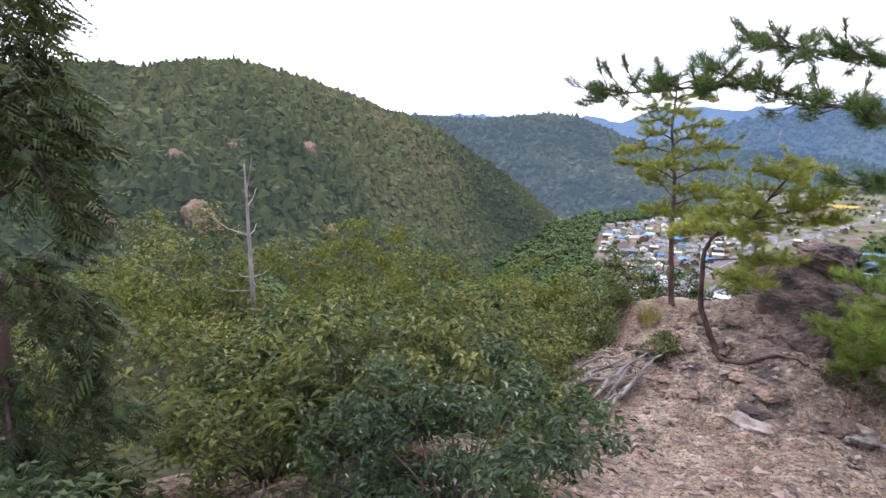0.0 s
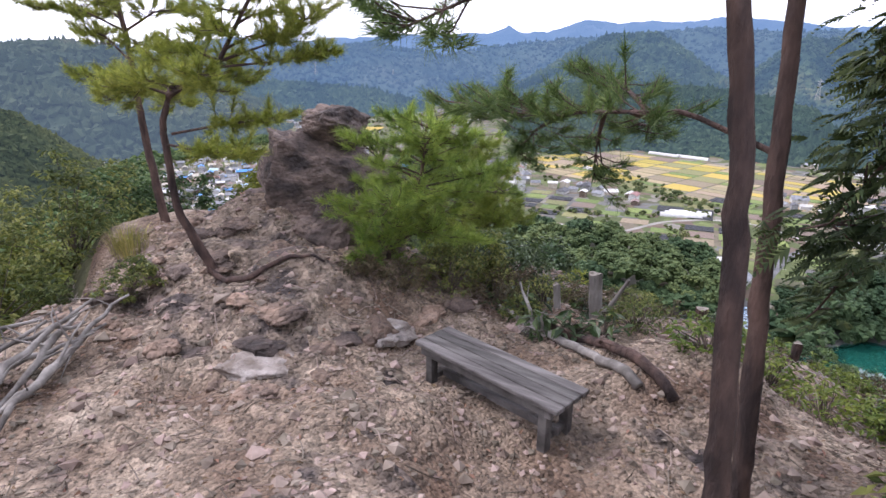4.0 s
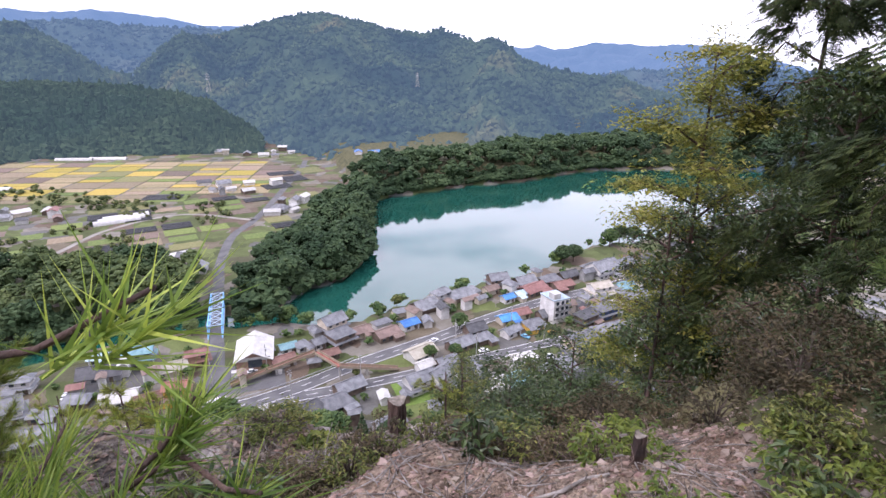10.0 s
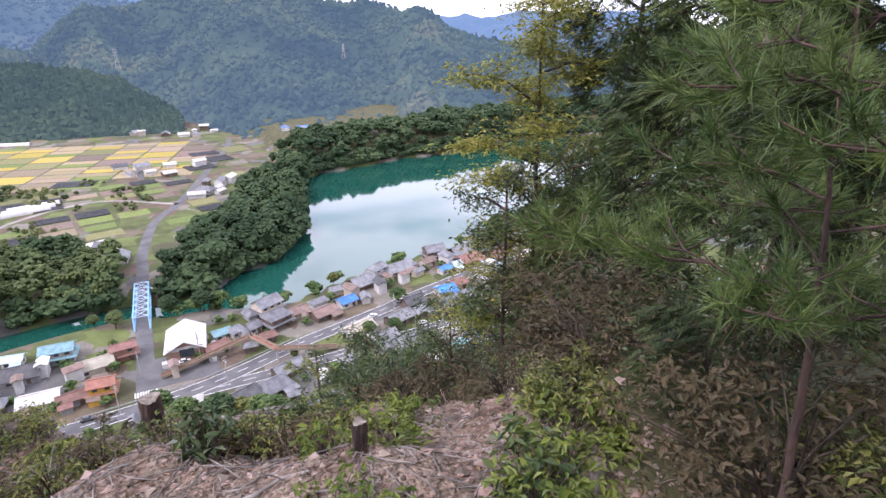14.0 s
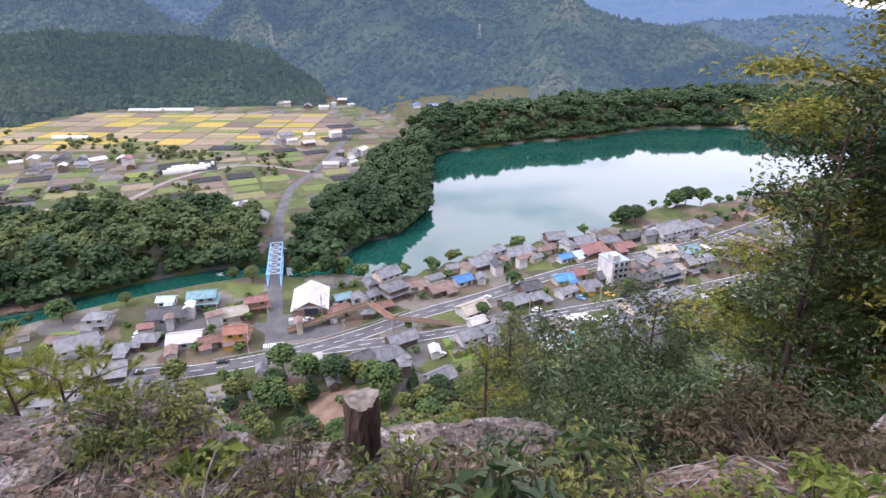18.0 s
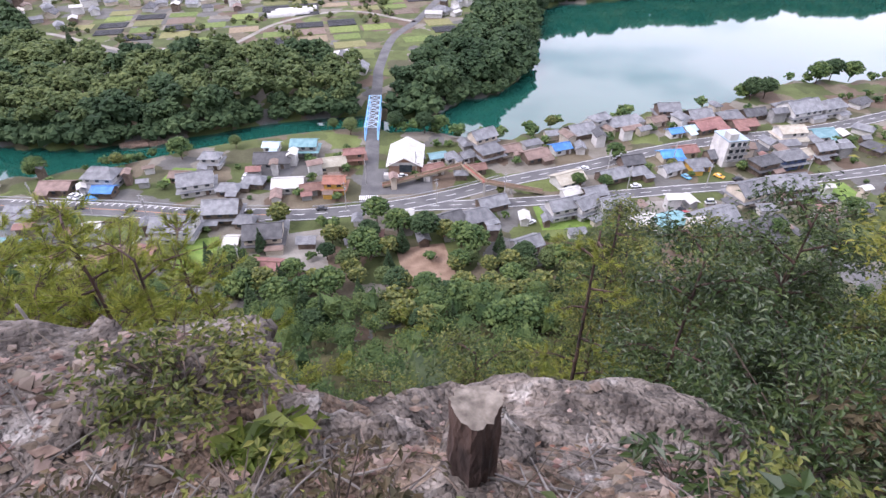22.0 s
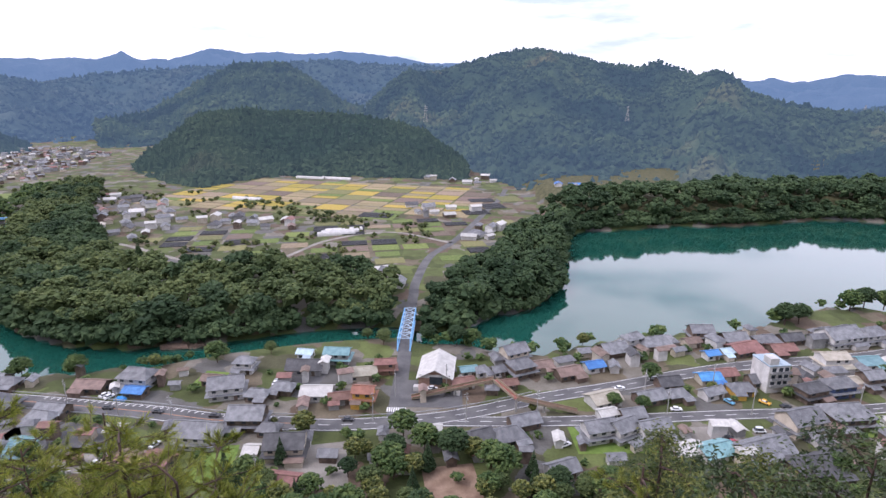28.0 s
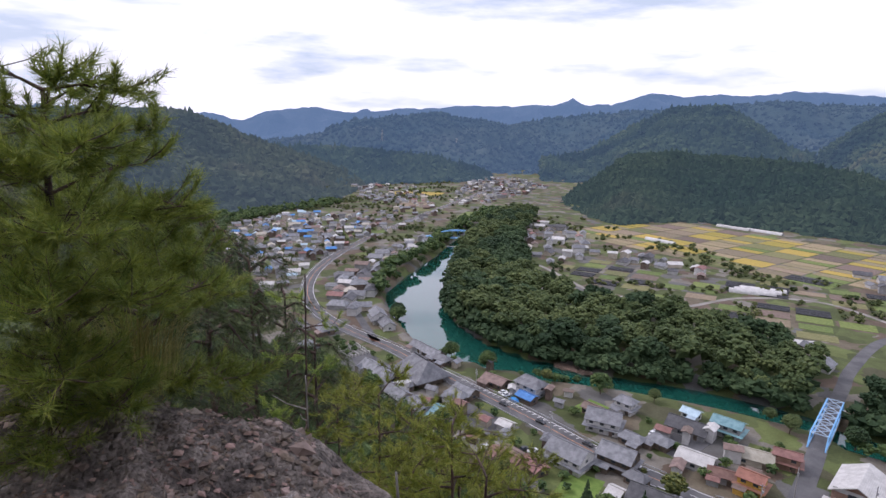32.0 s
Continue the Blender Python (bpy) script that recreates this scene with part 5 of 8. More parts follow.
def distant_houses(poly, count, seed, along, roofs, gap, avoid):
    """Far-off houses of the town, gathered for one joined mesh."""
    rng = np.random.default_rng(seed)
    poly = np.array(poly, float)
    lo, hi = poly.min(0), poly.max(0)
    made, tries = 0, 0
    while made < count and tries < count * 60:
        tries += 1
        p = rng.uniform(lo, hi)
        if not inside(p[:1], p[1:], poly)[0] or any(math.hypot(p[0] - q[0], p[1] - q[1]) < gap for q in PLACED):
            continue
        if shore_dist(p[:1], p[1:])[0] < 9 or any(line_dist(p[:1], p[1:], a)[0] < 8 for a in avoid):
            continue
        made += 1
        PLACED.append(tuple(p))
        w = rng.uniform(5.5, 9.5)
        d, h, a = w * rng.uniform(0.55, 0.75), rng.choice([3.0, 3.2, 5.4]), radians(along + rng.choice([0, 90]) + rng.normal(0, 8))
        turn = np.array([[math.cos(a), math.sin(a), 0], [-math.sin(a), math.cos(a), 0], [0, 0, 1]])
        for key, (v, f) in ((ROOFS[rng.choice(roofs)], gable(w, d, h, d * 0.27, 0.6, 0.18)), (WALLS[rng.choice(["white", "cream", "wood", "grey", "grey", "wood"])], wall_shell(w, d, h, d * 0.27, 0))):
            DISTANT.setdefault(key, []).append((v @ turn + [p[0], p[1], 0], f))


distant_houses([(-346, 205), (-435, 225), (-600, 320), (-640, 420), (-540, 470), (-450, 430), (-420, 360), (-380, 290), (-330, 238)], 200, 22, 55, GREYS + ["pale", "blue"], 9.5, [MAIN])
distant_houses([(-560, 640), (-600, 700), (-860, 1080), (-740, 1100), (-600, 1000), (-520, 700)], 200, 23, 60, GREYS, 12, [MAIN])
distant_houses([(-640, 560), (-860, 700), (-900, 760), (-780, 800), (-600, 640)], 70, 24, 30, GREYS, 13, [MAIN])
distant_houses([(-460, 440), (-540, 470), (-620, 640), (-560, 640), (-490, 540)], 30, 20, 60, GREYS, 12, [MAIN])
chunks = [join(c) for c in DISTANT.values()]
town = mk("distant_town_houses", *join(chunks), list(DISTANT))
town.data.polygons.foreach_set("material_index", np.repeat(np.arange(len(chunks)), [len(c[1]) for c in chunks]).astype(np.int32))
tagged(town, "clustered tile-roofed houses of the distant town", "houses", kind="stuff")

scatter_houses([(-300, 215), (-262, 207), (-250, 226), (-270, 240), (-300, 262), (-330, 310), (-345, 350), (-380, 420), (-398, 400), (-350, 300), (-318, 240)], 46, 21, 40, GREYS, 9, avoid=[MAIN])
scatter_houses([(-280, 400), (-250, 395), (-225, 470), (-290, 560), (-370, 600), (-390, 560), (-330, 470)], 44, 25, 30, GREYS + ["white"], 12, "farm hamlet houses", avoid=[FARM_ROAD])
scatter_houses([(-190, 455), (-120, 445), (-125, 475), (-200, 500), (-235, 480)], 14, 26, 10, GREYS + ["white"], 12, "farm hamlet houses")
scatter_houses([(-60, 800), (-15, 700), (40, 690), (70, 720), (20, 800)], 17, 27, 0, ["white", "grey", "white"], 10, "hillside houses")
scatter_houses([(-8, 420), (24, 420), (50, 470), (20, 478)], 8, 28, 60, ["grey", "white", "red", "grey"], 10, "farm hamlet houses", avoid=[FAR_ROAD])
scatter_houses([(-45, 320), (-30, 315), (-26, 345), (-38, 350)], 4, 29, 80, ["grey", "beige", "teal"], 8, "farm hamlet houses", avoid=[FAR_ROAD])
scatter_houses([(10, 490), (30, 540), (-40, 560), (-50, 520)], 8, 30, 15, ["grey", "white", "dark"], 12, "farm hamlet houses", avoid=[FAR_ROAD])
scatter_houses([(100, 590), (180, 570), (200, 600), (120, 630)], 5, 31, 0, ["grey", "blue", "white"], 14, "lakeside houses")
scatter_houses([(180, 205), (205, 208), (300, 245), (420, 320), (400, 325), (300, 285), (200, 255), (185, 255)], 30, 32, 30, GREYS, 11, "village houses", avoid=[LAKE_ROAD, TOWN_ROAD])
scatter_houses([(150, 120), (160, 170), (260, 200), (280, 160)], 8, 33, 20, GREYS, 14, "village houses", avoid=[TOWN_ROAD])
scatter_houses([(12, 203), (60, 216), (130, 234), (170, 240), (140, 250), (80, 236), (40, 222), (14, 224)], 12, 42, 16, ["grey", "grey", "dark", "brown"], 7.5, "village houses", avoid=[LAKE_ROAD], size=(4.5, 7.5))
scatter_houses([(60, 188), (100, 194), (160, 198), (180, 206), (180, 220), (120, 212), (70, 196)], 8, 43, 8, ["grey", "grey", "dark", "brown"], 8, "village houses", avoid=[LAKE_ROAD, TOWN_ROAD], size=(4.5, 7.5))
scatter_houses([(-200, 152), (-60, 146), (40, 150), (170, 158), (200, 228), (60, 222), (-25, 214), (-160, 203)], 62, 44, 8, ["grey", "grey", "dark", "brown", "grey", "white", "red"], 7.2, "village sheds", avoid=[MAIN, LAKE_ROAD, TOWN_ROAD, BRIDGE_ROAD], size=(3.2, 5.6))
# the temple by the road and the houses round it
for x, y, w, d, h, a, r_, wl_ in ((-176, 163, 12, 7, 3.0, -10, "grey", "white"), (-187, 165, 10, 7, 3.2, -8, "grey", "white"), (-163, 160, 10, 6, 3.0, 75, "grey", "wood"), (-143, 150, 9, 7, 5.4, -12, "grey", "white"),
                                  (-155, 151, 11, 7, 5.4, -10, "grey", "cream"), (-133, 151, 7, 6, 3.0, -4, "teal", "wood"), (-140, 171, 9, 6, 3.0, -10, "grey", "wood"), (-178, 197, 11, 6, 3.0, -6, "grey", "wood"),
                                  (-189, 199, 9, 6, 3.0, -8, "grey", "white"), (-245, 181, 11, 7, 3.2, -14, "grey", "wood"), (-238, 214, 12, 8, 5.4, -30, "grey", "white"), (-226, 210, 11, 7, 3.2, -26, "grey", "white"),
                                  (-230, 160, 10, 7, 3.0, -14, "grey", "wood"), (-260, 176, 10, 7, 3.0, -18, "dark", "white")):
    house(x, y, w, d, h, a, r_, wl_)


def temple():
    th = thing("temple", pose(-165, 175, 0, 0, 0, -14), "large temple hall with a broad grey hipped tile roof", "temple")
    mk("roof", *gable(19, 15, 5.0, 5.6, 1.8, 0.4, 5.5), ROOFS["grey"], th)
    mk("wall", *wall_shell(17, 13, 5.2, 1.0, 1.0), WALLS["wood"], th)
    part("ridge", box_bm((11.5, 0.7, 0.9), (0, 0, 10.8), 0.1), ROOFS["dark"], th)
    part("step", box_bm((6, 3, 0.8), (0, -8.0, 0.4), 0.05), M_CONC, th)
    for k in range(6):
        part("pillar", box_bm((0.4, 0.4, 4.6), (-7.5 + 3 * k, -7.4, 2.3), 0.03), WALLS["wood"], th)


temple()
lot(-196, 170, 24, 14, -10, M_ASPH, "dark asphalt car park", "parking")
lot(-150, 163, 16, 10, -12, M_GRAVEL, "gravel temple yard", "yard")
grng = np.random.default_rng(33)
for gx, gy, ga in ((-213, 174, -12), (-121, 139, -6)):
    i, j = np.meshgrid(np.arange(11), np.arange(7), indexing="ij")
    q = np.column_stack([(i.ravel() - 5) * 1.5, (j.ravel() - 3) * 1.9]) + grng.normal(0, 0.12, (77, 2))
    ca, sa = math.cos(radians(ga)), math.sin(radians(ga))
    v = CUBE_V[None] * np.column_stack([grng.uniform(0.5, 1.0, 77), grng.uniform(0.5, 0.9, 77), grng.uniform(1.0, 2.0, 77)])[:, None] + np.column_stack([q[:, 0] * ca - q[:, 1] * sa + gx, q[:, 0] * sa + q[:, 1] * ca + gy, np.full(77, 0.6)])[:, None]
    tagged(mk("gravestones", v.reshape(-1, 3), (CUBE_F[None] + (np.arange(77) * 8)[:, None, None]).reshape(-1, 4), M_CONC), "rows of small grey gravestones", "gravestones", kind="stuff")

# ---- fields ----
CROPS = {
    "ripe": striped("ripe_rice", (0.31, 0.235, 0.045), (0.41, 0.315, 0.07), 1.2, rough=0.95),
    "stubble": striped("cut_stubble", (0.23, 0.185, 0.10), (0.31, 0.255, 0.15), 1.2, rough=0.95),
    "tan": striped("dry_field", (0.20, 0.155, 0.10), (0.27, 0.215, 0.145), 1.5, rough=0.95),
    "green": striped("green_field", (0.10, 0.145, 0.036), (0.16, 0.20, 0.058), 1.5, rough=0.95),
    "earth": striped("tilled_earth", (0.13, 0.095, 0.075), (0.19, 0.145, 0.115), 1.5, rough=0.95),
    "rough": striped("rough_grass", (0.13, 0.14, 0.05), (0.20, 0.19, 0.085), 2.5, rough=0.95),
}
CROP_LABEL = {"ripe": "ripe golden rice field", "stubble": "pale harvested rice field", "tan": "dry tan field", "green": "green vegetable field",
              "earth": "tilled brown earth field", "rough": "rough grassy field"}
M_NET = mat("black_crop_net", (0.028, 0.029, 0.032), (0.055, 0.057, 0.062), 0.5, 3, 0.7, 0.0)


def field(x, y, w, d, a, crop, z=0.0):
    ob = mk("field", CUBE_V * [w, d, 0.2] , CUBE_F, CROPS[crop], matrix=pose(x, y, z + 0.02, 0, 0, a))
    return tagged(ob, CROP_LABEL[crop], "field", "farm fields")


frng = np.random.default_rng(5)
fa = radians(-14)
for i in range(-9, 5):
    for j in range(0, 7):
        cx, cy = -95 + i * 31 * math.cos(fa) - j * 27 * math.sin(fa), 515 + i * 31 * math.sin(fa) + j * 27 * math.cos(fa)
        ok = inside(np.array([cx]), np.array([cy]), [(-330, 560), (-310, 650), (-225, 735), (-115, 715), (-20, 690), (40, 640), (22, 545), (-8, 505), (-100, 490), (-215, 470)])[0]
        if ok and line_dist(np.array([cx]), np.array([cy]), FAR_ROAD)[0] > 16:
            w = 29.0
            if frng.uniform() < 0.55:
                for s in (-0.25, 0.25):
                    field(cx - s * 25 * math.sin(fa), cy + s * 25 * math.cos(fa), w, 11.8, -14, frng.choice(["ripe", "ripe", "stubble", "tan", "green", "stubble"]))
            else:
                field(cx, cy, w, 24.6, -14, frng.choice(["stubble", "tan", "ripe", "earth", "stubble", "rough"]))


def net_rows(x, y, w, n, gap, a):
    """Rows of low black-netted tea or vegetable beds."""
    th = thing("netted_bed_plot", pose(x, y, 0, 0, 0, a), "rows of low black netted crop beds", "crop beds", "netted crop plots")
    for k in range(n):
        part("bed", box_bm((w, gap * 0.55, 0.7), (0, (k - n / 2) * gap, 0.35), 0.15), M_NET, th)


def clear_of(x, y, r):
    return all(math.hypot(x - q[0], y - q[1]) > r for q in PLACED)


# small plots of vegetables and netted tea among the hamlets
prng = np.random.default_rng(8)
for i in range(-13, 6):
    for j in range(0, 9):
        cx, cy = -20 + i * 22 * math.cos(0.2) - j * 17 * math.sin(0.2), 372 + i * 22 * math.sin(0.2) + j * 17 * math.cos(0.2)
        px_, py_ = np.array([cx]), np.array([cy])
        if not inside(px_, py_, [(-255, 372), (-205, 352), (-150, 345), (-45, 350), (5, 345), (25, 400), (50, 470), (44, 505), (-10, 498), (-100, 480), (-215, 458)])[0]:
            continue
        if line_dist(px_, py_, FAR_ROAD)[0] < 13 or line_dist(px_, py_, FARM_ROAD)[0] < 12 or not clear_of(cx, cy, 13) or prng.uniform() < 0.12:
            continue
        kind = prng.choice(["net", "net", "net", "tan", "green", "green", "earth", "rough", "rough"])
        if kind == "net":
            net_rows(cx, cy, prng.uniform(16, 20), int(prng.integers(5, 7)), 2.6, 11.5)
        else:
            field(cx, cy, prng.uniform(17, 20.5), prng.uniform(11, 15), 11.5, kind)
for x, y, w, n, a in ((-70, 512, 30, 6, -12), (40, 560, 22, 8, 14), (30, 590, 26, 6, 10), (22, 530, 24, 7, 14), (-300, 520, 24, 6, 20), (-330, 590, 20, 6, 25)):
    net_rows(x, y, w, n, 3.1, a)
for x, y, w, d, a, c in ((60, 600, 24, 30, 14, "rough"), (-480, 400, 60, 40, 60, "green"), (-560, 560, 60, 36, 60, "rough"),
                         (-700, 720, 90, 50, 30, "ripe"), (-760, 760, 90, 40, 30, "green"), (-470, 590, 30, 50, 25, "green"), (-600, 610, 40, 60, 30, "tan")):
    field(x, y, w, d, a, c)


def greenhouse(x, y, L, a):
    th = thing("greenhouse", pose(x, y, 0, 0, 0, a), "white plastic tunnel greenhouse", "greenhouse", "tunnel greenhouses")
    t = np.linspace(0, np.pi, 13)
    ring = np.stack([np.cos(t) * 2.8, np.sin(t) * 2.9], -1)
    v = np.array([(e * L / 2, p, q) for e in (-1, 1) for p, q in ring])
    n = len(ring)
    f = np.array([(i, i + 1, n + i + 1, n + i) for i in range(n - 1)])
    mk("cover", v, f, WALLS["white"], th, smooth=True)
    for e in (-1, 1):
        c = np.array([(e * L / 2, p, q) for p, q in ring] + [(e * L / 2, 0, 0)])
        mk("end_wall", c, np.array([(i, i + 1, n) for i in range(n - 1)]), WALLS["grey"], th)
    for k in range(1, 6):
        h_ = np.array([(-L / 2 + L * k / 6, p * 1.01, q * 1.01) for p, q in ring])
        vv, q4, tr = tube(h_, np.full(n, 0.06), 4)
        mk("hoop", vv, q4, M_GALV, th)


for k in range(3):
    greenhouse(-92 + k * 6.2 * 0.3, 438 + k * 6.2, 30, 18)
greenhouse(-215, 585, 34, -14)
greenhouse(-150, 730, 40, -14)
greenhouse(-185, 735, 40, -14)


def shed(x, y, w, d, a):
    th = thing("field_shelter", pose(x, y, 0, 0, 0, a), "low open shelter with pale sheet roof", "shelter", "field shelters")
    part("roof", box_bm((w, d, 0.25), (0, 0, 2.3), 0.03, (4, 0, 0)), ROOFS["white"], th)
    for i in (-1, 1):
        for j in (-1, 1):
            part("post", box_bm((0.2, 0.2, 2.3), (i * w * 0.45, j * d * 0.45, 1.15)), M_POLE, th)


shed(-162, 352, 15, 7, 10)
shed(-146, 355.5, 15, 7, 10)
shed(-130, 358, 13, 7, 14)
shed(-45, 345, 16, 6, 25)


# ---- cars and poles ----
M_TYRE = mat("black_rubber", (0.015, 0.015, 0.016), (0.03, 0.03, 0.03), 2, 20, 0.9, 0.0)
PAINT = {"white": (0.74, 0.75, 0.75), "black": (0.02, 0.021, 0.024), "red": (0.32, 0.02, 0.03), "blue": (0.10, 0.30, 0.45), "yellow": (0.68, 0.36, 0.03), "van": (0.62, 0.64, 0.65)}
FLEET = {}


def place_car(colour, x, y, a):
    if colour in FLEET:
        return copy_thing(FLEET[colour], pose(x, y, 0.12, 0, 0, a))
    tall = 1.9 if colour == "van" else 1.45
    th = thing("car", pose(x, y, 0.12, 0, 0, a), ("white passenger van parked by the road" if colour == "van" else f"{colour} small car on the asphalt"), "car", "cars")
    paint = mat(colour + "_car_paint", PAINT[colour], tuple(c * 1.1 for c in PAINT[colour]), 1, 5, 0.3, 0.0, coat=0.5)
    body = bmesh.new()
    box_bm((4.1, 1.66, 0.62), (0, 0, 0.58), 0.14, bm=body)
    part("body", body, paint, th)
    c = bmesh.new()
    L = 3.2 if colour == "van" else 2.3
    box_bm((L, 1.5, tall - 0.85), (-0.25, 0, 0.85 + (tall - 0.85) / 2), 0.18, bm=c)
    for v in c.verts:
        if v.co.z > tall - 0.25:
            v.co.x = -0.25 + (v.co.x + 0.25) * 0.76
            v.co.y *= 0.88
    part("cabin_glass", c, M_GLASS, th, "dark window glass")
    part("roof_panel", box_bm((L * 0.7, 1.26, 0.07), (-0.25, 0, tall), 0.03), paint, th)
    for i in (-1.28, 1.28):
        for j in (-0.78, 0.78):
            bm = bmesh.new()
            bmesh.ops.create_cone(bm, cap_ends=True, segments=14, radius1=0.31, radius2=0.31, depth=0.2, matrix=pose(i, j, 0.31, 90, 0, 0))
            part("wheel", bm, M_TYRE, th)
    for j in (-0.58, 0.58):
        part("headlight", box_bm((0.06, 0.34, 0.16), (2.04, j, 0.68), 0.02), M_GALV, th)
        part("tail_light", box_bm((0.06, 0.26, 0.2), (-2.04, j, 0.72), 0.02), ROOFS["red"], th)
    FLEET[colour] = th
    return th


place_car("white", -158.5, 184.1, -3)
place_car("black", -122.7, 180.0, -4)
place_car("black", -103.5, 177.9, -4)
place_car("black", -82.4, 175.9, -3)
place_car("white", -64.1, 175.0, -2)
place_car("white", -129.0, 188.5, 60)
place_car("white", -126.6, 187.4, 60)
place_car("white", -94.6, 158.5, 70)
place_car("black", -97.4, 157.2, 70)
place_car("white", -107.7, 148.9, 55)
place_car("white", -104.6, 148.5, 55)
place_car("white", -79.3, 168.4, 40)
place_car("black", -35.1, 174.6, 0)
place_car("black", -5.4, 194.7, 5)
place_car("white", 65.7, 198.7, 18)
place_car("white", 81.8, 207.1, 18)
place_car("white", 82.0, 184.2, 0)
place_car("blue", 103.6, 189.8, -60)
place_car("yellow", 116.6, 189.7, -50)
place_car("black", 91.9, 169.4, -20)
place_car("black", 92.5, 167.5, -20)
place_car("red", 93.1, 164.4, 0)
place_car("van", 105.1, 171.1, 0)
place_car("black", 122.8, 187.2, 5)
place_car("white", 144.7, 176.1, -30)
place_car("white", 183.8, 225.6, 15)
place_car("white", -68.0, 199.5, 80)
place_car("white", -67.8, 201.7, 80)
place_car("white", -6.5, 196.7, 0)
place_car("white", 37.9, 161.8, 30)


POLES = []


def pole(x, y):
    POLES.append((x, y))
    if len(POLES) > 1:
        return copy_thing(POLE0, pose(x, y, 0, 0, 0, 7 * len(POLES)))
    th = thing("utility_pole", pose(x, y, 0), "tall grey concrete utility pole with crossarms", "utility pole", "utility poles")
    v, f = tubes([(np.array([(0, 0, -0.3), (0, 0, 5.5), (0, 0, 11.0)]), [0.19, 0.16, 0.12])], 8)
    mk("shaft", v, f, M_POLE, th)
    for z in (9.4, 10.4):
        part("crossarm", box_bm((1.8, 0.1, 0.1), (0, 0, z)), M_GALV, th)
    part("transformer", box_bm((0.5, 0.5, 0.9), (0.35, 0, 8.4), 0.08), M_GALV, th)
    return th


POLE0 = pole(-94.9, 170.7)
pole(-116.7, 176.1)
pole(-26.4, 174.9)
pole(6.1, 175.7)
pole(31.0, 178.1)
pole(77.6, 181.1)
pole(107.9, 181.9)
pole(-1.1, 196.9)
pole(73.9, 194.6)
pole(149.0, 186.7)
pole(101.6, 199.6)
pole(-55.5, 140.4)
pole(-20.3, 192.2)
pole(-138.2, 181.2)


def pylon(x, y, base, height):
    th = thing("transmission_tower", pose(x, y, base), "tall steel lattice transmission tower on the hillside", "pylon", "transmission towers")
    w = height * 0.11
    for i in (-1, 1):
        for j in (-1, 1):
            v, f = tubes([(np.array([(i * w, j * w, 0), (i * w * 0.35, j * w * 0.35, height * 0.6), (i * 0.4, j * 0.4, height)]), [0.26, 0.2, 0.16])], 5)
            mk("leg", v, f, M_POLE, th)
    for k in range(6):
        z0, z1 = height * k / 7, height * (k + 1) / 7
        r0, r1 = w * (1 - 0.9 * z0 / height), w * (1 - 0.9 * z1 / height)
        for s in (-1, 1):
            v, f = tubes([(np.array([(s * r0, -r0, z0), (-s * r1, -r1, z1)]), [0.12, 0.12])], 4)
            mk("brace", v, f, M_POLE, th)
    for z in (0.66, 0.78, 0.9):
        part("crossarm", box_bm((height * 0.30 * (1.3 - z * 0.6), 0.5, 0.5), (0, 0, height * z)), M_GALV, th)


for x, y, z, h in ((-654, 1475, 40, 36), (-47, 980, 60, 38), (300, 1010, 62, 34), (560, 1120, 62, 34), (820, 1180, 62, 34), (-1130, 1330, 55, 44), (-1230, 1120, 75, 46)):
    pylon(x, y, z, h * 0.75)
rock_pos = (-128, 240.5, -4.6)

# ---- woods ----
def crowns(pos, height, radius, seed, tufts=34, core=True, squash=0.8, size=0.34):
    """Arrays of tree crowns made of many small leaf clumps round a dark core."""
    rng = np.random.default_rng(seed)
    pos = np.asarray(pos, float)
    n = len(pos)
    h, r = np.broadcast_to(height, n), np.broadcast_to(radius, n)
    d = rng.normal(size=(n, tufts, 3))
    d /= np.linalg.norm(d, axis=2)[..., None]
    d[..., 2] = np.abs(d[..., 2]) * 1.15 - 0.35
    k = rng.uniform(0.6, 1.05, (n, tufts, 1))
    c = pos[:, None] + [0, 0, 1] * (h[:, None, None] * 0.62) + d * k * r[:, None, None] * [1, 1, squash]
    c[..., 2] += (h * 0.1)[:, None]
    s = size * r[:, None] * rng.uniform(0.55, 1.2, (n, tufts))
    out = [clumps(c.reshape(-1, 3), s.reshape(-1), seed + 1, jitter=0.4, flat=(1, 1, 0.75))]
    if core:
        out.append(clumps(pos + [0, 0, 1] * (h * 0.58)[:, None], r * 0.62, seed + 2, flat=(1, 1, 1.1)))
    return join(out)


def sample(poly, spacing, seed, keep=None):
    rng = np.random.default_rng(seed)
    poly = np.array(poly, float)
    lo, hi = poly.min(0), poly.max(0)
    nx, ny = int((hi[0] - lo[0]) / spacing) + 1, int((hi[1] - lo[1]) / spacing) + 1
    gx, gy = np.meshgrid(np.arange(nx), np.arange(ny), indexing="ij")
    p = np.stack([lo[0] + gx * spacing, lo[1] + gy * spacing], -1).reshape(-1, 2) + rng.uniform(-0.45, 0.45, (nx * ny, 2)) * spacing
    ok = inside(p[:, 0], p[:, 1], poly)
    if keep is not None:
        ok &= keep(p[:, 0], p[:, 1])
    p = p[ok]
    return np.column_stack([p, ground_z(p[:, 0], p[:, 1])])


def wood(name, pos, height, radius, material, seed, label, tufts=34, size=0.34):
    rng = np.random.default_rng(seed + 50)
    k = rng.uniform(0.62, 1.2, len(pos))
    v, f = crowns(pos - [0, 0, 0.5], height * k, radius * k * rng.uniform(0.85, 1.15, len(pos)), seed, tufts, size=size)
    return tagged(mk(name, v, f, material), label, "forest", kind="stuff")


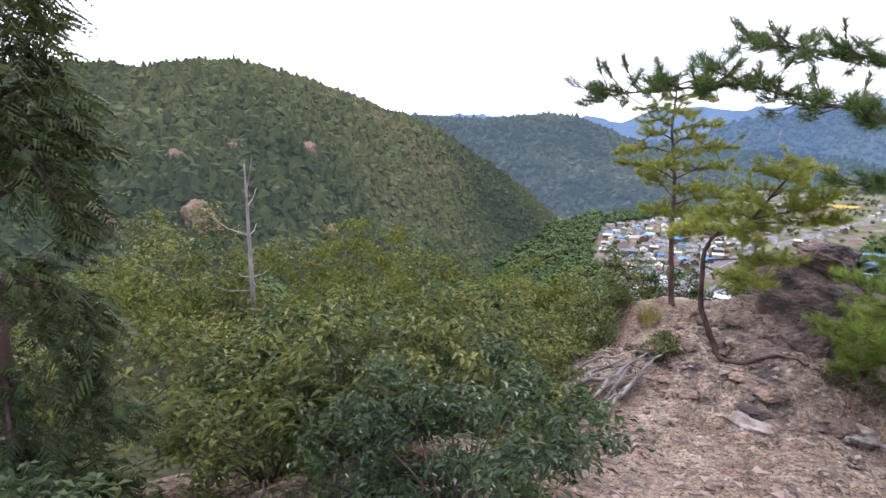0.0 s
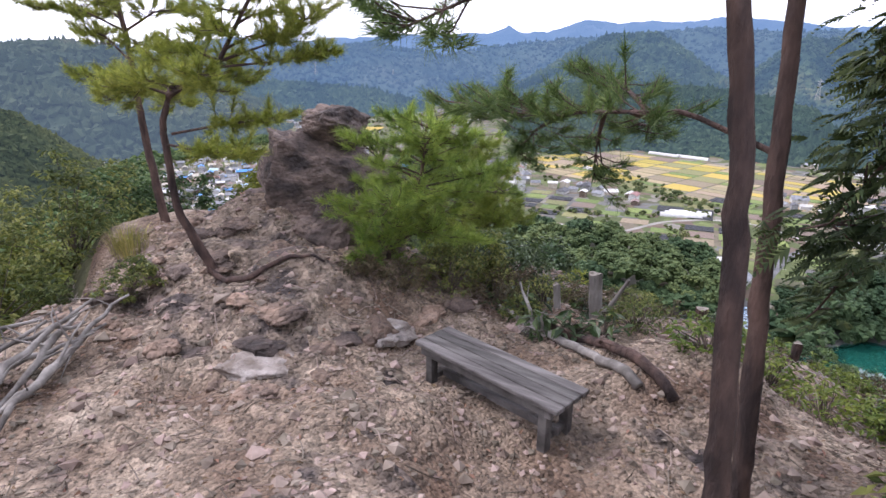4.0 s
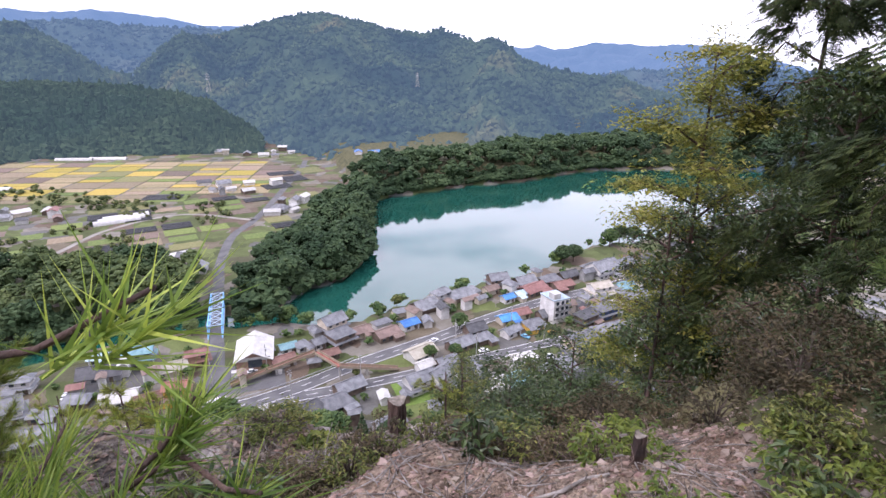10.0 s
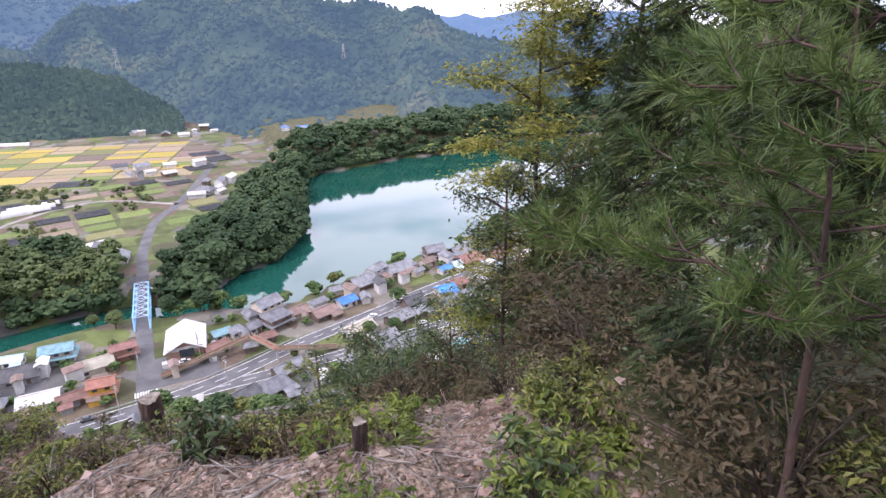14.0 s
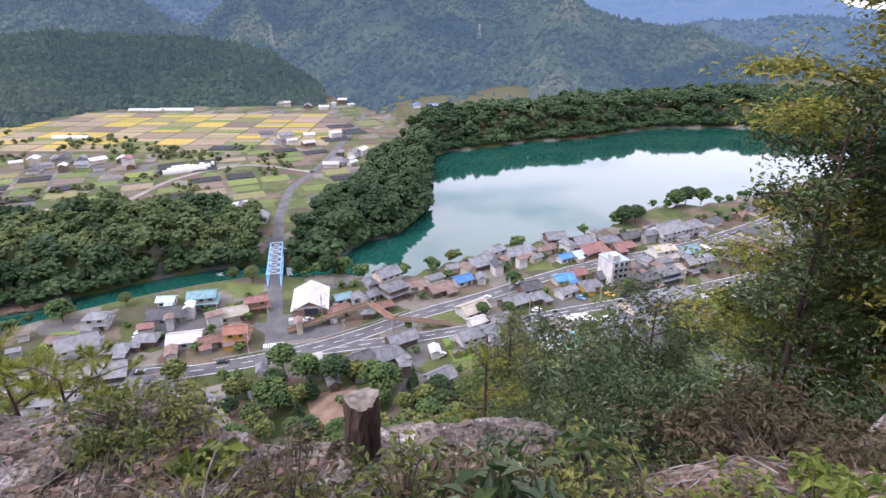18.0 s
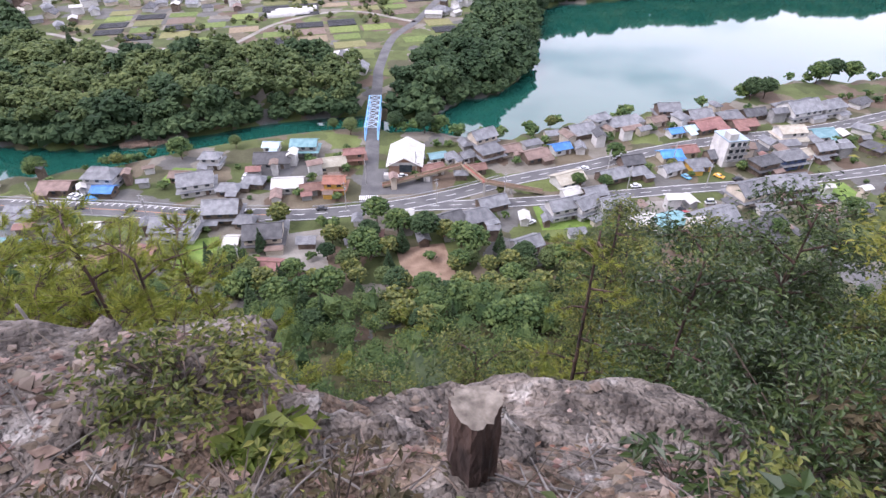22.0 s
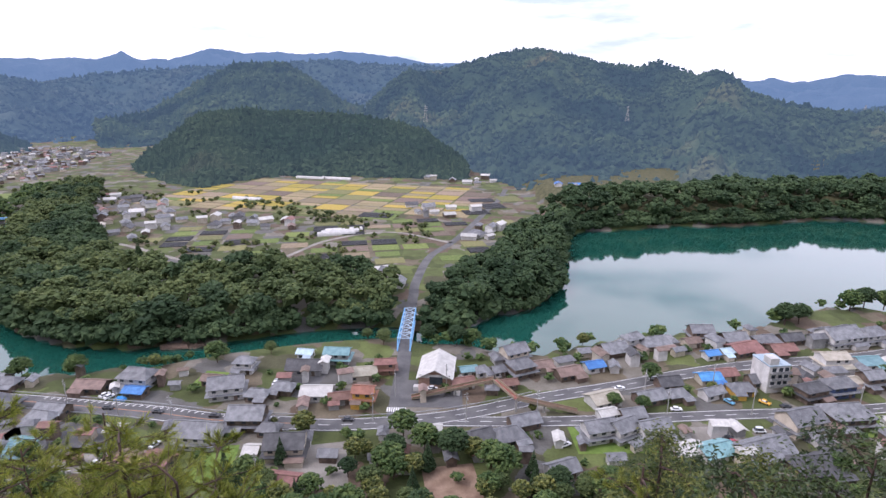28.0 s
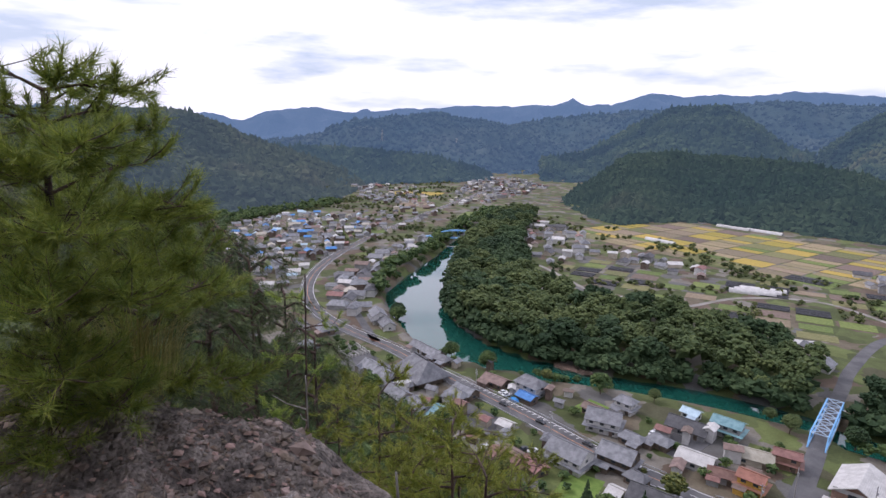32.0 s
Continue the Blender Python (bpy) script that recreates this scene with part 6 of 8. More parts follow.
def leafy_wood(name, pos, height, radius, material, seed, label, sprays=70, each=34, size=0.30):
    """Crowns of real leaves gathered in sprays round a dark core, for woods that lie near."""
    rng = np.random.default_rng(seed)
    n = len(pos)
    k = rng.uniform(0.62, 1.2, n)
    h, r = height * k, radius * k * rng.uniform(0.85, 1.15, n)
    d = rng.normal(size=(n, sprays, 3))
    d /= np.linalg.norm(d, axis=2)[..., None]
    d[..., 2] = np.abs(d[..., 2]) * 1.25 - 0.4
    c = pos[:, None] + d * rng.uniform(0.55, 1.05, (n, sprays, 1)) * r[:, None, None] * [1, 1, 0.95]
    c[..., 2] += (h * 0.7)[:, None]
    p = np.repeat(c.reshape(-1, 3), each, 0)
    p = p + rng.normal(0, 0.16 * radius, p.shape) * [1, 1, 0.45]
    a = leaves(p, size * rng.uniform(0.6, 1.3, len(p)), seed + 1, 0.3, 0.55)
    b = clumps(pos + [0, 0, 1] * (h * 0.6)[:, None], r * 0.6, seed + 2, flat=(1, 1, 1.1))
    trunks = tubes([(np.array([q - [0, 0, 0.6], q + [0, 0, hh * 0.65]]), [0.14, 0.07]) for q, hh in zip(pos, h)], 5)
    ob = mk(name, *join([a, b, trunks]), [material, M_BARK])
    ob.data.polygons.foreach_set("material_index", np.repeat([0, 1], [len(a[1]) + len(b[1]), len(trunks[1])]).astype(np.int32))
    return tagged(ob, label, "forest", kind="stuff")


placed = np.array(PLACED)
free = lambda x, y: np.min(np.hypot(x[:, None] - placed[None, :, 0], y[:, None] - placed[None, :, 1]), 1) > 5.5
dry = lambda x, y: shore_dist(x, y) > 1.2
# the wooded far bank of the river
bank = sample([(-26, 268), (-73, 265), (-94, 253), (-119, 246), (-148, 241), (-182, 244), (-215, 258), (-241, 281), (-287, 341), (-337, 411), (-396, 516), (-436, 640),
               (-400, 640), (-350, 540), (-300, 455), (-250, 395), (-215, 345), (-190, 330), (-150, 332), (-110, 340), (-70, 338), (-40, 318), (-28, 300)], 7.2, 1, dry)
bam = (fbm(bank[:, 0], bank[:, 1], 0.03, 2, 30) > -0.02)
wood("bank_wood", bank[~bam], 15.5, 5.4, M_BANK, 101, "dense dark evergreen wood on the river bank", 64, 0.25)
wood("bamboo_grove", bank[bam], 16.0, 4.8, M_BAMBOO, 103, "bright green bamboo and broadleaf grove", 60, 0.24)
cape = sample([(-14, 272), (6, 266), (25, 289), (44, 296), (63, 324), (70, 364), (82, 415), (102, 472), (85, 478), (62, 440), (40, 410), (30, 370), (8, 330), (-8, 300)], 7.4, 2, dry)
wood("headland_wood", cape, 16.0, 5.4, M_BANK, 105, "dense dark wood on the headland", 64, 0.25)
fr = np.random.default_rng(71)
fringe, inner = [], []
for a, b in zip(SHORE_FAR, SHORE_FAR[1:]):
    a, b = np.array(a, float), np.array(b, float)
    n = max(2, int(np.linalg.norm(b - a) / 4.0))
    w = np.array([(b - a)[1], -(b - a)[0]]) / np.linalg.norm(b - a)
    for k in range(n):
        p = a + (b - a) * (k + fr.uniform(0, 1)) / n + w * fr.uniform(-1.2, 2.0)
        if not (-27 < p[0] < -13 and p[1] < 290):
            fringe.append((*p, -4.6))
            q = p + w * fr.uniform(4.0, 8.5)
            if not (-29 < q[0] < -11):
                inner.append((*q, -1.0))
wood("shore_fringe", np.array(fringe), 9.5, 4.6, M_BANK, 131, "dark trees overhanging the water", 34)
wood("shore_thicket", np.array(inner), 10.0, 4.8, M_BANK, 133, "dark thicket behind the waterside trees", 30)
far_shore = sample([(84, 474), (104, 478), (147, 488), (203, 505), (252, 504), (348, 536), (441, 521), (509, 484), (660, 480), (700, 560), (560, 610), (440, 610), (300, 600), (180, 560), (110, 540), (80, 520)], 9.5, 3, dry)
wood("lake_shore_wood", far_shore, 15, 6.2, M_BANK, 107, "dark wood along the far lake shore", 34, 0.3)
left_bank = sample([(-440, 640), (-417, 533), (-379, 446), (-346, 384), (-313, 314), (-290, 270), (-262, 245), (-300, 262), (-330, 310), (-350, 365), (-395, 440), (-440, 540), (-470, 620)], 7.5, 4, dry)
wood("left_bank_wood", left_bank, 10, 4.4, M_TREE, 109, "mixed wood along the river bank", 30)
river_edge = sample([(-200, 211), (-170, 201), (-127, 210), (-101, 221), (-73, 232), (-26, 240), (17, 230), (42, 226), (82, 244), (144, 256), (204, 287), (239, 286), (300, 300), (300, 309), (239, 296),
                     (204, 299), (144, 266), (82, 256), (42, 238), (17, 243), (-26, 252), (-73, 243), (-101, 232), (-127, 221), (-175, 209)], 7.5, 5, lambda x, y: (shore_dist(x, y) > 1) & (np.abs(x + 20) > 6) & (fbm(x, y, 0.05, 2, 41) > -0.15))
wood("river_edge_shrubs", river_edge, 5.0, 3.0, M_TREE, 111, "shrubs and small trees along the waterside", 30)
foot = sample([(-300, 176), (-345, 198), (-440, 218), (-605, 310), (-650, 420), (-660, 520), (-760, 560), (-720, 380), (-560, 190), (-400, 110), (-300, 130)], 8.5, 10, lambda x, y: (ground_z(x, y) < 40) & free(x, y) & (line_dist(x, y, MAIN) > 9))
wood("foot_wood", foot, 7.5, 4.4, M_TREE, 127, "mixed wood along the foot of the mountain", 26)
mixed = sample([(-900, 300), (-620, 330), (-430, 235), (-350, 215), (-300, 300), (-100, 350), (20, 420), (-60, 520), (-420, 700), (-900, 1000)], 8.5, 6, lambda x, y: (shore_dist(x, y) > 14) & (fbm(x, y, 0.035, 3, 44) > 0.2) & free(x, y)
               & (line_dist(x, y, MAIN) > 9) & (line_dist(x, y, FARM_ROAD) > 5) & (line_dist(x, y, FAR_ROAD) > 6))
wood("hedgerow_trees", mixed, 3.2, 2.4, M_OLIVE_FAR, 113, "scattered low orchard and hedgerow trees", 20)
vill = sample([(-240, 150), (-150, 128), (40, 128), (250, 150), (420, 310), (300, 285), (60, 232), (-160, 208), (-240, 200)], 8.0, 7, lambda x, y: (shore_dist(x, y) > 6) & (line_dist(x, y, MAIN) > 8) & (line_dist(x, y, LAKE_ROAD) > 7)
              & (line_dist(x, y, TOWN_ROAD) > 6) & (np.abs(x + 20) > 6) & (fbm(x, y, 0.08, 2, 47) > -0.35) & free(x, y))
wood("garden_shrubs", vill, 3.6, 1.9, M_TREE, 115, "clipped garden shrubs between houses", 22)

# the slope below the outlook
face = sample([(-330, 215), (-190, 158), (-90, 132), (0, 122), (90, 120), (170, 112), (260, 80), (260, 8), (60, 12), (12, 16), (-10, 16), (-40, 14), (-60, 20), (-330, 60)], 6.6, 8,
              lambda x, y: (ground_z(x, y) > 0.3) & (y > 12))
fb = fbm(face[:, 0], face[:, 1], 0.03, 2, 50)
near_face = np.hypot(face[:, 0], face[:, 1]) < 75
leafy_wood("slope_wood_near", face[(fb <= 0.1) & near_face], 9.0, 3.9, M_OAK, 116, "dense green wood just below the outlook")
leafy_wood("slope_wood", face[(fb <= 0.1) & ~near_face], 9.0, 4.1, M_TREE, 117, "dense green wood on the steep slope", 24, 12, 0.72)
leafy_wood("slope_wood_bright_near", face[(fb > 0.1) & near_face], 8.5, 3.7, M_OLIVE, 118, "yellow-green broadleaf wood just below the outlook")
leafy_wood("slope_wood_bright", face[(fb > 0.1) & ~near_face], 8.5, 3.9, M_YELL, 119, "yellow-green broadleaf wood on the slope", 24, 12, 0.72)
side = sample([(-12, -90), (-12, 6), (-16, 14), (-60, 20), (-330, 60), (-330, -160), (-60, -160)], 5.6, 9, lambda x, y: np.hypot(x, y) > 15)
sb = fbm(side[:, 0], side[:, 1], 0.035, 2, 53) + 0.25
near_side = np.hypot(side[:, 0], side[:, 1]) < 90
leafy_wood("saddle_wood", side[(sb <= 0.15) & near_side], 6.5, 3.3, M_OAK, 121, "mixed wood in the hollow beside the spur", 50, 26, 0.34)
wood("saddle_wood_far", side[(sb <= 0.15) & ~near_side], 6.5, 3.3, M_TREE, 122, "mixed wood in the hollow beyond the spur", 22, 0.38)
leafy_wood("saddle_wood_bright", side[(sb > 0.15) & near_side], 6.5, 3.3, M_OLIVE, 123, "yellow-green broadleaf wood in the hollow", 50, 26, 0.34)
wood("saddle_wood_bright_far", side[(sb > 0.15) & ~near_side], 6.5, 3.3, M_OLIVE_FAR, 124, "yellow-green broadleaf wood beyond the hollow", 18, 0.4)


def tree_proto(seed, height, radius, material, label, at, tufts=330, squash=0.85, name="tree"):
    rng = np.random.default_rng(seed)
    th = thing(name, pose(*at), label, "tree", "village trees")
    lines = [(curve3([(0, 0, -0.3), (0.1, 0, height * 0.45), (0, 0.1, height * 0.8)], 0.6), None)]
    lines[0] = (lines[0][0], np.linspace(0.28, 0.08, len(lines[0][0])) * height / 9)
    for k in range(7):
        a = k * 2.4
        h0 = height * rng.uniform(0.35, 0.6)
        lines.append((np.array([(0, 0, h0), (math.cos(a) * radius * 0.35, math.sin(a) * radius * 0.35, h0 + height * 0.12),
                                (math.cos(a) * radius * 0.75, math.sin(a) * radius * 0.75, h0 + height * 0.2)]), [0.10, 0.07, 0.03]))
    v, f = tubes(lines, 6, 0.08, seed)
    mk("trunk", v, f, M_BARK, th)
    v, f = crowns(np.zeros((1, 3)), np.array([height]), np.array([radius]), seed, tufts, squash=squash, size=0.14)
    mk("crown", v, f, material, th)
    return th


def conifer_proto(seed, height, radius, material, label, at, tiers=420):
    rng = np.random.default_rng(seed)
    th = thing("conifer", pose(*at), label, "tree", "village trees")
    v, f = tubes([(np.array([(0, 0, -0.3), (0, 0, height * 0.5), (0, 0, height)]), [0.2, 0.13, 0.03])], 6, 0.05, seed)
    mk("trunk", v, f, M_BARK, th)
    u = np.sqrt(rng.uniform(0, 1, tiers))
    a = rng.uniform(0, 2 * np.pi, tiers)
    r = radius * u * rng.uniform(0.55, 1.0, tiers)
    c = np.column_stack([np.cos(a) * r, np.sin(a) * r, height * (1.0 - 0.88 * u)])
    v, f = clumps(c, radius * (0.09 + 0.08 * u), seed, flat=(1, 1, 0.7))
    mk("crown", v, f, material, th)
    return th


def curve3(pts, step=0.12):
    p = np.array(pts, float)
    d = np.concatenate([[0], np.cumsum(np.linalg.norm(np.diff(p, axis=0), axis=1))])
    s = np.linspace(0, d[-1], max(3, int(d[-1] / step)))
    return np.column_stack([np.interp(s, d, p[:, k]) for k in range(3)])


KINDS = [tree_proto(1, 9.0, 4.6, M_TREE, "round dark green broadleaf tree", (-15, 165.5, 0)),
         tree_proto(2, 8.0, 3.8, M_OLIVE, "olive-green broadleaf tree in the village", (-48, 166.0, 0)),
         tree_proto(3, 9.5, 4.2, M_BANK, "dark evergreen tree near the water", (3, 236, 0)),
         tree_proto(4, 7.0, 3.3, M_BAMBOO, "bright green broadleaf tree", (-30, 236, 0)),
         conifer_proto(5, 11.0, 2.6, M_BANK, "dark conical cedar below the slope", (-33, 121, 0))]
trng = np.random.default_rng(15)


def plant(kind, x, y, s):
    copy_thing(KINDS[kind], Matrix.Translation((x, y, gz(x, y) - 0.1)) @ Matrix.Rotation(trng.uniform(0, 6.28), 4, "Z") @ Matrix.Scale(s, 4))


def gz(x, y):
    return float(ground_z(np.array([float(x)]), np.array([float(y)]))[0])


park = sample([(-66, 142), (-50, 116), (-10, 106), (60, 106), (70, 128), (34, 146), (8, 158), (-10, 160), (-34, 160)], 7.0, 61)
for x, y, z in park:
    if not (-8 < x < 8 and 128 < y < 148) and not (-49 < x < -30 and 140 < y < 160):
        plant(int(trng.choice([0, 0, 1, 1, 2, 3, 4])), x, y, trng.uniform(0.65, 1.1))
for k, x, y, s in ((2, 165, 264, 1.2), (2, 173, 266, 1.1), (0, 210, 284, 1.2), (2, 220, 288, 1.2), (0, 230, 287, 1.1), (2, -10, 240, 0.9), (0, 10, 238, 0.9), (0, -150, 205, 0.9), (1, -122, 212, 0.7),
                   (0, -98, 217, 1.0), (3, -78, 226, 0.8), (0, -172, 204, 0.9), (3, -30, 240, 0.9), (3, -38, 241, 0.8), (1, 60, 238, 0.7), (0, 80, 206, 0.8), (0, 132, 207, 0.8), (2, -246, 238, 1.1),
                   (0, -240, 232, 1.1), (1, 30, 182, 0.4), (0, 60, 186, 0.6), (0, 70, 184, 0.6), (1, 100, 196, 0.6), (0, 150, 160, 0.8), (1, 165, 165, 0.7), (0, 118, 150, 0.7), (1, -60, 172, 0.3),
                   (4, -215, 372, 1.1), (4, -275, 430, 0.9), (0, -130, 150, 0.7), (1, -150, 140, 0.8), (0, -170, 150, 0.9), (1, -95, 140, 0.8), (0, -110, 132, 0.9), (0, -80, 128, 0.9), (1, -140, 128, 1.0)):
    plant(k, x, y, s)

# ---- the outlook: rocks ----
def rock(name, at, size, seed, material, label, level=4, rough=0.28, turn=0.0, layers=0.0, group=""):
    """An uneven boulder: a sphere cut by planes and roughened at three scales."""
    v, f = ico(level)
    rng = np.random.default_rng(seed)
    for _ in range(18):
        n = rng.normal(size=3)
        n /= np.linalg.norm(n)
        k = rng.uniform(0.55, 0.9)
        d = v @ n
        v = v - np.clip(d - k, 0, None)[:, None] * n * 0.9
    off = rng.uniform(0, 50, 3)
    q = [Vector((p + off).tolist()) for p in v * 1.0]
    big = np.array([noise.fractal(p * 1.7, 1.0, 2.0, 3) for p in q])
    fine = np.array([noise.fractal(p * 6.0, 1.0, 2.0, 3) for p in q])
    crack = np.array([abs(noise.noise(p * 3.1)) for p in q])
    v = v * (1 + rough * big + rough * 0.4 * fine - 0.22 * rough * np.exp(-crack * 14))[:, None]
    if layers:
        v[:, :2] *= (1 + layers * np.sign(np.sin(v[:, 2] * 9 + v[:, 0] * 2)) * 0.5)[:, None]
    ob = mk(name, v * size, f, material, smooth=level > 2, matrix=pose(*at, 0, 0, turn))
    return tagged(ob, label, "rock", group)


rock("rock_outcrop", (-3.05, -2.05, 110.98), (1.35, 0.95, 1.22), 3, M_ROCKD, "large dark weathered rock outcrop beside the pine", 5, 0.17, 35, 0.05)
rock("cap_rock", (-3.02, -1.85, 112.0), (0.62, 0.5, 0.36), 5, M_ROCKD, "dark cracked boulder sitting on the outcrop", 5, 0.2, 35)
rock("ledge_rock", (-2.35, -2.45, 110.72), (0.6, 0.5, 0.75), 8, M_ROCKD, "cracked dark rock ledge", 5, 0.26, 10, 0.05)
rock("ochre_rock", (-3.75, -3.05, 110.6), (1.1, 0.8, 0.66), 11, M_BED, "pale ochre rock mound with a crumbly face", 5, 0.27, -20)
rock("mound_rock", (-2.75, -3.1, 110.5), (1.1, 0.9, 0.5), 14, M_BED, "low crumbly rock mound", 5, 0.24, 50)
rock("bedrock_hump", (-1.35, -4.3, 110.36), (0.9, 0.58, 0.32), 15, M_BED, "grey hump of crumbling bedrock in the soil", 5, 0.25, 30)
rock("bedrock_hump", (-0.75, -3.55, 110.38), (0.42, 0.3, 0.16), 16, M_ROCKW, "grey hump of crumbling bedrock in the soil", 5, 0.25, 70)
rock("whitish_slab", (-0.95, -4.72, gz(-0.95, -4.72) - 0.08), (0.55, 0.36, 0.17), 17, M_ROCKW, "low slab of whitish streaked rock", 5, 0.2, 38)
rock("edge_rock", (2.0, 3.15, 107.42), (1.25, 0.62, 0.42), 21, M_ROCKG, "grey rock lip at the cliff edge", 5, 0.2, -16)
rock("edge_rock", (-0.95, 2.75, 108.12), (1.5, 0.75, 0.52), 24, M_ROCKG, "broad grey rock shelf at the cliff edge", 5, 0.16, 14)
rock("edge_rock", (0.4, 2.7, 107.85), (0.75, 0.55, 0.5), 22, M_ROCKG, "brown rock lip at the cliff edge", 5, 0.2, 8)
rock("edge_rock", (-2.6, 2.2, 108.15), (1.1, 0.7, 0.55), 27, M_ROCKG, "grey rock shelf above the drop", 5, 0.2, 30)
rock("dark_block", (-1.42, -2.98, 110.62), (0.16, 0.15, 0.22), 30, M_ROCKD, "small dark upright block of rock", 3, 0.2)

# loose stones and litter over the bare ground
lrng = np.random.default_rng(77)
n = 20000
px, py = lrng.uniform(-5, 5, n), lrng.uniform(-9.5, 3.4, n)
v, f = clumps(np.column_stack([px, py, ground_z(px, py) + 0.004]), lrng.gamma(1.5, 0.009, n) + 0.006, 5, base=OCTA, jitter=0.35, flat=(1, 1, 0.6))
tagged(mk("loose_stones", v, f, mat("loose_stone", (0.13, 0.095, 0.075), (0.33, 0.265, 0.215), 3, 20, 0.95, 0.3, 0.01, island=0.8)), "scattered small angular stones", "stones", kind="stuff")
n = 2600
px, py = lrng.uniform(-5, 6, n), lrng.uniform(-9, 3.4, n)
a, ln = lrng.uniform(0, np.pi, n), lrng.uniform(0.06, 0.34, n)
lines = []
for x, y, t, l in zip(px, py, a, ln):
    e = np.array([np.cos(t), np.sin(t)]) * l / 2
    p = np.array([(x - e[0], y - e[1]), (x + lrng.normal(0, 0.01), y + lrng.normal(0, 0.01)), (x + e[0], y + e[1])])
    lines.append((np.column_stack([p, ground_z(p[:, 0], p[:, 1]) + lrng.uniform(0.004, 0.03, 3)]), [0.004, 0.005, 0.002]))
v, f = tubes(lines, 4, seed=3)
tagged(mk("twig_litter", v, f, M_TWIG), "dry twigs and bark chips on the ground", "litter", kind="stuff")
n = 5000
px, py = lrng.uniform(-5, 6, n), lrng.uniform(-9, 3.0, n)
v, f = leaves(np.column_stack([px, py, ground_z(px, py) + 0.012]), lrng.uniform(0.03, 0.07, n), 9, 0.1)
tagged(mk("dead_leaves", v, f, mat("dead_leaf", (0.13, 0.075, 0.045), (0.27, 0.18, 0.11), 4, 20, 0.9, 0.0, island=0.9)), "fallen brown leaves", "litter", kind="stuff")


# bark chips and splinters over the ledge and the clearing
n = 7500
px, py = lrng.uniform(-2.6, 4.2, n), lrng.uniform(-1.2, 3.3, n)
v, f = clumps(np.column_stack([px, py, ground_z(px, py) + 0.008]), lrng.gamma(1.6, 0.006, n) + 0.005, 6, jitter=0.3, flat=(1.6, 0.9, 0.3), spin=False)
tagged(mk("bark_chips", v, f, mat("bark_chip", (0.075, 0.046, 0.033), (0.29, 0.215, 0.165), 9, 40, 0.95, 0.2, 0.005, island=0.9)), "scattered bark chips and splinters", "litter", kind="stuff")
lines = []
for x, y, t_, l in zip(lrng.uniform(-2.0, 4.0, 700), lrng.uniform(-1.5, 2.9, 700), lrng.uniform(0, np.pi, 700), lrng.uniform(0.15, 0.6, 700)):
    e = np.array([np.cos(t_), np.sin(t_)]) * l / 2
    p = np.array([(x - e[0], y - e[1]), (x + lrng.normal(0, 0.02), y + lrng.normal(0, 0.02)), (x + e[0], y + e[1])])
    lines.append((np.column_stack([p, ground_z(p[:, 0], p[:, 1]) + lrng.uniform(0.006, 0.05, 3)]), [0.005, 0.007, 0.003]))
v, f = tubes(lines, 5, seed=13)
tagged(mk("cut_branches", v, f, M_DEAD), "cut dry branches strewn over the soil", "litter", kind="stuff")


for k in range(92):
    q = np.random.default_rng(900 + k)
    x, y = (q.uniform(-4.6, -0.4), q.uniform(-5.3, -2.3)) if k < 66 else (q.uniform(-2.4, 3.0), q.uniform(1.8, 3.2))
    s_ = q.uniform(0.07, 0.24)
    rock("embedded_stone", (x, y, gz(x, y) - s_ * 0.12), (s_ * q.uniform(0.9, 1.7), s_, s_ * q.uniform(0.3, 0.6)), 900 + k, (M_ROCK, M_ROCK, M_ROCKD)[k % 3] if k < 66 else M_ROCKG,
         "angular stone half buried in the soil", 3, 0.3, q.uniform(0, 180), group="embedded stones")


# ---- bench ----
def bench():
    th = thing("bench", pose(0.68, -3.81, 110.2, 0, 0, -10), "weathered dark grey plank bench with timber legs", "bench")
    L, W, H = 1.45, 0.42, 0.42
    for k in range(4):
        part("seat_plank", box_bm((L, W / 4 - 0.008, 0.035), (0, -W / 2 + W / 8 + k * W / 4, H), 0.006), M_BENCH, th)
    for s in (-1, 1):
        part("apron", box_bm((L - 0.12, 0.035, 0.07), (0, s * (W / 2 - 0.04), H - 0.055), 0.005), M_BENCH, th)
        part("end_board", box_bm((0.035, W - 0.04, 0.07), (s * (L / 2 - 0.1), 0, H - 0.055), 0.005), M_BENCH, th)
        part("cross_rail", box_bm((0.05, W - 0.1, 0.05), (s * (L / 2 - 0.14), 0, 0.12), 0.005), M_BENCH, th)
        for e in (-1, 1):
            leg = part("leg", box_bm((0.075, 0.075, H - 0.02), (s * (L / 2 - 0.14), e * (W / 2 - 0.075), H / 2 - 0.02), 0.006), M_BENCH, th)
            bm = bmesh.new()
            bmesh.ops.create_cone(bm, cap_ends=True, segments=8, radius1=0.012, radius2=0.009, depth=0.012, matrix=pose(s * (L / 2 - 0.14), e * (W / 2 - 0.075) + e * 0.042, H - 0.08, 90, 0, 0))
            part("bolt", bm, M_GALV, leg)
        part("brace", box_bm((0.045, 0.03, 0.36), (s * (L / 2 - 0.27), 0, 0.27), 0.004, (0, s * 40, 0)), M_BENCH, th)
    part("stretcher", box_bm((L - 0.2, 0.05, 0.07), (0, 0, 0.13), 0.006), M_BENCH, th)


bench()


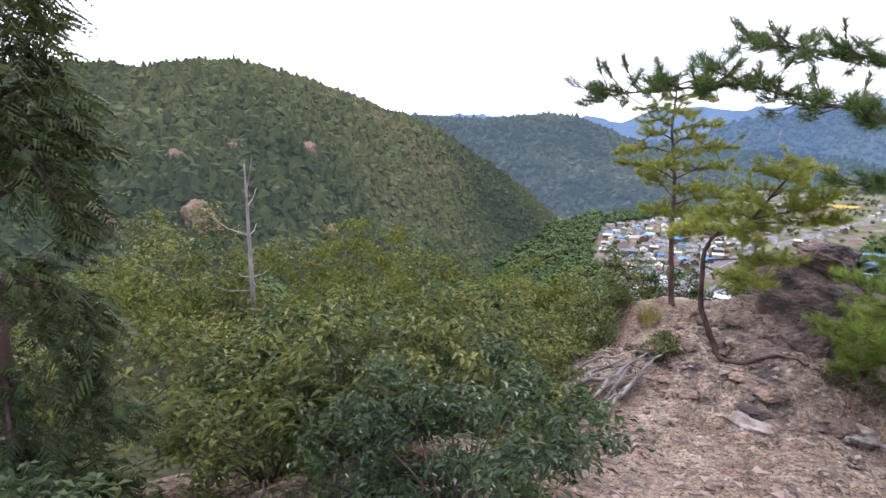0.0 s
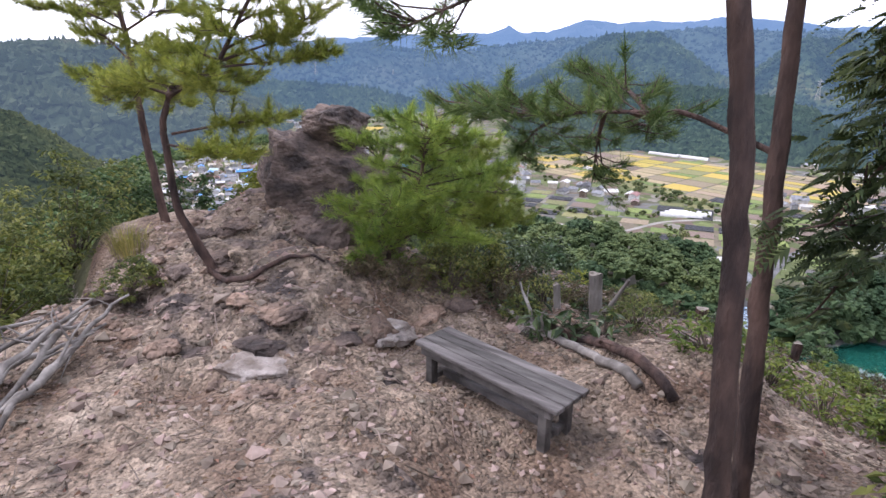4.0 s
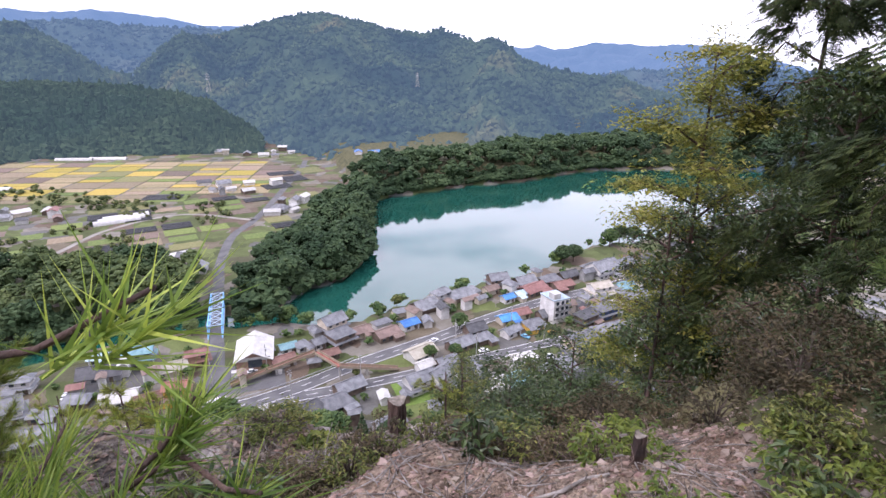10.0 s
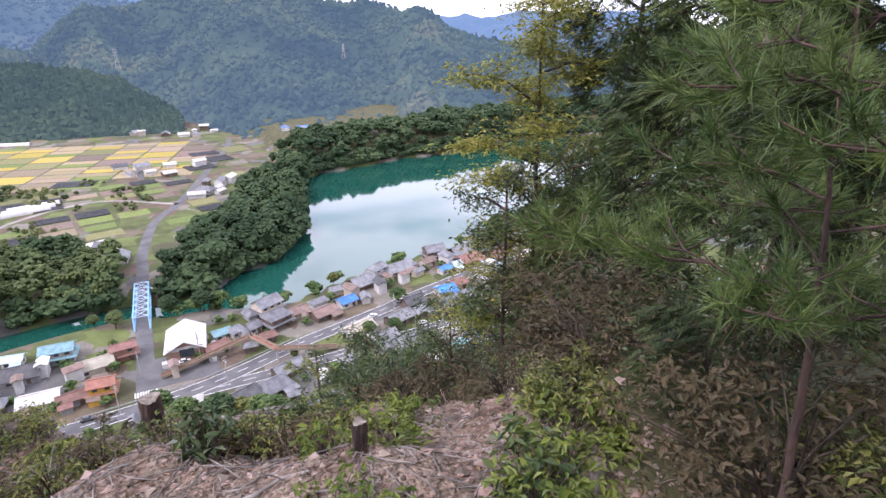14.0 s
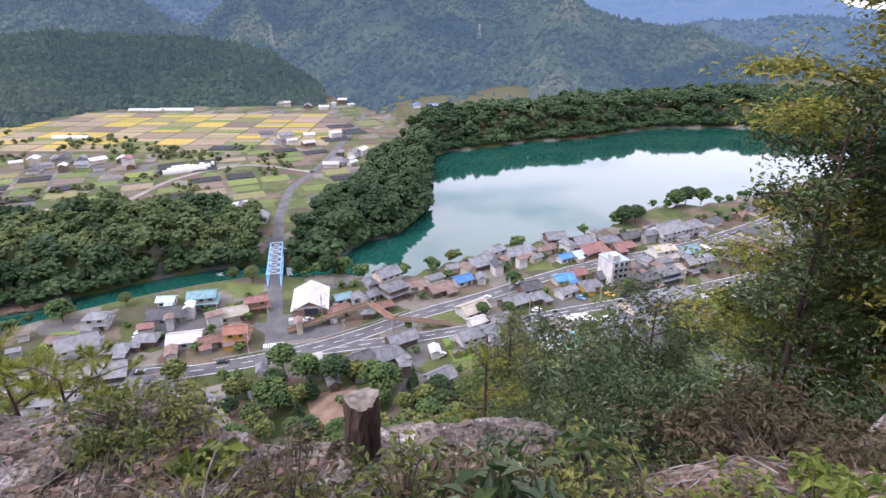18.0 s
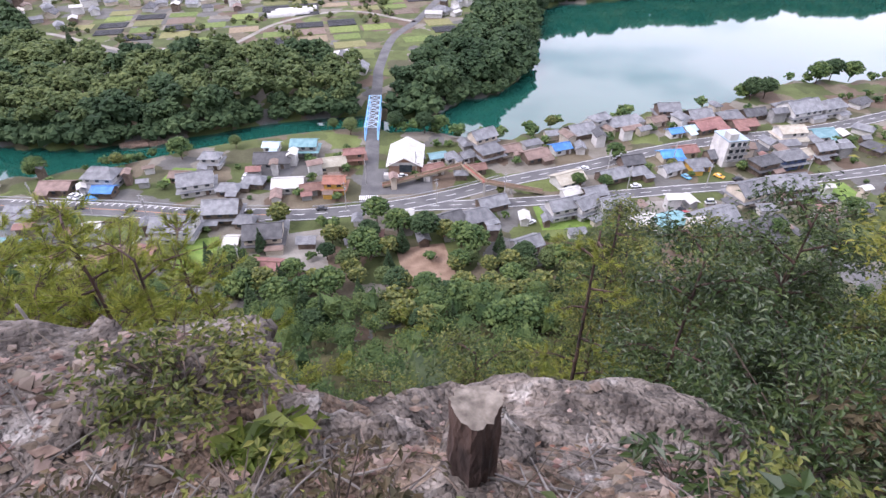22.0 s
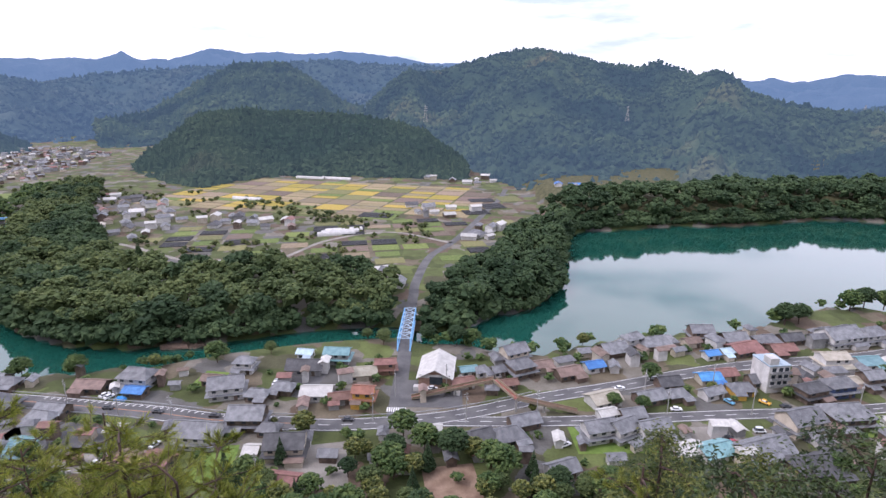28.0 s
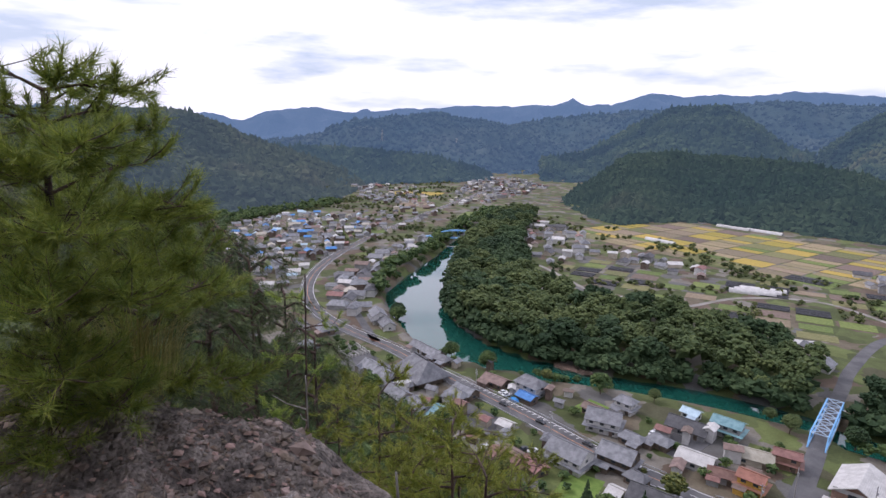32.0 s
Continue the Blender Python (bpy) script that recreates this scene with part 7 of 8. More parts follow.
# ---- stumps and dead wood ----
def stump(x, y, top, dia, h, seed, label, lean=(0, 0), bark=None, branch=None):
    th = thing("tree_stump", pose(x, y, top - h), label, "stump", "cut stumps")
    rng = np.random.default_rng(seed)
    k, m = 9, 30
    t = np.linspace(-0.25, 1, k)
    p = np.column_stack([lean[0] * t * h, lean[1] * t * h, t * h])
    r = dia / 2 * (1.0 + 0.9 * np.clip(0.22 - t, 0, 1) + 0.03 * rng.normal(size=k))
    v, q, tri = tube(p, r, m, 0.05, rng)
    body = v[: k * m]
    mid = np.repeat(p, m, 0)
    ang = np.arctan2(body[:, 1] - mid[:, 1], body[:, 0] - mid[:, 0])
    furrow = np.tile(rng.uniform(-0.13, 0.07, m), k) + rng.normal(0, 0.03, k * m)
    lobes = 1 + 0.07 * np.sin(ang * 3 + seed) + furrow * (dia > 0.09)
    v[: k * m, :2] = mid[:, :2] + (body - mid)[:, :2] * lobes[:, None]
    v[(k - 1) * m : k * m, 2] += 0.012 * np.sin(ang[-m:] * 2 + seed)
    mk("bark", v, np.vstack([q[:, [0, 1, 2]], q[:, [0, 2, 3]], tri[:m]]), bark or M_BARK, th)
    ring = v[(k - 1) * m : k * m] + [0, 0, 0.003]
    face = np.vstack([ring, ring * 0.6 + ring.mean(0) * 0.4 + [0, 0, 0.003], ring.mean(0) + [0, 0, 0.002]])
    fan = [(i, (i + 1) % m, m + i) for i in range(m)] + [((i + 1) % m, m + (i + 1) % m, m + i) for i in range(m)] + [(m + i, m + (i + 1) % m, 2 * m) for i in range(m)]
    mk("cut_face", face, np.array(fan), M_CUT, th, label="weathered sawn face")
    if branch:
        b = np.array([[0, 0, branch[0] * h], [branch[1] * 0.4, branch[2] * 0.4, h * (branch[0] + 0.05)], [branch[1], branch[2], h * branch[3]]])
        v, f = tubes([(b, [dia * 0.22, dia * 0.19, dia * 0.12])], 9, 0.1, seed)
        mk("side_branch", v, f, bark or M_DEAD, th)
    return th


stump(1.11, 2.42, 108.93, 0.195, 0.5, 1, "thick bark-covered sawn tree stump near the edge", (0.01, 0))
stump(0.80, -1.94, 110.83, 0.135, 0.52, 2, "bleached grey stump with a forked side branch", (-0.08, 0), M_DEAD, (0.25, 0.30, 0.02, 1.0))
stump(0.43, -2.05, 110.66, 0.075, 0.36, 3, "thin greyish sawn stump", (-0.1, 0), M_DEAD)
stump(2.56, 0.33, 109.62, 0.105, 0.36, 4, "short dark sawn stump in the litter", (0.05, 0))
stump(4.88, 1.98, gz(4.88, 1.98) + 0.2, 0.11, 0.36, 5, "short dark sawn stump by the bushes")
stump(3.97, -0.54, gz(3.97, -0.54) + 0.22, 0.12, 0.36, 6, "short greyish sawn stump by the bushes", (0.1, 0), M_DEAD)
stump(3.1, 1.2, gz(3.1, 1.2) + 0.2, 0.11, 0.34, 7, "short dark split stump", (0.1, 0))


def limb(name, pts, radii, seed, label, material=None, category="dead wood", twigs=0):
    rng = np.random.default_rng(seed)
    p = spline(np.array(pts)[:, :2], 0.12)
    z = np.interp(np.linspace(0, 1, len(p)), np.linspace(0, 1, len(pts)), [q[2] for q in pts])
    g = ground_z(p[:, 0], p[:, 1])
    q = np.column_stack([p + rng.normal(0, 0.012, p.shape), g + z + rng.normal(0, 0.008, len(p))])
    r = np.interp(np.linspace(0, 1, len(p)), np.linspace(0, 1, len(radii)), radii)
    lines = [(q, r)]
    for _ in range(twigs):
        i = rng.integers(1, len(q) - 1)
        d = rng.normal(size=3) * [1, 1, 0.5] + [0, 0, 0.5]
        d /= np.linalg.norm(d)
        l = rng.uniform(0.15, 0.5)
        lines.append((np.array([q[i], q[i] + d * l * 0.5 + rng.normal(0, 0.02, 3), q[i] + d * l]), [r[i] * 0.45, r[i] * 0.3, r[i] * 0.12]))
    v, f = tubes(lines, 8, 0.12, seed)
    return tagged(mk(name, v, f, material or M_DEAD, smooth=True), label, category)


limb("fallen_log", [(-0.15, -2.3, 0.06), (0.05, -2.42, 0.05), (0.4, -2.54, 0.05), (0.8, -2.72, 0.05), (1.15, -2.9, 0.04), (1.6, -3.15, 0.04)], [0.02, 0.03, 0.036, 0.042, 0.045, 0.046], 1,
     "long bleached grey fallen log", twigs=3)
limb("fallen_log", [(0.45, -2.45, 0.07), (0.85, -2.58, 0.05), (1.2, -2.72, 0.05), (1.45, -2.85, 0.05), (1.9, -3.1, 0.04)], [0.028, 0.04, 0.046, 0.048, 0.05], 2,
     "split brownish grey fallen log lying alongside", M_BARK, twigs=2)
limb("dead_branch", [(0.02, -2.15, 0.34), (0.2, -2.35, 0.2), (0.36, -2.5, 0.05)], [0.012, 0.018, 0.022], 9, "grey dead branch leaning on the logs", twigs=2)
limb("exposed_root", [(-2.65, -4.1, 0.02), (-2.13, -4.1, 0.03), (-2.0, -3.9, 0.04), (-1.9, -3.65, 0.02), (-1.6, -3.45, 0.0)], [0.035, 0.03, 0.028, 0.022, 0.01], 3,
     "dark exposed pine root across the rock", M_BARK, "root")
for k in range(9):
    q = np.random.default_rng(200 + k)
    a, b = np.array([-2.75, -5.3]) + q.normal(0, 0.22, 2), np.array([-2.35 , -6.9]) + q.normal(0, 0.35, 2)
    m = (a + b) / 2 + q.normal(0, 0.12, 2)
    limb("driftwood_root", [(*a, q.uniform(0.1, 0.4)), (*m, q.uniform(0.08, 0.3)), (*b, 0.02)], [0.012, q.uniform(0.02, 0.04), 0.012], 210 + k,
         "bleached tangled dead roots", category="dead wood", twigs=3)
for k, (x, y, l, a) in enumerate(((1.9, -0.55, 0.5, 20), (2.1, -0.65, 0.45, 100), (0.65, -0.1, 0.7, 30), (2.7, -0.7, 0.6, 160), (1.25, 0.2, 0.5, 10), (1.8, 0.2, 0.7, 170),
                                  (2.4, -0.2, 0.6, 150), (0.7, -0.6, 0.5, 80), (1.3, -0.9, 0.4, 60), (0.3, 2.1, 0.5, 40), (0.2, 1.5, 0.6, 120), (0.5, 1.9, 0.4, 80), (-0.4, 2.2, 0.4, 20))):
    d = np.array([math.cos(radians(a)), math.sin(radians(a))]) * l / 2
    limb("dead_branch", [(x - d[0], y - d[1], 0.02), (x, y, 0.05), (x + d[0], y + d[1], 0.03)], [0.012, 0.016, 0.006], 300 + k, "pale dead branch on the ground", twigs=2)


# ---- pines and trees of the outlook ----
def pine(name, trunk, radius, limbs, reach, label, seed, tuft=0.10, count=55, per=7, needle=None, low=0.3, droop=0.15, extra=(), wide=0.0034, bark=None):
    """A pine: a tapered trunk with limbs and twigs, and tufts of long needles."""
    rng = np.random.default_rng(seed)
    base = np.array(trunk[0], float)
    th = thing(name, Matrix.Translation(base), label, "pine tree")
    t = curve3(np.array(trunk) - base)
    t[1:-1] += rng.normal(0, 0.004, (len(t) - 2, 3))
    rr = np.linspace(1, 0.22, len(t)) * radius
    lines, tips, ways = [(np.vstack([t[0] - [0, 0, 0.3], t]), np.concatenate([[radius * 1.15], rr]))], [], []
    branches = []
    for k in range(limbs):
        u = low + (1 - low) * (k + rng.uniform(0, 0.8)) / limbs
        i = min(len(t) - 1, int(u * len(t)))
        a = k * 2.4 + rng.uniform(-0.5, 0.5)
        l = reach * (1.15 - 0.75 * u) * rng.uniform(0.6, 1.2)
        d = np.array([math.cos(a), math.sin(a), rng.uniform(0.0, 0.5)])
        end = t[i] + d * l - [0, 0, droop * l]
        branches.append(np.array([t[i], t[i] + d * l * 0.5 + [0, 0, 0.05 * l], end]))
    for e in extra:
        branches.append(np.array(e, float) - base)
    for b in branches:
        c = curve3(b, 0.10)
        lines.append((c, np.linspace(max(0.007, radius * 0.28), 0.004, len(c))))
        n = max(4, int(len(c) * per / 5.0))
        for _ in range(n):
            i = rng.integers(int(len(c) * 0.4), len(c))
            d = rng.normal(size=3) * [1, 1, 0.3] + (c[-1] - c[0]) / np.linalg.norm(c[-1] - c[0]) * 0.7 + [0, 0, 0.15]
            d /= np.linalg.norm(d)
            l = rng.uniform(0.10, 0.38) * min(1.0, reach)
            lines.append((np.array([c[i], c[i] + d * l * 0.6 - [0, 0, 0.02 * l], c[i] + d * l + [0, 0, 0.12 * l]]), [0.005, 0.004, 0.003]))
            for q in (0.82, 1.0):
                tips.append(c[i] + d * l * q)
                ways.append(d + [0, 0, 0.55])
        tips.append(c[-1])
        ways.append(c[-1] - c[-2] + [0, 0, 0.01])
    v, f = tubes(lines, 6, 0.08, seed)
    mk("trunk", v, f, bark or M_BARK, th, smooth=True)
    w = np.array(ways)
    w /= np.linalg.norm(w, axis=1)[:, None]
    v, f = needles(np.array(tips), w, count, tuft, seed, wide * 0.75)
    mk("crown", v, f, needle or M_NEEDLE, th)
    return th


def rel(base, yaw, steps):
    """Points beside base: metres to the right of a bearing and up."""
    r = np.array([math.cos(radians(yaw)), -math.sin(radians(yaw))])
    return [(base[0] + r[0] * a, base[1] + r[1] * a, base[2] + h) for a, h in steps]


P1, P2 = (-5.0, -3.27, 110.75), (-2.65, -4.07, 110.78)
pine("pine_tree", rel(P1, -40, [(0, 0), (-0.1, 1.2), (-0.12, 2.4), (-0.25, 3.4), (-0.2, 4.35)]), 0.065, 26, 1.2, "slender young red pine on the rock", 41, 0.115, needle=M_NEEDLEY, low=0.38, count=56, per=17)
top2 = rel(P2, -38.6, [(0, 0), (-0.28, 0.64), (-0.31, 1.5), (-0.2, 1.8), (0.28, 2.05), (0.55, 2.5), (0.85, 2.95)])
pine("pine_tree", top2, 0.055, 18, 0.75, "crooked leaning young pine with a flat crown", 43, 0.115, needle=M_NEEDLEY, low=0.5, count=56, per=20,
     extra=[rel(P2, -38.6, [(0.28, 2.05), (0.8, 2.1), (1.35, 2.2)]), rel(P2, -38.6, [(-0.2, 1.8), (-0.5, 1.9), (-0.75, 1.75)]), rel(P2, -38.6, [(0.3, 2.1), (0.9, 2.3), (1.25, 2.55)]), [(-2.87, -4.25, 112.1), (-2.3, -4.3, 112.1), (-1.8, -4.2, 112.1)], [(-2.85, -4.2, 112.2), (-2.4, -3.9, 112.3), (-1.9, -3.75, 112.37)]])
pine("dense_pine", [(-1.72, -2.32, 110.55), (-1.5, -2.28, 111.05), (-1.28, -2.2, 111.65), (-1.2, -2.2, 112.2)], 0.05, 36, 0.82, "bushy bright green young pine beside the rock", 45, 0.13, 46, 12, low=0.14, droop=0.0,
     extra=[[(-1.4, -2.25, 111.4), (-0.8, -2.3, 111.55), (-0.2, -2.2, 111.6)], [(-1.5, -2.3, 111.0), (-1.0, -2.4, 111.05), (-0.45, -2.4, 111.1)], [(-1.35, -2.2, 111.5), (-0.8, -2.0, 111.65), (-0.3, -1.9, 111.85)],
            [(-1.6, -2.3, 110.85), (-1.4, -2.8, 110.9), (-1.25, -3.1, 110.95)], [(-1.3, -2.2, 111.6), (-1.7, -2.4, 111.8), (-2.1, -2.4, 112.05)], [(-1.25, -2.2, 111.8), (-1.0, -2.5, 112.05), (-0.8, -2.6, 112.2)],
            [(-1.5, -2.25, 111.1), (-1.9, -2.5, 111.2), (-2.2, -2.6, 111.3)], [(-1.25, -2.2, 111.9), (-0.9, -2.1, 112.1), (-0.55, -2.1, 112.15)], [(-1.25, -2.2, 111.9), (-1.6, -2.1, 112.15), (-1.85, -2.1, 112.3)], [(-1.4, -2.25, 111.3), (-1.2, -2.8, 111.4), (-1.0, -3.1, 111.5)]])
pine("dense_pine", [(-3.6, 2.2, 108.55), (-3.6, 2.2, 109.5), (-3.62, 2.25, 110.5), (-3.65, 2.3, 111.25)], 0.06, 46, 1.3, "bushy yellow-green pine above the drop", 47, 0.15, 52, 13, M_NEEDLEG, 0.04, 0.05,
     extra=[[(-3.6, 2.2, 110.6), (-3.0, 2.2, 110.8), (-2.5, 2.2, 110.9)], [(-3.6, 2.2, 110.2), (-2.9, 2.1, 110.3), (-2.4, 2.1, 110.35)], [(-3.6, 2.2, 109.8), (-2.9, 2.2, 109.9), (-2.3, 2.3, 109.9)],
            [(-3.6, 2.2, 109.4), (-2.9, 2.0, 109.5), (-2.35, 1.9, 109.5)], [(-3.6, 2.2, 109.6), (-3.2, 1.6, 109.8), (-2.9, 1.2, 109.9)]])
pine("pine_sapling", [(4.05, -1.7, 110.2), (4.0, -1.65, 111.2), (3.95, -1.6, 111.8), (3.9, -1.6, 112.35)], 0.022, 14, 1.15, "pine sapling with long dark needles", 49, 0.15, 50, 12, M_NEEDLED, low=0.3)
pine("tall_pine", [(2.48, -4.85, 110.5), (2.37, -4.87, 111.9), (2.31, -4.88, 112.59), (2.22, -4.91, 113.15), (2.1, -4.94, 113.8), (1.9, -5.0, 116.5)], 0.066, 26, 1.5, "tall pine with reddish-brown trunk beside the bench", 51, 0.115, 52, 17, M_NEEDLED, low=0.55,
     extra=[[(2.24, -4.9, 112.9), (2.25, -4.88, 113.8), (2.35, -4.85, 116.2)], [(2.2, -4.85, 114.0), (1.4, -6.2, 114.25), (0.9, -7.0, 114.5), (0.35, -7.7, 114.45)], [(2.2, -4.85, 113.5), (1.7, -5.4, 113.75), (1.2, -5.95, 113.75)],
            [(2.2, -4.85, 113.2), (1.6, -5.0, 113.3), (1.1, -5.3, 113.05)], [(2.2, -4.85, 114.2), (1.2, -5.6, 114.6), (0.2, -6.2, 114.9)]])
pine("tall_pine", [(2.49, -3.99, 110.3), (2.38, -4.01, 112.05), (2.31, -4.03, 113.21), (2.32, -4.02, 113.9), (2.4, -4.0, 116.5)], 0.066, 24, 1.5, "tall pine with reddish-brown trunk beside the bench", 53, 0.115, 50, 15, M_NEEDLED, low=0.6,
     extra=[[(2.38, -4.01, 112.45), (1.9, -4.05, 112.65), (1.45, -4.0, 112.62), (0.95, -4.0, 112.58), (0.55, -4.0, 112.62)], [(1.45, -4.0, 112.62), (1.35, -3.8, 112.45), (1.3, -3.7, 112.2)],
            [(1.2, -4.0, 112.6), (0.9, -3.8, 112.45), (0.75, -3.7, 112.28)], [(1.6, -4.0, 112.63), (1.6, -3.6, 112.55), (1.5, -3.3, 112.4)], [(1.0, -4.0, 112.58), (0.75, -3.75, 112.62), (0.4, -3.6, 112.6)],
            [(1.7, -4.02, 112.64), (1.45, -3.7, 112.75), (1.2, -3.45, 112.8)]])
pine("slope_pine", [(4.0, 9.4, gz(4.0, 9.4)), (4.1, 9.2, gz(4, 9.4) + 3.5), (4.0, 9.0, 105.0)], 0.09, 16, 1.7, "sparse pine on the slope below the edge", 55, 0.13, 36, 9, M_NEEDLEY, 0.35, wide=0.0045)
pine("slope_pine", [(-1.8, 5.6, gz(-1.8, 5.6)), (-1.8, 5.4, 106.0), (-1.75, 5.4, 107.4)], 0.05, 18, 1.3, "yellowish pine just below the edge", 57, 0.13, 40, 9, M_NEEDLEY, 0.25, wide=0.0042)
pine("slope_pine", [(-3.6, 7.4, gz(-3.6, 7.4)), (-3.6, 7.2, 105.0), (-3.6, 7.2, 107.0)], 0.05, 18, 1.1, "yellowish pine just below the edge", 59, 0.13, 40, 9, M_NEEDLEY, 0.25, wide=0.0042)
pine("slope_pine", [(-6.5, 6.5, gz(-6.5, 6.5)), (-6.5, 6.4, 106.0), (-6.4, 6.4, 108.6)], 0.06, 18, 1.5, "dark pine on the cliff side", 61, 0.13, 40, 9, None, 0.2, wide=0.0045)


def shrub(name, at, radius, height, count, size, material, label, seed, stems=9, category="shrub", slim=0.42, hollow=0.35, stem_mat=None, squash=1.0):
    """A leafy shrub: stems from one foot, and leaves gathered on many small twigs."""
    rng = np.random.default_rng(seed)
    th = thing(name, Matrix.Translation(at), label, category)
    lines = []
    m = max(14, stems * 5)
    d = rng.normal(size=(m, 3))
    d /= np.linalg.norm(d, axis=1)[:, None]
    cents = d * rng.uniform(0.35, 1.0, (m, 1)) ** 0.6 * [radius, radius * squash, height * 0.55] + [0, 0, height * 0.52]
    cents *= 1 + 0.25 * fbm(d[:, 0] + seed, d[:, 1], 1.5, 2, seed % 50)[:, None]
    cents[:, 2] = np.maximum(cents[:, 2], 0.05)
    for k in range(m):
        if k % 3 and k > stems:
            continue
        e = cents[k]
        c = curve3([(0, 0, -0.1), e * [0.35, 0.35, 0.55] + rng.normal(0, 0.04, 3) * radius, e], 0.12)
        lines.append((c, np.linspace(0.010, 0.003, len(c)) * (0.6 + 0.5 * height)))
    v, f = tubes(lines, 4, 0.05, seed)
    mk("woody_base", v, f, stem_mat or M_STEM, th)
    pick = cents[rng.integers(0, m, count)] + rng.normal(0, 0.085 * radius, (count, 3)) * [1, 1, 0.6]
    pick[:, 2] = np.maximum(pick[:, 2], 0.02)
    v, f = leaves(pick, size * rng.uniform(0.7, 1.4, count), seed, slim=slim)
    mk("crown", v, f, material, th)
    return th


def sh(x, y, r, h, n, s, m, label, seed, name="shrub", **kw):
    return shrub(name, (x, y, gz(x, y)), r, h, n, s, m, label, seed, **kw)


sh(1.55, -9.25, 0.85, 1.25, 9000, 0.058, M_LEAF, "dark glossy evergreen shrub beside the path", 401, stems=16)
sh(2.4, -11.3, 0.7, 1.10, 4600, 0.058, M_LEAF, "broad-leaved dark evergreen shrub by the path", 403, stems=12)
sh(-0.9, -8.9, 1.4, 1.90, 7820, 0.095, M_OLIVE, "light green deciduous shrub beside the spur", 405, stems=20)
sh(-3.2, -7.9, 1.5, 1.90, 7140, 0.090, M_OLIVE, "light green deciduous shrub beside the spur", 407, stems=20)
sh(-5.0, -5.6, 1.2, 1.60, 6120, 0.078, M_OLIVE, "olive-green shrub at the edge of the spur", 409, stems=16)
sh(-2.9, -10.8, 1.5, 1.60, 6800, 0.101, M_OLIVE, "light green deciduous shrub beside the spur", 411, stems=18)
sh(-3.15, -4.75, 0.3, 0.42, 1190, 0.050, M_OLIVE, "small olive shrub beside the dead roots", 413)
sh(-7.2, -5.5, 1.6, 2.20, 7140, 0.101, M_YELL, "yellow-green shrub below the spur", 415, stems=18)
sh(-7.4, -9.2, 1.9, 2.60, 8840, 0.112, M_YELL, "yellow-green tree below the spur", 417, stems=20)
sh(-6.8, -12.6, 1.9, 2.20, 7820, 0.112, M_OLIVE, "light green tree below the spur", 419, stems=20)
sh(-0.75, -2.0, 0.5, 0.6, 2600, 0.056, M_OLIVE, "tangled scrub under the young pine", 421, stems=22)
sh(-0.2, -1.3, 0.5, 0.26, 1500, 0.067, M_OLIVE, "tangled scrub beside the clearing", 423, stems=22)
sh(-1.0, -0.6, 0.8, 1.00, 4080, 0.078, M_LEAF, "leafy evergreen shrub under the pine", 425, stems=18)
sh(0.75, -1.75, 0.25, 0.16, 90, 0.10, M_LEAF, "low broad-leaved plant by the stumps", 427, stems=8)
sh(0.45, -2.6, 0.2, 0.2, 50, 0.12, M_LEAF, "low broad-leaved plant by the log", 428, stems=6)
sh(4.1, -0.1, 0.6, 0.34, 650, 0.08, M_FRESH, "fresh yellow-green leafy shrub in the clearing", 433, stems=14)
sh(3.1, 1.3, 0.45, 0.28, 600, 0.07, M_FRESH, "fresh yellow-green leafy shrub in the clearing", 435, stems=12)
sh(2.1, 2.55, 0.25, 0.18, 150, 0.07, M_LEAF, "upright leafy plant on the rock lip", 439, stems=7)
sh(0.22, 2.62, 0.16, 0.12, 68, 0.168, M_FRESH, "small plant with long bright green leaves", 441, stems=5)
sh(-0.15, 2.85, 0.42, 0.21, 1870, 0.039, M_OLIVE, "low dry scrub on the rock shelf", 443, stems=20)
sh(4.6, -1.4, 0.9, 1.20, 4420, 0.06, M_TANGLE, "tangled brownish undergrowth below the trees", 455, stems=26)
sh(5.0, 0.9, 0.9, 0.70, 3400, 0.06, M_TANGLE, "tangled brownish undergrowth below the trees", 457, stems=26)
sh(3.9, 2.4, 0.8, 0.56, 3400, 0.065, M_TANGLE, "tangled brownish undergrowth at the edge", 459, stems=22)
sh(5.6, -3.0, 1.1, 1.60, 5100, 0.078, M_LEAF, "dark undergrowth below the trees", 461, stems=26)
sh(3.0, -5.4, 0.45, 0.70, 1190, 0.078, M_FRESH, "fresh green shrub beside the pines", 463, stems=12)
sh(3.6, -4.6, 0.6, 0.90, 2040, 0.090, M_OLIVE, "green shrub beside the pines", 465, stems=14)


crng = np.random.default_rng(91)
for k, (x, y, r, h) in enumerate(((-0.4, -10.6, 1.1, 1.5), (-1.9, -9.9, 1.3, 1.7), (-4.4, -9.2, 1.5, 2.0), (-2.4, -7.2, 0.8, 1.1), (-4.2, -6.6, 1.0, 1.3), (-5.9, -7.4, 1.5, 1.9), (-4.8, -11.6, 1.6, 2.0),
                                  (-0.3, -12.6, 1.4, 1.6), (-6.3, -4.0, 1.0, 1.4), (-6.6, -2.4, 1.0, 1.3), (-5.8, -0.4, 1.0, 1.3), (0.3, -9.9, 0.8, 1.1), (-8.8, -7.0, 1.8, 2.6), (-9.0, -11.0, 2.0, 2.8), (-3.0, -13.5, 1.8, 2.2))):
    shrub("shrub", (x, y, gz(x, y) - 0.05), r, h, 3600, 0.085, (M_OLIVE, M_TREE, M_YELL, M_OLIVE)[k % 4], ("olive-green deciduous shrub beside the spur", "dark green shrub beside the spur", "yellow-green shrub beside the spur", "olive-green deciduous shrub beside the spur")[k % 4], 600 + k, stems=18)
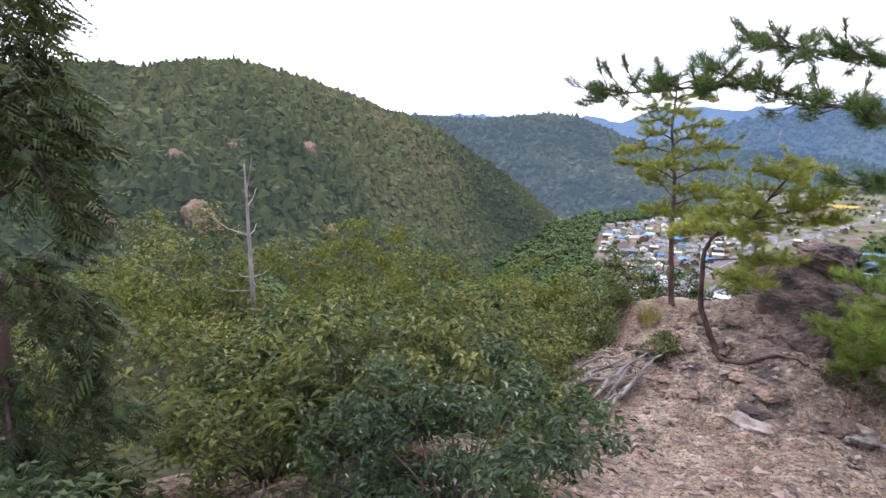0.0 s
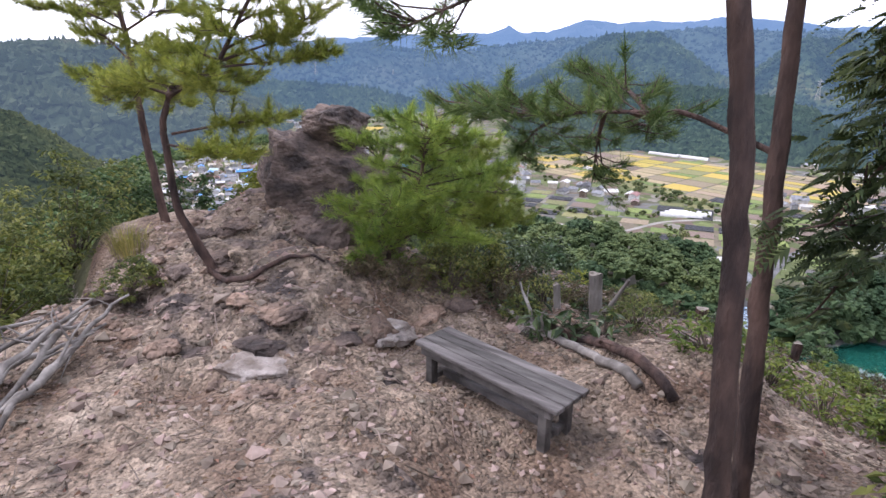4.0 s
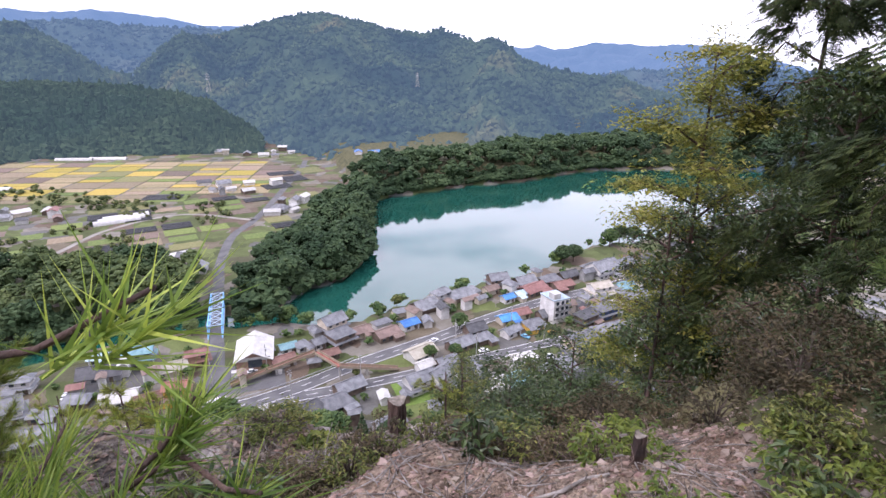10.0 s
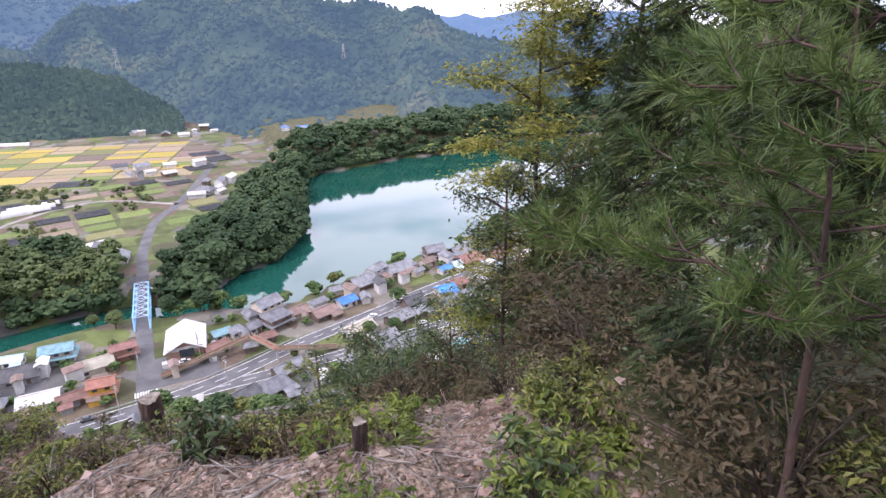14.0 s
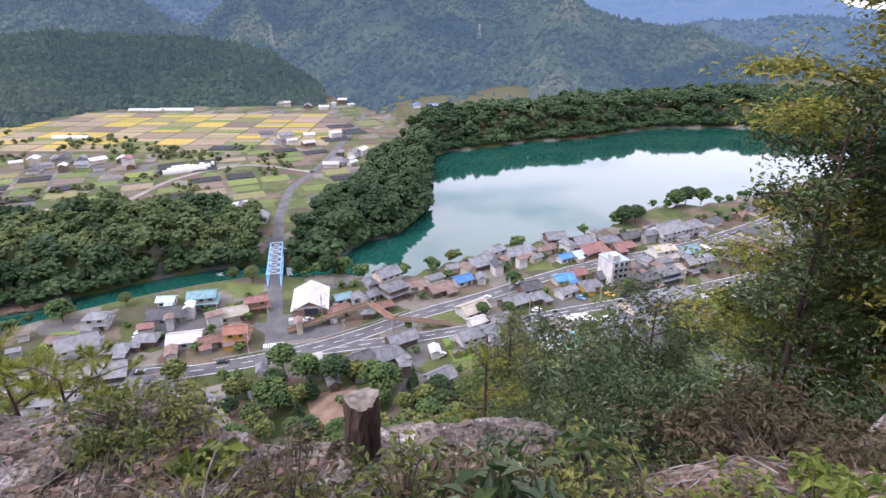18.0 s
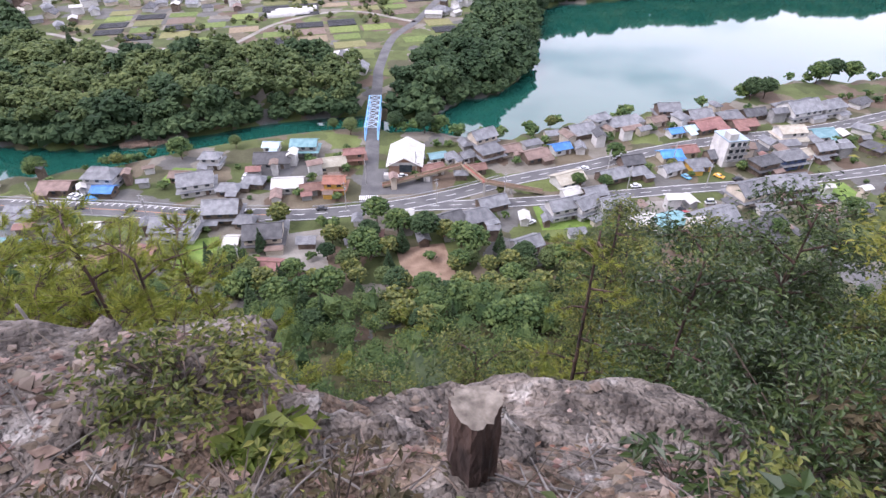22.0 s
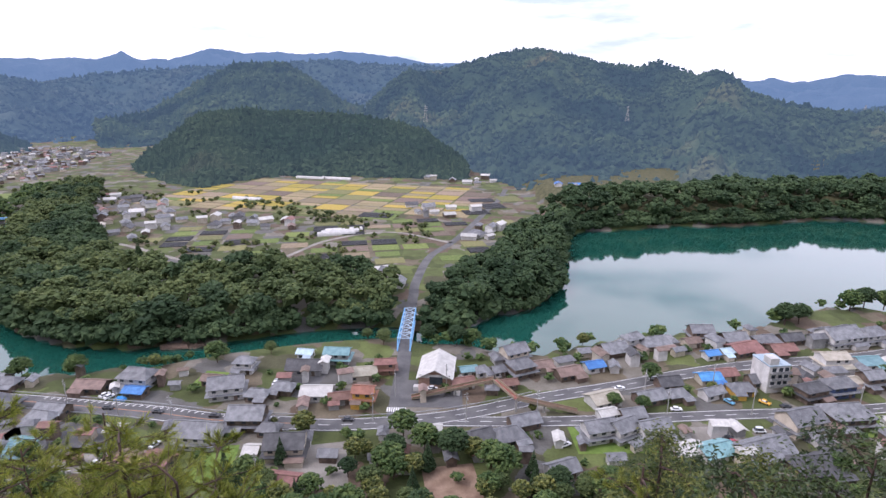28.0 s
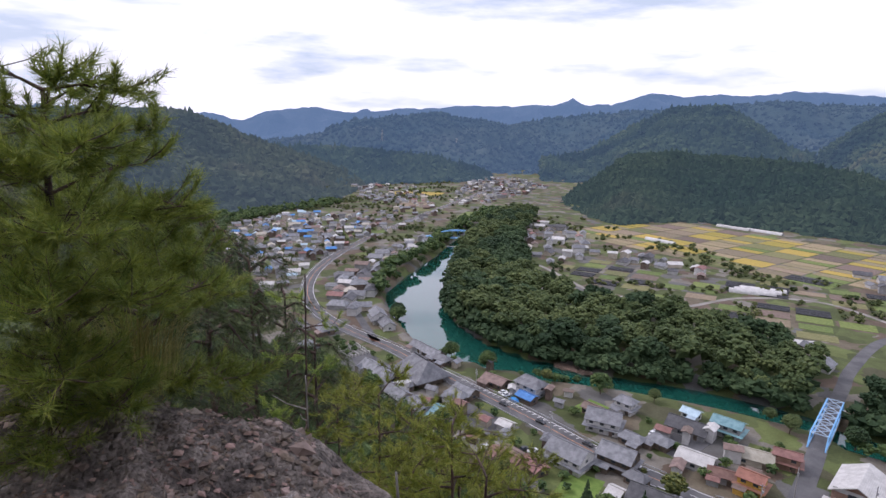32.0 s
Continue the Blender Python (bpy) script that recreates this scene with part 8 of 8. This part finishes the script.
for k, (x, y, r, h) in enumerate(((3.4, 3.2, 0.9, 1.2), (4.6, 4.2, 1.1, 1.4), (5.4, 3.4, 1.0, 1.6), (2.9, 4.6, 1.0, 1.2), (6.4, 3.0, 1.1, 1.6), (-3.4, 3.4, 0.8, 0.9), (-4.6, 2.6, 0.9, 1.1), (-5.8, 1.4, 1.0, 1.2), (-4.4, 5.0, 1.1, 1.4), (-6.4, 3.6, 1.2, 1.5),
                                  (6.4, 0.2, 1.0, 1.4), (7.2, -1.8, 1.2, 1.6), (6.8, -3.8, 1.2, 1.7), (5.0, -5.2, 1.0, 1.3), (0.8, 4.8, 0.9, 1.0), (-0.8, 4.6, 0.8, 0.9))):
    shrub("shrub", (x, y, gz(x, y) - 0.05), r, h, 4200, 0.052, (M_LEAF, M_OAK, M_LEAF)[k % 3], ("dark leafy undergrowth on the steep edge", "green undergrowth on the steep edge", "dark leafy undergrowth on the steep edge")[k % 3], 640 + k, stems=18)


def broadleaf(name, at, top, reach, count, size, material, label, seed, radius=0.08, lean=(0, 0), limbs=16, low=0.25, droop=0.3, slim=0.42, clusters=14, category="tree"):
    rng = np.random.default_rng(seed)
    th = thing(name, Matrix.Translation(at), label, category)
    h = top - at[2]
    t = curve3([(0, 0, -0.3), (lean[0] * 0.3, lean[1] * 0.3, h * 0.4), (lean[0], lean[1], h)], 0.25)
    lines, cents = [(t, np.linspace(radius, radius * 0.2, len(t)))], []
    for k in range(limbs):
        u = low + (1 - low) * (k + rng.uniform(0, 0.9)) / limbs
        i = min(len(t) - 1, int(u * len(t)))
        a = k * 2.4 + rng.uniform(-0.6, 0.6)
        l = reach * (1.2 - 0.7 * u) * rng.uniform(0.6, 1.15)
        d = np.array([math.cos(a), math.sin(a), rng.uniform(0.05, 0.6)])
        c = curve3([t[i], t[i] + d * l * 0.55 + [0, 0, 0.08 * l], t[i] + d * l - [0, 0, droop * l]], 0.15)
        lines.append((c, np.linspace(max(0.02, radius * 0.32), 0.006, len(c))))
        for _ in range(clusters):
            j = rng.integers(int(len(c) * 0.3), len(c))
            e = rng.normal(size=3) * [1, 1, 0.6]
            e /= np.linalg.norm(e)
            m = rng.uniform(0.12, 0.4) * reach * 0.7
            lines.append((np.array([c[j], c[j] + e * m]), [0.007, 0.003]))
            cents += [c[j] + e * m * q for q in (0.4, 0.7, 1.0)]
    v, f = tubes(lines, 6, 0.06, seed)
    mk("trunk", v, f, M_BARK, th, smooth=True)
    cents = np.array(cents)
    if category == "cypress":
        m = max(1, int(count / 5 / len(cents)))
        pick = np.repeat(cents, m, 0) + rng.normal(0, 0.07, (len(cents) * m, 3))
        way = np.column_stack([pick[:, :2] - np.interp(pick[:, 2], t[:, 2], t[:, 0])[:, None] * [1, 0] + rng.normal(0, 0.4, (len(pick), 2)), rng.normal(-0.25, 0.25, len(pick))])
        v, f = fronds(pick, way, size * 1.5, seed)
        mk("crown", v, f, material, th)
        return th
    pick = cents[rng.integers(0, len(cents), count)] + rng.normal(0, 0.09 * reach, (count, 3)) * [1, 1, 0.55 if slim > 0.4 else 0.25]
    v, f = leaves(pick, size * rng.uniform(0.6, 1.2, count), seed, droop, slim)
    mk("crown", v, f, material, th)
    return th


def bl(x, y, top, reach, n, s, m, label, seed, name="broadleaf_tree", **kw):
    return broadleaf(name, (x, y, gz(x, y)), top, reach, n, s, m, label, seed, **kw)


bl(7.6, 5.3, 112.5, 2.1, 19000, 0.11, M_MAPLE, "tree with turning yellow-green leaves", 501, lean=(-0.3, -0.2), low=0.48, slim=0.38, droop=0.08, limbs=22, clusters=13)
bl(6.5, 4.7, 109.9, 1.25, 8000, 0.09, M_LEAF, "dark evergreen oak beside the clearing", 506, limbs=24)
bl(7.4, 2.6, 112.2, 1.6, 16000, 0.085, M_LEAF, "dark evergreen oak beside the clearing", 502, limbs=24)
bl(6.6, 0.2, 112.6, 1.2, 12000, 0.080, M_LEAF, "dark evergreen oak beside the clearing", 504, limbs=22)
bl(7.8, 0.9, 117.0, 2.1, 74000, 0.13, M_CEDAR, "tall dark cypress with drooping sprays", 503, "cypress_tree", slim=0.3, droop=0.7, limbs=42, low=0.3, category="cypress")
bl(8.4, 4.1, 116.5, 1.6, 76000, 0.13, M_CEDAR, "tall dark cypress with drooping sprays", 505, "cypress_tree", slim=0.3, droop=0.7, limbs=44, low=0.36, category="cypress")
bl(8.9, 2.3, 117.0, 2.0, 76000, 0.13, M_CEDAR, "tall dark cypress with drooping sprays", 508, "cypress_tree", slim=0.3, droop=0.7, limbs=42, low=0.36, category="cypress")
bl(6.3, -1.3, 116.0, 1.8, 38000, 0.125, M_CEDAR, "tall dark cypress with drooping sprays", 507, "cypress_tree", slim=0.3, droop=0.7, limbs=24, category="cypress")
bl(8.3, 5.2, 109.8, 1.9, 11200, 0.103, M_LEAF, "dark evergreen oak below the edge", 509, limbs=20)
bl(5.0, 7.4, 105.6, 2.0, 11200, 0.109, M_LEAF, "dark evergreen oak below the edge", 511, limbs=20)
bl(7.4, 8.6, 105.5, 2.2, 11200, 0.115, M_LEAF, "dark evergreen oak below the edge", 513, limbs=20)
bl(9.9, 6.6, 109.5, 2.2, 13000, 0.105, M_LEAF, "dark evergreen tree below the edge", 515, limbs=20)
bl(2.0, 9.5, 101.5, 1.9, 8000, 0.115, M_OLIVE, "olive-green tree on the slope", 517, limbs=18)
bl(0.0, 10.5, 99.5, 2.0, 8000, 0.115, M_OLIVE, "olive-green tree on the slope", 519, limbs=18)
bl(3.25, -3.85, 115.5, 0.85, 44000, 0.08, M_CEDAR, "dark cypress with drooping sprays beside the bench", 521, "cypress_tree", slim=0.28, droop=0.8, limbs=30, low=0.34, category="cypress", radius=0.06)
bl(0.75, -12.0, 117.5, 0.75, 34000, 0.11, M_CEDAR, "dark cypress beside the path", 523, "cypress_tree", slim=0.3, droop=0.7, limbs=40, low=0.1, category="cypress")
bl(-8.5, 3.5, 108.5, 1.8, 12000, 0.129, M_CEDAR, "dark conifer on the cliff side", 525, "cypress_tree", slim=0.3, droop=0.6, limbs=20, category="cypress")
bl(-11.5, 7.0, 106.5, 2.0, 12000, 0.144, M_CEDAR, "dark conifer on the cliff side", 527, "cypress_tree", slim=0.3, droop=0.6, limbs=20, category="cypress")


# dark conifers and pines clinging to the cliff side and the slope
for k, (x, y, top, reach) in enumerate(((-7.2, 4.1, 109.8, 1.3), (-10.5, 6.6, 109.0, 1.7), (-11.8, 8.4, 107.6, 1.7), (-14.8, 9.2, 107.9, 1.9), (-15.6, 11.8, 105.2, 2.0), (-12.6, 10.9, 104.6, 1.9))):
    broadleaf("cypress_tree", (x, y, gz(x, y)), top, reach, 15000, 0.15, M_CEDAR, "dark conifer on the cliff side", 540 + k, radius=0.16, limbs=26, low=1 - 7.0 / (top - gz(x, y)), droop=0.5, category="cypress")
for k, (x, y, top, r) in enumerate(((-2.2, 5.3, 107.85, 0.7), (-4.3, 6.1, 107.2, 1.0), (-5.8, 6.5, 106.4, 1.1), (-2.0, 6.6, 106.6, 0.9), (-5.7, 8.2, 105.7, 1.2), (-3.5, 6.5, 106.6, 1.0), (-3.9, 8.1, 105.2, 1.2), (-4.2, 9.7, 103.0, 1.3), (-2.7, 5.2, 107.1, 0.8))):
    b = gz(x, y)
    pine("slope_pine", [(x, y, b), (x + 0.1, y, (b + top) / 2), (x, y + 0.05, top)], 0.05, 20, r * 1.1, "bright yellow-green pine just below the ledge", 560 + k, 0.12, 24, 15, M_NEEDLEY, max(0.3, 1 - 3.2 / (top - b)), 0.1, wide=0.0065)
for k, (x, y, top, r, m) in enumerate(((8.7, 6.0, 109.6, 1.7, M_LEAF), (9.0, 7.0, 107.0, 1.8, M_OLIVE), (9.4, 10.0, 103.7, 2.2, M_LEAF), (9.9, 14.6, 100.6, 2.6, M_OLIVE), (9.3, 19.4, 97.8, 3.0, M_LEAF), (7.5, 8.8, 104.1, 2.0, M_LEAF), (6.4, 14.0, 101.6, 2.4, M_OLIVE))):
    broadleaf("broadleaf_tree", (x, y, gz(x, y)), top, r, 9000, 0.11 + 0.002 * y, m, {M_LEAF: "dark evergreen oak on the steep slope", M_OLIVE: "olive-green tree on the steep slope", M_MAPLE: "tree with turning yellow-green leaves"}[m], 580 + k, radius=0.12, limbs=20, low=1 - 6.0 / (top - gz(x, y)))
# growth over the clearing
for k, (x, y, r, h, n, sz, m, lab) in enumerate((
        (2.4, -0.8, 0.4, 0.36, 330, 0.075, M_FRESH, "fresh yellow-green shrub among cut branches"), (1.95, -2.3, 0.35, 0.34, 300, 0.075, M_FRESH, "fresh yellow-green shrub by the logs"),
        (2.2, -0.3, 0.35, 0.25, 220, 0.065, M_FRESH, "fresh yellow-green shrub among cut branches"), (3.5, -0.6, 0.45, 0.4, 420, 0.075, M_FRESH, "fresh yellow-green shrub among cut branches"),
        (2.9, -1.6, 0.4, 0.38, 380, 0.075, M_FRESH, "fresh yellow-green shrub beside the trees"),
        (0.2, -2.3, 0.22, 0.22, 45, 0.12, M_LEAF, "low plant with broad green leaves"), (0.76, -2.5, 0.24, 0.24, 45, 0.12, M_LEAF, "low plant with broad green leaves"),
        (-0.12, -2.2, 0.25, 0.22, 45, 0.10, M_LEAF, "low plant with broad green leaves"), (1.05, -2.35, 0.22, 0.2, 40, 0.11, M_LEAF, "low plant with broad green leaves"),
        (0.6, 2.2, 0.4, 0.22, 420, 0.04, M_TANGLE, "low brown scrub with few leaves"), (-0.3, 2.1, 0.4, 0.2, 380, 0.04, M_TANGLE, "low brown scrub with few leaves"),
        (0.3, 1.5, 0.35, 0.16, 260, 0.04, M_TANGLE, "low brown scrub with few leaves"), (-0.5, -0.3, 0.45, 0.3, 700, 0.045, M_TANGLE, "dry tangled scrub over cut branches"),
        (2.2, 1.7, 0.42, 0.3, 520, 0.05, M_OLIVE, "low olive scrub near the edge"), (2.5, 2.3, 0.4, 0.26, 420, 0.06, M_OLIVE, "leafy low shrub near the edge"),
        (1.55, 1.25, 0.22, 0.34, 110, 0.10, M_LEAF, "upright plant with broad green leaves"), (1.6, 1.75, 0.3, 0.4, 150, 0.11, M_LEAF, "upright plant with broad green leaves"),
        (2.35, 0.55, 0.2, 0.26, 150, 0.075, M_FRESH, "fresh yellow-green shrub beside the stump"), (2.9, 0.6, 0.3, 0.28, 240, 0.075, M_FRESH, "fresh yellow-green shrub beside the stump"),
        (3.6, -0.4, 0.32, 0.45, 170, 0.11, M_LEAF, "leafy plant with broad pale green leaves"), (3.55, -0.95, 0.3, 0.3, 240, 0.08, M_FRESH, "fresh yellow-green shrub among cut branches"),
        (2.6, 1.3, 0.25, 0.22, 180, 0.075, M_FRESH, "fresh yellow-green shrub among cut branches"), (2.35, 2.15, 0.2, 0.4, 90, 0.11, M_LEAF, "upright plant with broad green leaves"),
        (0.95, 0.35, 0.3, 0.12, 120, 0.05, M_TANGLE, "low brown weeds over bare soil"), (1.2, 1.75, 0.25, 0.14, 120, 0.06, M_FRESH, "low weeds with pale green leaves"),
        (0.2, 2.3, 0.35, 0.2, 300, 0.045, M_OLIVE, "low olive scrub over bare soil"), (-0.6, 1.2, 0.5, 0.28, 600, 0.05, M_TANGLE, "tangled brown scrub by the edge"),
        (-0.6, -1.7, 0.35, 0.35, 700, 0.045, M_OLIVE, "dry tangled scrub over cut branches"), (-1.0, -2.5, 0.3, 0.3, 500, 0.045, M_OLIVE, "dry tangled scrub under the pine"))):
    sh(x, y, r, h, n, sz, m, lab, 470 + k, stems=16)


brng = np.random.default_rng(96)
for k in range(16):
    x, y = -0.9 + 3.6 * ((k * 0.618) % 1.0), brng.uniform(1.05, 1.85)
    if math.hypot(x - 1.03, y - 1.1) > 0.5:
        leaf = (M_TANGLE, M_OLIVE, M_TANGLE)[k % 3]
        sh(x, y, brng.uniform(0.22, 0.36), brng.uniform(0.2, 0.34), 420, 0.045, leaf, "low leafy olive scrub in the litter" if leaf is M_OLIVE else "low brown twiggy scrub in the litter", 800 + k, stems=14)
for k, (x, y) in enumerate(((-0.5, 1.45), (0.0, 1.6), (0.45, 1.5), (1.45, 1.55), (1.9, 1.4), (2.3, 1.1), (-0.9, 1.7), (0.75, 1.75), (1.25, 1.8))):
    sh(x, y, 0.27, 0.42, 380, 0.05, (M_OLIVE, M_TANGLE)[k % 2], ("olive twiggy scrub before the ledge", "brown twiggy scrub before the ledge")[k % 2], 860 + k, stems=16)
for k, (x, y, r, h) in enumerate(((-0.95, -2.95, 0.35, 0.3), (-0.65, -2.55, 0.4, 0.4), (-0.3, -2.1, 0.4, 0.36), (0.1, -1.75, 0.35, 0.32), (-0.5, -1.5, 0.45, 0.4), (0.15, -2.35, 0.25, 0.2), (0.55, -1.5, 0.3, 0.26), (1.2, -1.9, 0.35, 0.3), (-1.3, -3.25, 0.25, 0.2))):
    sh(x, y, r, h, 620, 0.045, (M_TANGLE, M_OLIVE)[k % 2], ("dry thicket of twigs and brown leaves", "olive thicket of twigs and small leaves")[k % 2], 880 + k, stems=15)
for k, (x, y, r, h) in enumerate(((4.4, 1.3, 0.6, 0.5), (4.3, 0.3, 0.45, 0.4), (5.3, -0.4, 0.7, 0.7), (3.6, 2.1, 0.5, 0.4), (4.7, -2.1, 0.6, 0.6), (5.6, 0.6, 0.7, 0.55), (5.9, 1.9, 0.8, 0.9), (4.6, 2.9, 0.7, 0.6), (3.2, 2.9, 0.5, 0.4), (4.0, -3.0, 0.5, 0.5), (5.2, -1.2, 0.6, 0.6))):
    leaf = (M_TANGLE, M_OLIVE, M_LEAF)[k % 3]
    sh(x, y, r, h, 1300, 0.055, leaf, {M_TANGLE: "tangled brown undergrowth beside the clearing", M_OLIVE: "olive undergrowth beside the clearing", M_LEAF: "dark green undergrowth beside the clearing"}[leaf], 830 + k, stems=22)


def snag(x, y, base, top, seed, label):
    rng = np.random.default_rng(seed)
    t = curve3([(x, y, base), (x + 0.05, y, (base + top) / 2), (x - 0.1, y, top)], 0.2)
    lines = [(t, np.linspace(0.06, 0.012, len(t)))]
    for k in range(16):
        i = rng.integers(1, max(2, len(t) - 1))
        d = rng.normal(size=3) * [1, 1, 0.35]
        d /= np.linalg.norm(d)
        l = rng.uniform(0.15, 0.7)
        lines.append((np.array([t[i], t[i] + d * l * 0.6, t[i] + d * l + [0, 0, 0.08]]), [0.014, 0.009, 0.004]))
    v, f = tubes(lines, 6, 0.1, seed)
    tagged(mk("dead_tree", v, f, M_DEAD, smooth=True), label, "dead tree")


snag(-4.4, -11.1, gz(-4.4, -11.1), 113.7, 1, "bare dead pine snag with stub branches")
snag(-6.1, 6.2, gz(-6.1, 6.2), 106.9, 3, "leafless pale grey tree below the ledge")
snag(-2.2, 4.6, gz(-2.2, 4.6), 107.6, 2, "small leafless grey tree below the edge")


def grass(x, y, n, h, r, seed, label="tuft of long dry grass"):
    rng = np.random.default_rng(seed)
    th = thing("grass_tuft", Matrix.Translation((x, y, gz(x, y))), label, "grass")
    a, rr = rng.uniform(0, 2 * np.pi, n), r * np.sqrt(rng.uniform(0, 1, n))
    b = np.column_stack([np.cos(a) * rr, np.sin(a) * rr, np.zeros(n) - 0.03])
    hh = h * rng.uniform(0.5, 1.1, n)
    out = np.column_stack([np.cos(a), np.sin(a), np.zeros(n)]) * rng.uniform(0.1, 0.7, (n, 1)) * hh[:, None]
    mid, tip = b + out * 0.35 + [0, 0, 1] * hh[:, None] * 0.6, b + out + [0, 0, 1] * hh[:, None] * rng.uniform(0.6, 1, (n, 1))
    s = np.column_stack([-np.sin(a), np.cos(a), np.zeros(n)]) * 0.004
    v = np.stack([b - s, b + s, mid - s * 0.8, mid + s * 0.8, tip], 1).reshape(-1, 3)
    f = np.array([(0, 1, 3), (0, 3, 2), (2, 3, 4)])
    mk("blade_clump", v, (f[None] + (np.arange(n) * 5)[:, None, None]).reshape(-1, 3), M_GRASS, th)


grass(-3.3, 2.6, 500, 0.7, 0.35, 1)
grass(-2.9, 3.5, 350, 0.5, 0.3, 2)
grass(-4.6, -4.0, 260, 0.45, 0.22, 3, "tuft of green-yellow grass on the rock")
grass(-0.3, 3.4, 220, 0.4, 0.25, 4)


# pale cliffs on the mountain to the left, and a bare rock at the river's edge
for k, (b, e, w, h) in enumerate(((-93.0, -1.6, 9, 9), (-103.5, -7.5, 12, 9), (-112.0, -7.0, 9, 9), (-99.5, -1.2, 6, 5), (-91.5, -9.5, 5, 6), (-105.0, -2.0, 7, 5), (-117, -3.0, 8, 6))):
    q = on_range(left_place, b, e)
    rock("cliff_face", tuple(q - np.array([q[0], q[1], 0]) / np.hypot(q[0], q[1]) * 3.0), (w * 0.8, w * 0.8, h), 700 + k, M_ROCK, "pale bare cliff among the trees", 4, 0.3, k * 40, group="cliffs")
rock("river_rock", rock_pos, (8, 3.0, 2.2), 720, M_ROCK, "pale bare rock at the waterline", 4, 0.25, 8)
rock("river_rock", (-119, 242, -4.8), (5, 2.4, 2.6), 721, M_ROCK, "pale bare rock at the waterline", 4, 0.25, 28)
# more needles of dry growth and twigs low over the scrub
n = 900
px, py = lrng.uniform(-1.5, 4.0, n), lrng.uniform(-2.4, 2.6, n)
lines = []
for x, y in zip(px, py):
    if math.hypot(x - 1.0, y - 0.9) < 0.35:
        continue
    d = lrng.normal(size=3) * [1, 1, 0.3] + [0, 0, 0.75]
    d /= np.linalg.norm(d)
    l = lrng.uniform(0.08, 0.34)
    p = np.array([x, y, gz(x, y)])
    lines.append((np.array([p, p + d * l * 0.5 + lrng.normal(0, 0.02, 3), p + d * l]), [0.004, 0.003, 0.0015]))
v, f = tubes(lines, 4, seed=8)
tagged(mk("dry_stems", v, f, M_TWIG), "dry leafless stems in the clearing", "dry stems", kind="stuff")


def tarp(x, y, w, d, a, seed):
    """A crumpled sheet lying over low clutter."""
    i, j = np.meshgrid(np.linspace(-0.5, 0.5, 22), np.linspace(-0.5, 0.5, 16), indexing="ij")
    z = 0.9 + fbm(i * w + seed, j * d, 0.35, 3, seed) * 0.7 - 1.6 * np.clip(np.maximum(np.abs(i), np.abs(j)) - 0.36, 0, 1) * 4
    v = np.stack([i * w, j * d, np.maximum(z, 0.06)], -1).reshape(-1, 3)
    p, q = np.meshgrid(np.arange(21), np.arange(15), indexing="ij")
    f = np.stack([p * 16 + q, (p + 1) * 16 + q, (p + 1) * 16 + q + 1, p * 16 + q + 1], -1).reshape(-1, 4)
    ob = mk("tarpaulin", v, f, M_TARP, matrix=pose(x, y, gz(x, y), 0, 0, a))
    tagged(ob, "crumpled bright blue tarpaulin over garden clutter", "tarpaulin", "blue tarpaulins")


M_TARP = mat("blue_tarpaulin", (0.02, 0.20, 0.55), (0.05, 0.34, 0.72), 0.8, 6, 0.45, 0.3, 0.05)
for k, (x, y, w, d, a) in enumerate(((99.5, 128.0, 6.5, 4.5, 20), (93.5, 125.5, 3.5, 3.0, 60), (-62.0, 139.0, 4.5, 2.4, 15), (12.5, 168.5, 3.0, 2.0, 10), (-122.0, 187.0, 5.0, 3.0, -6))):
    tarp(x, y, w, d, a, 3 + k)
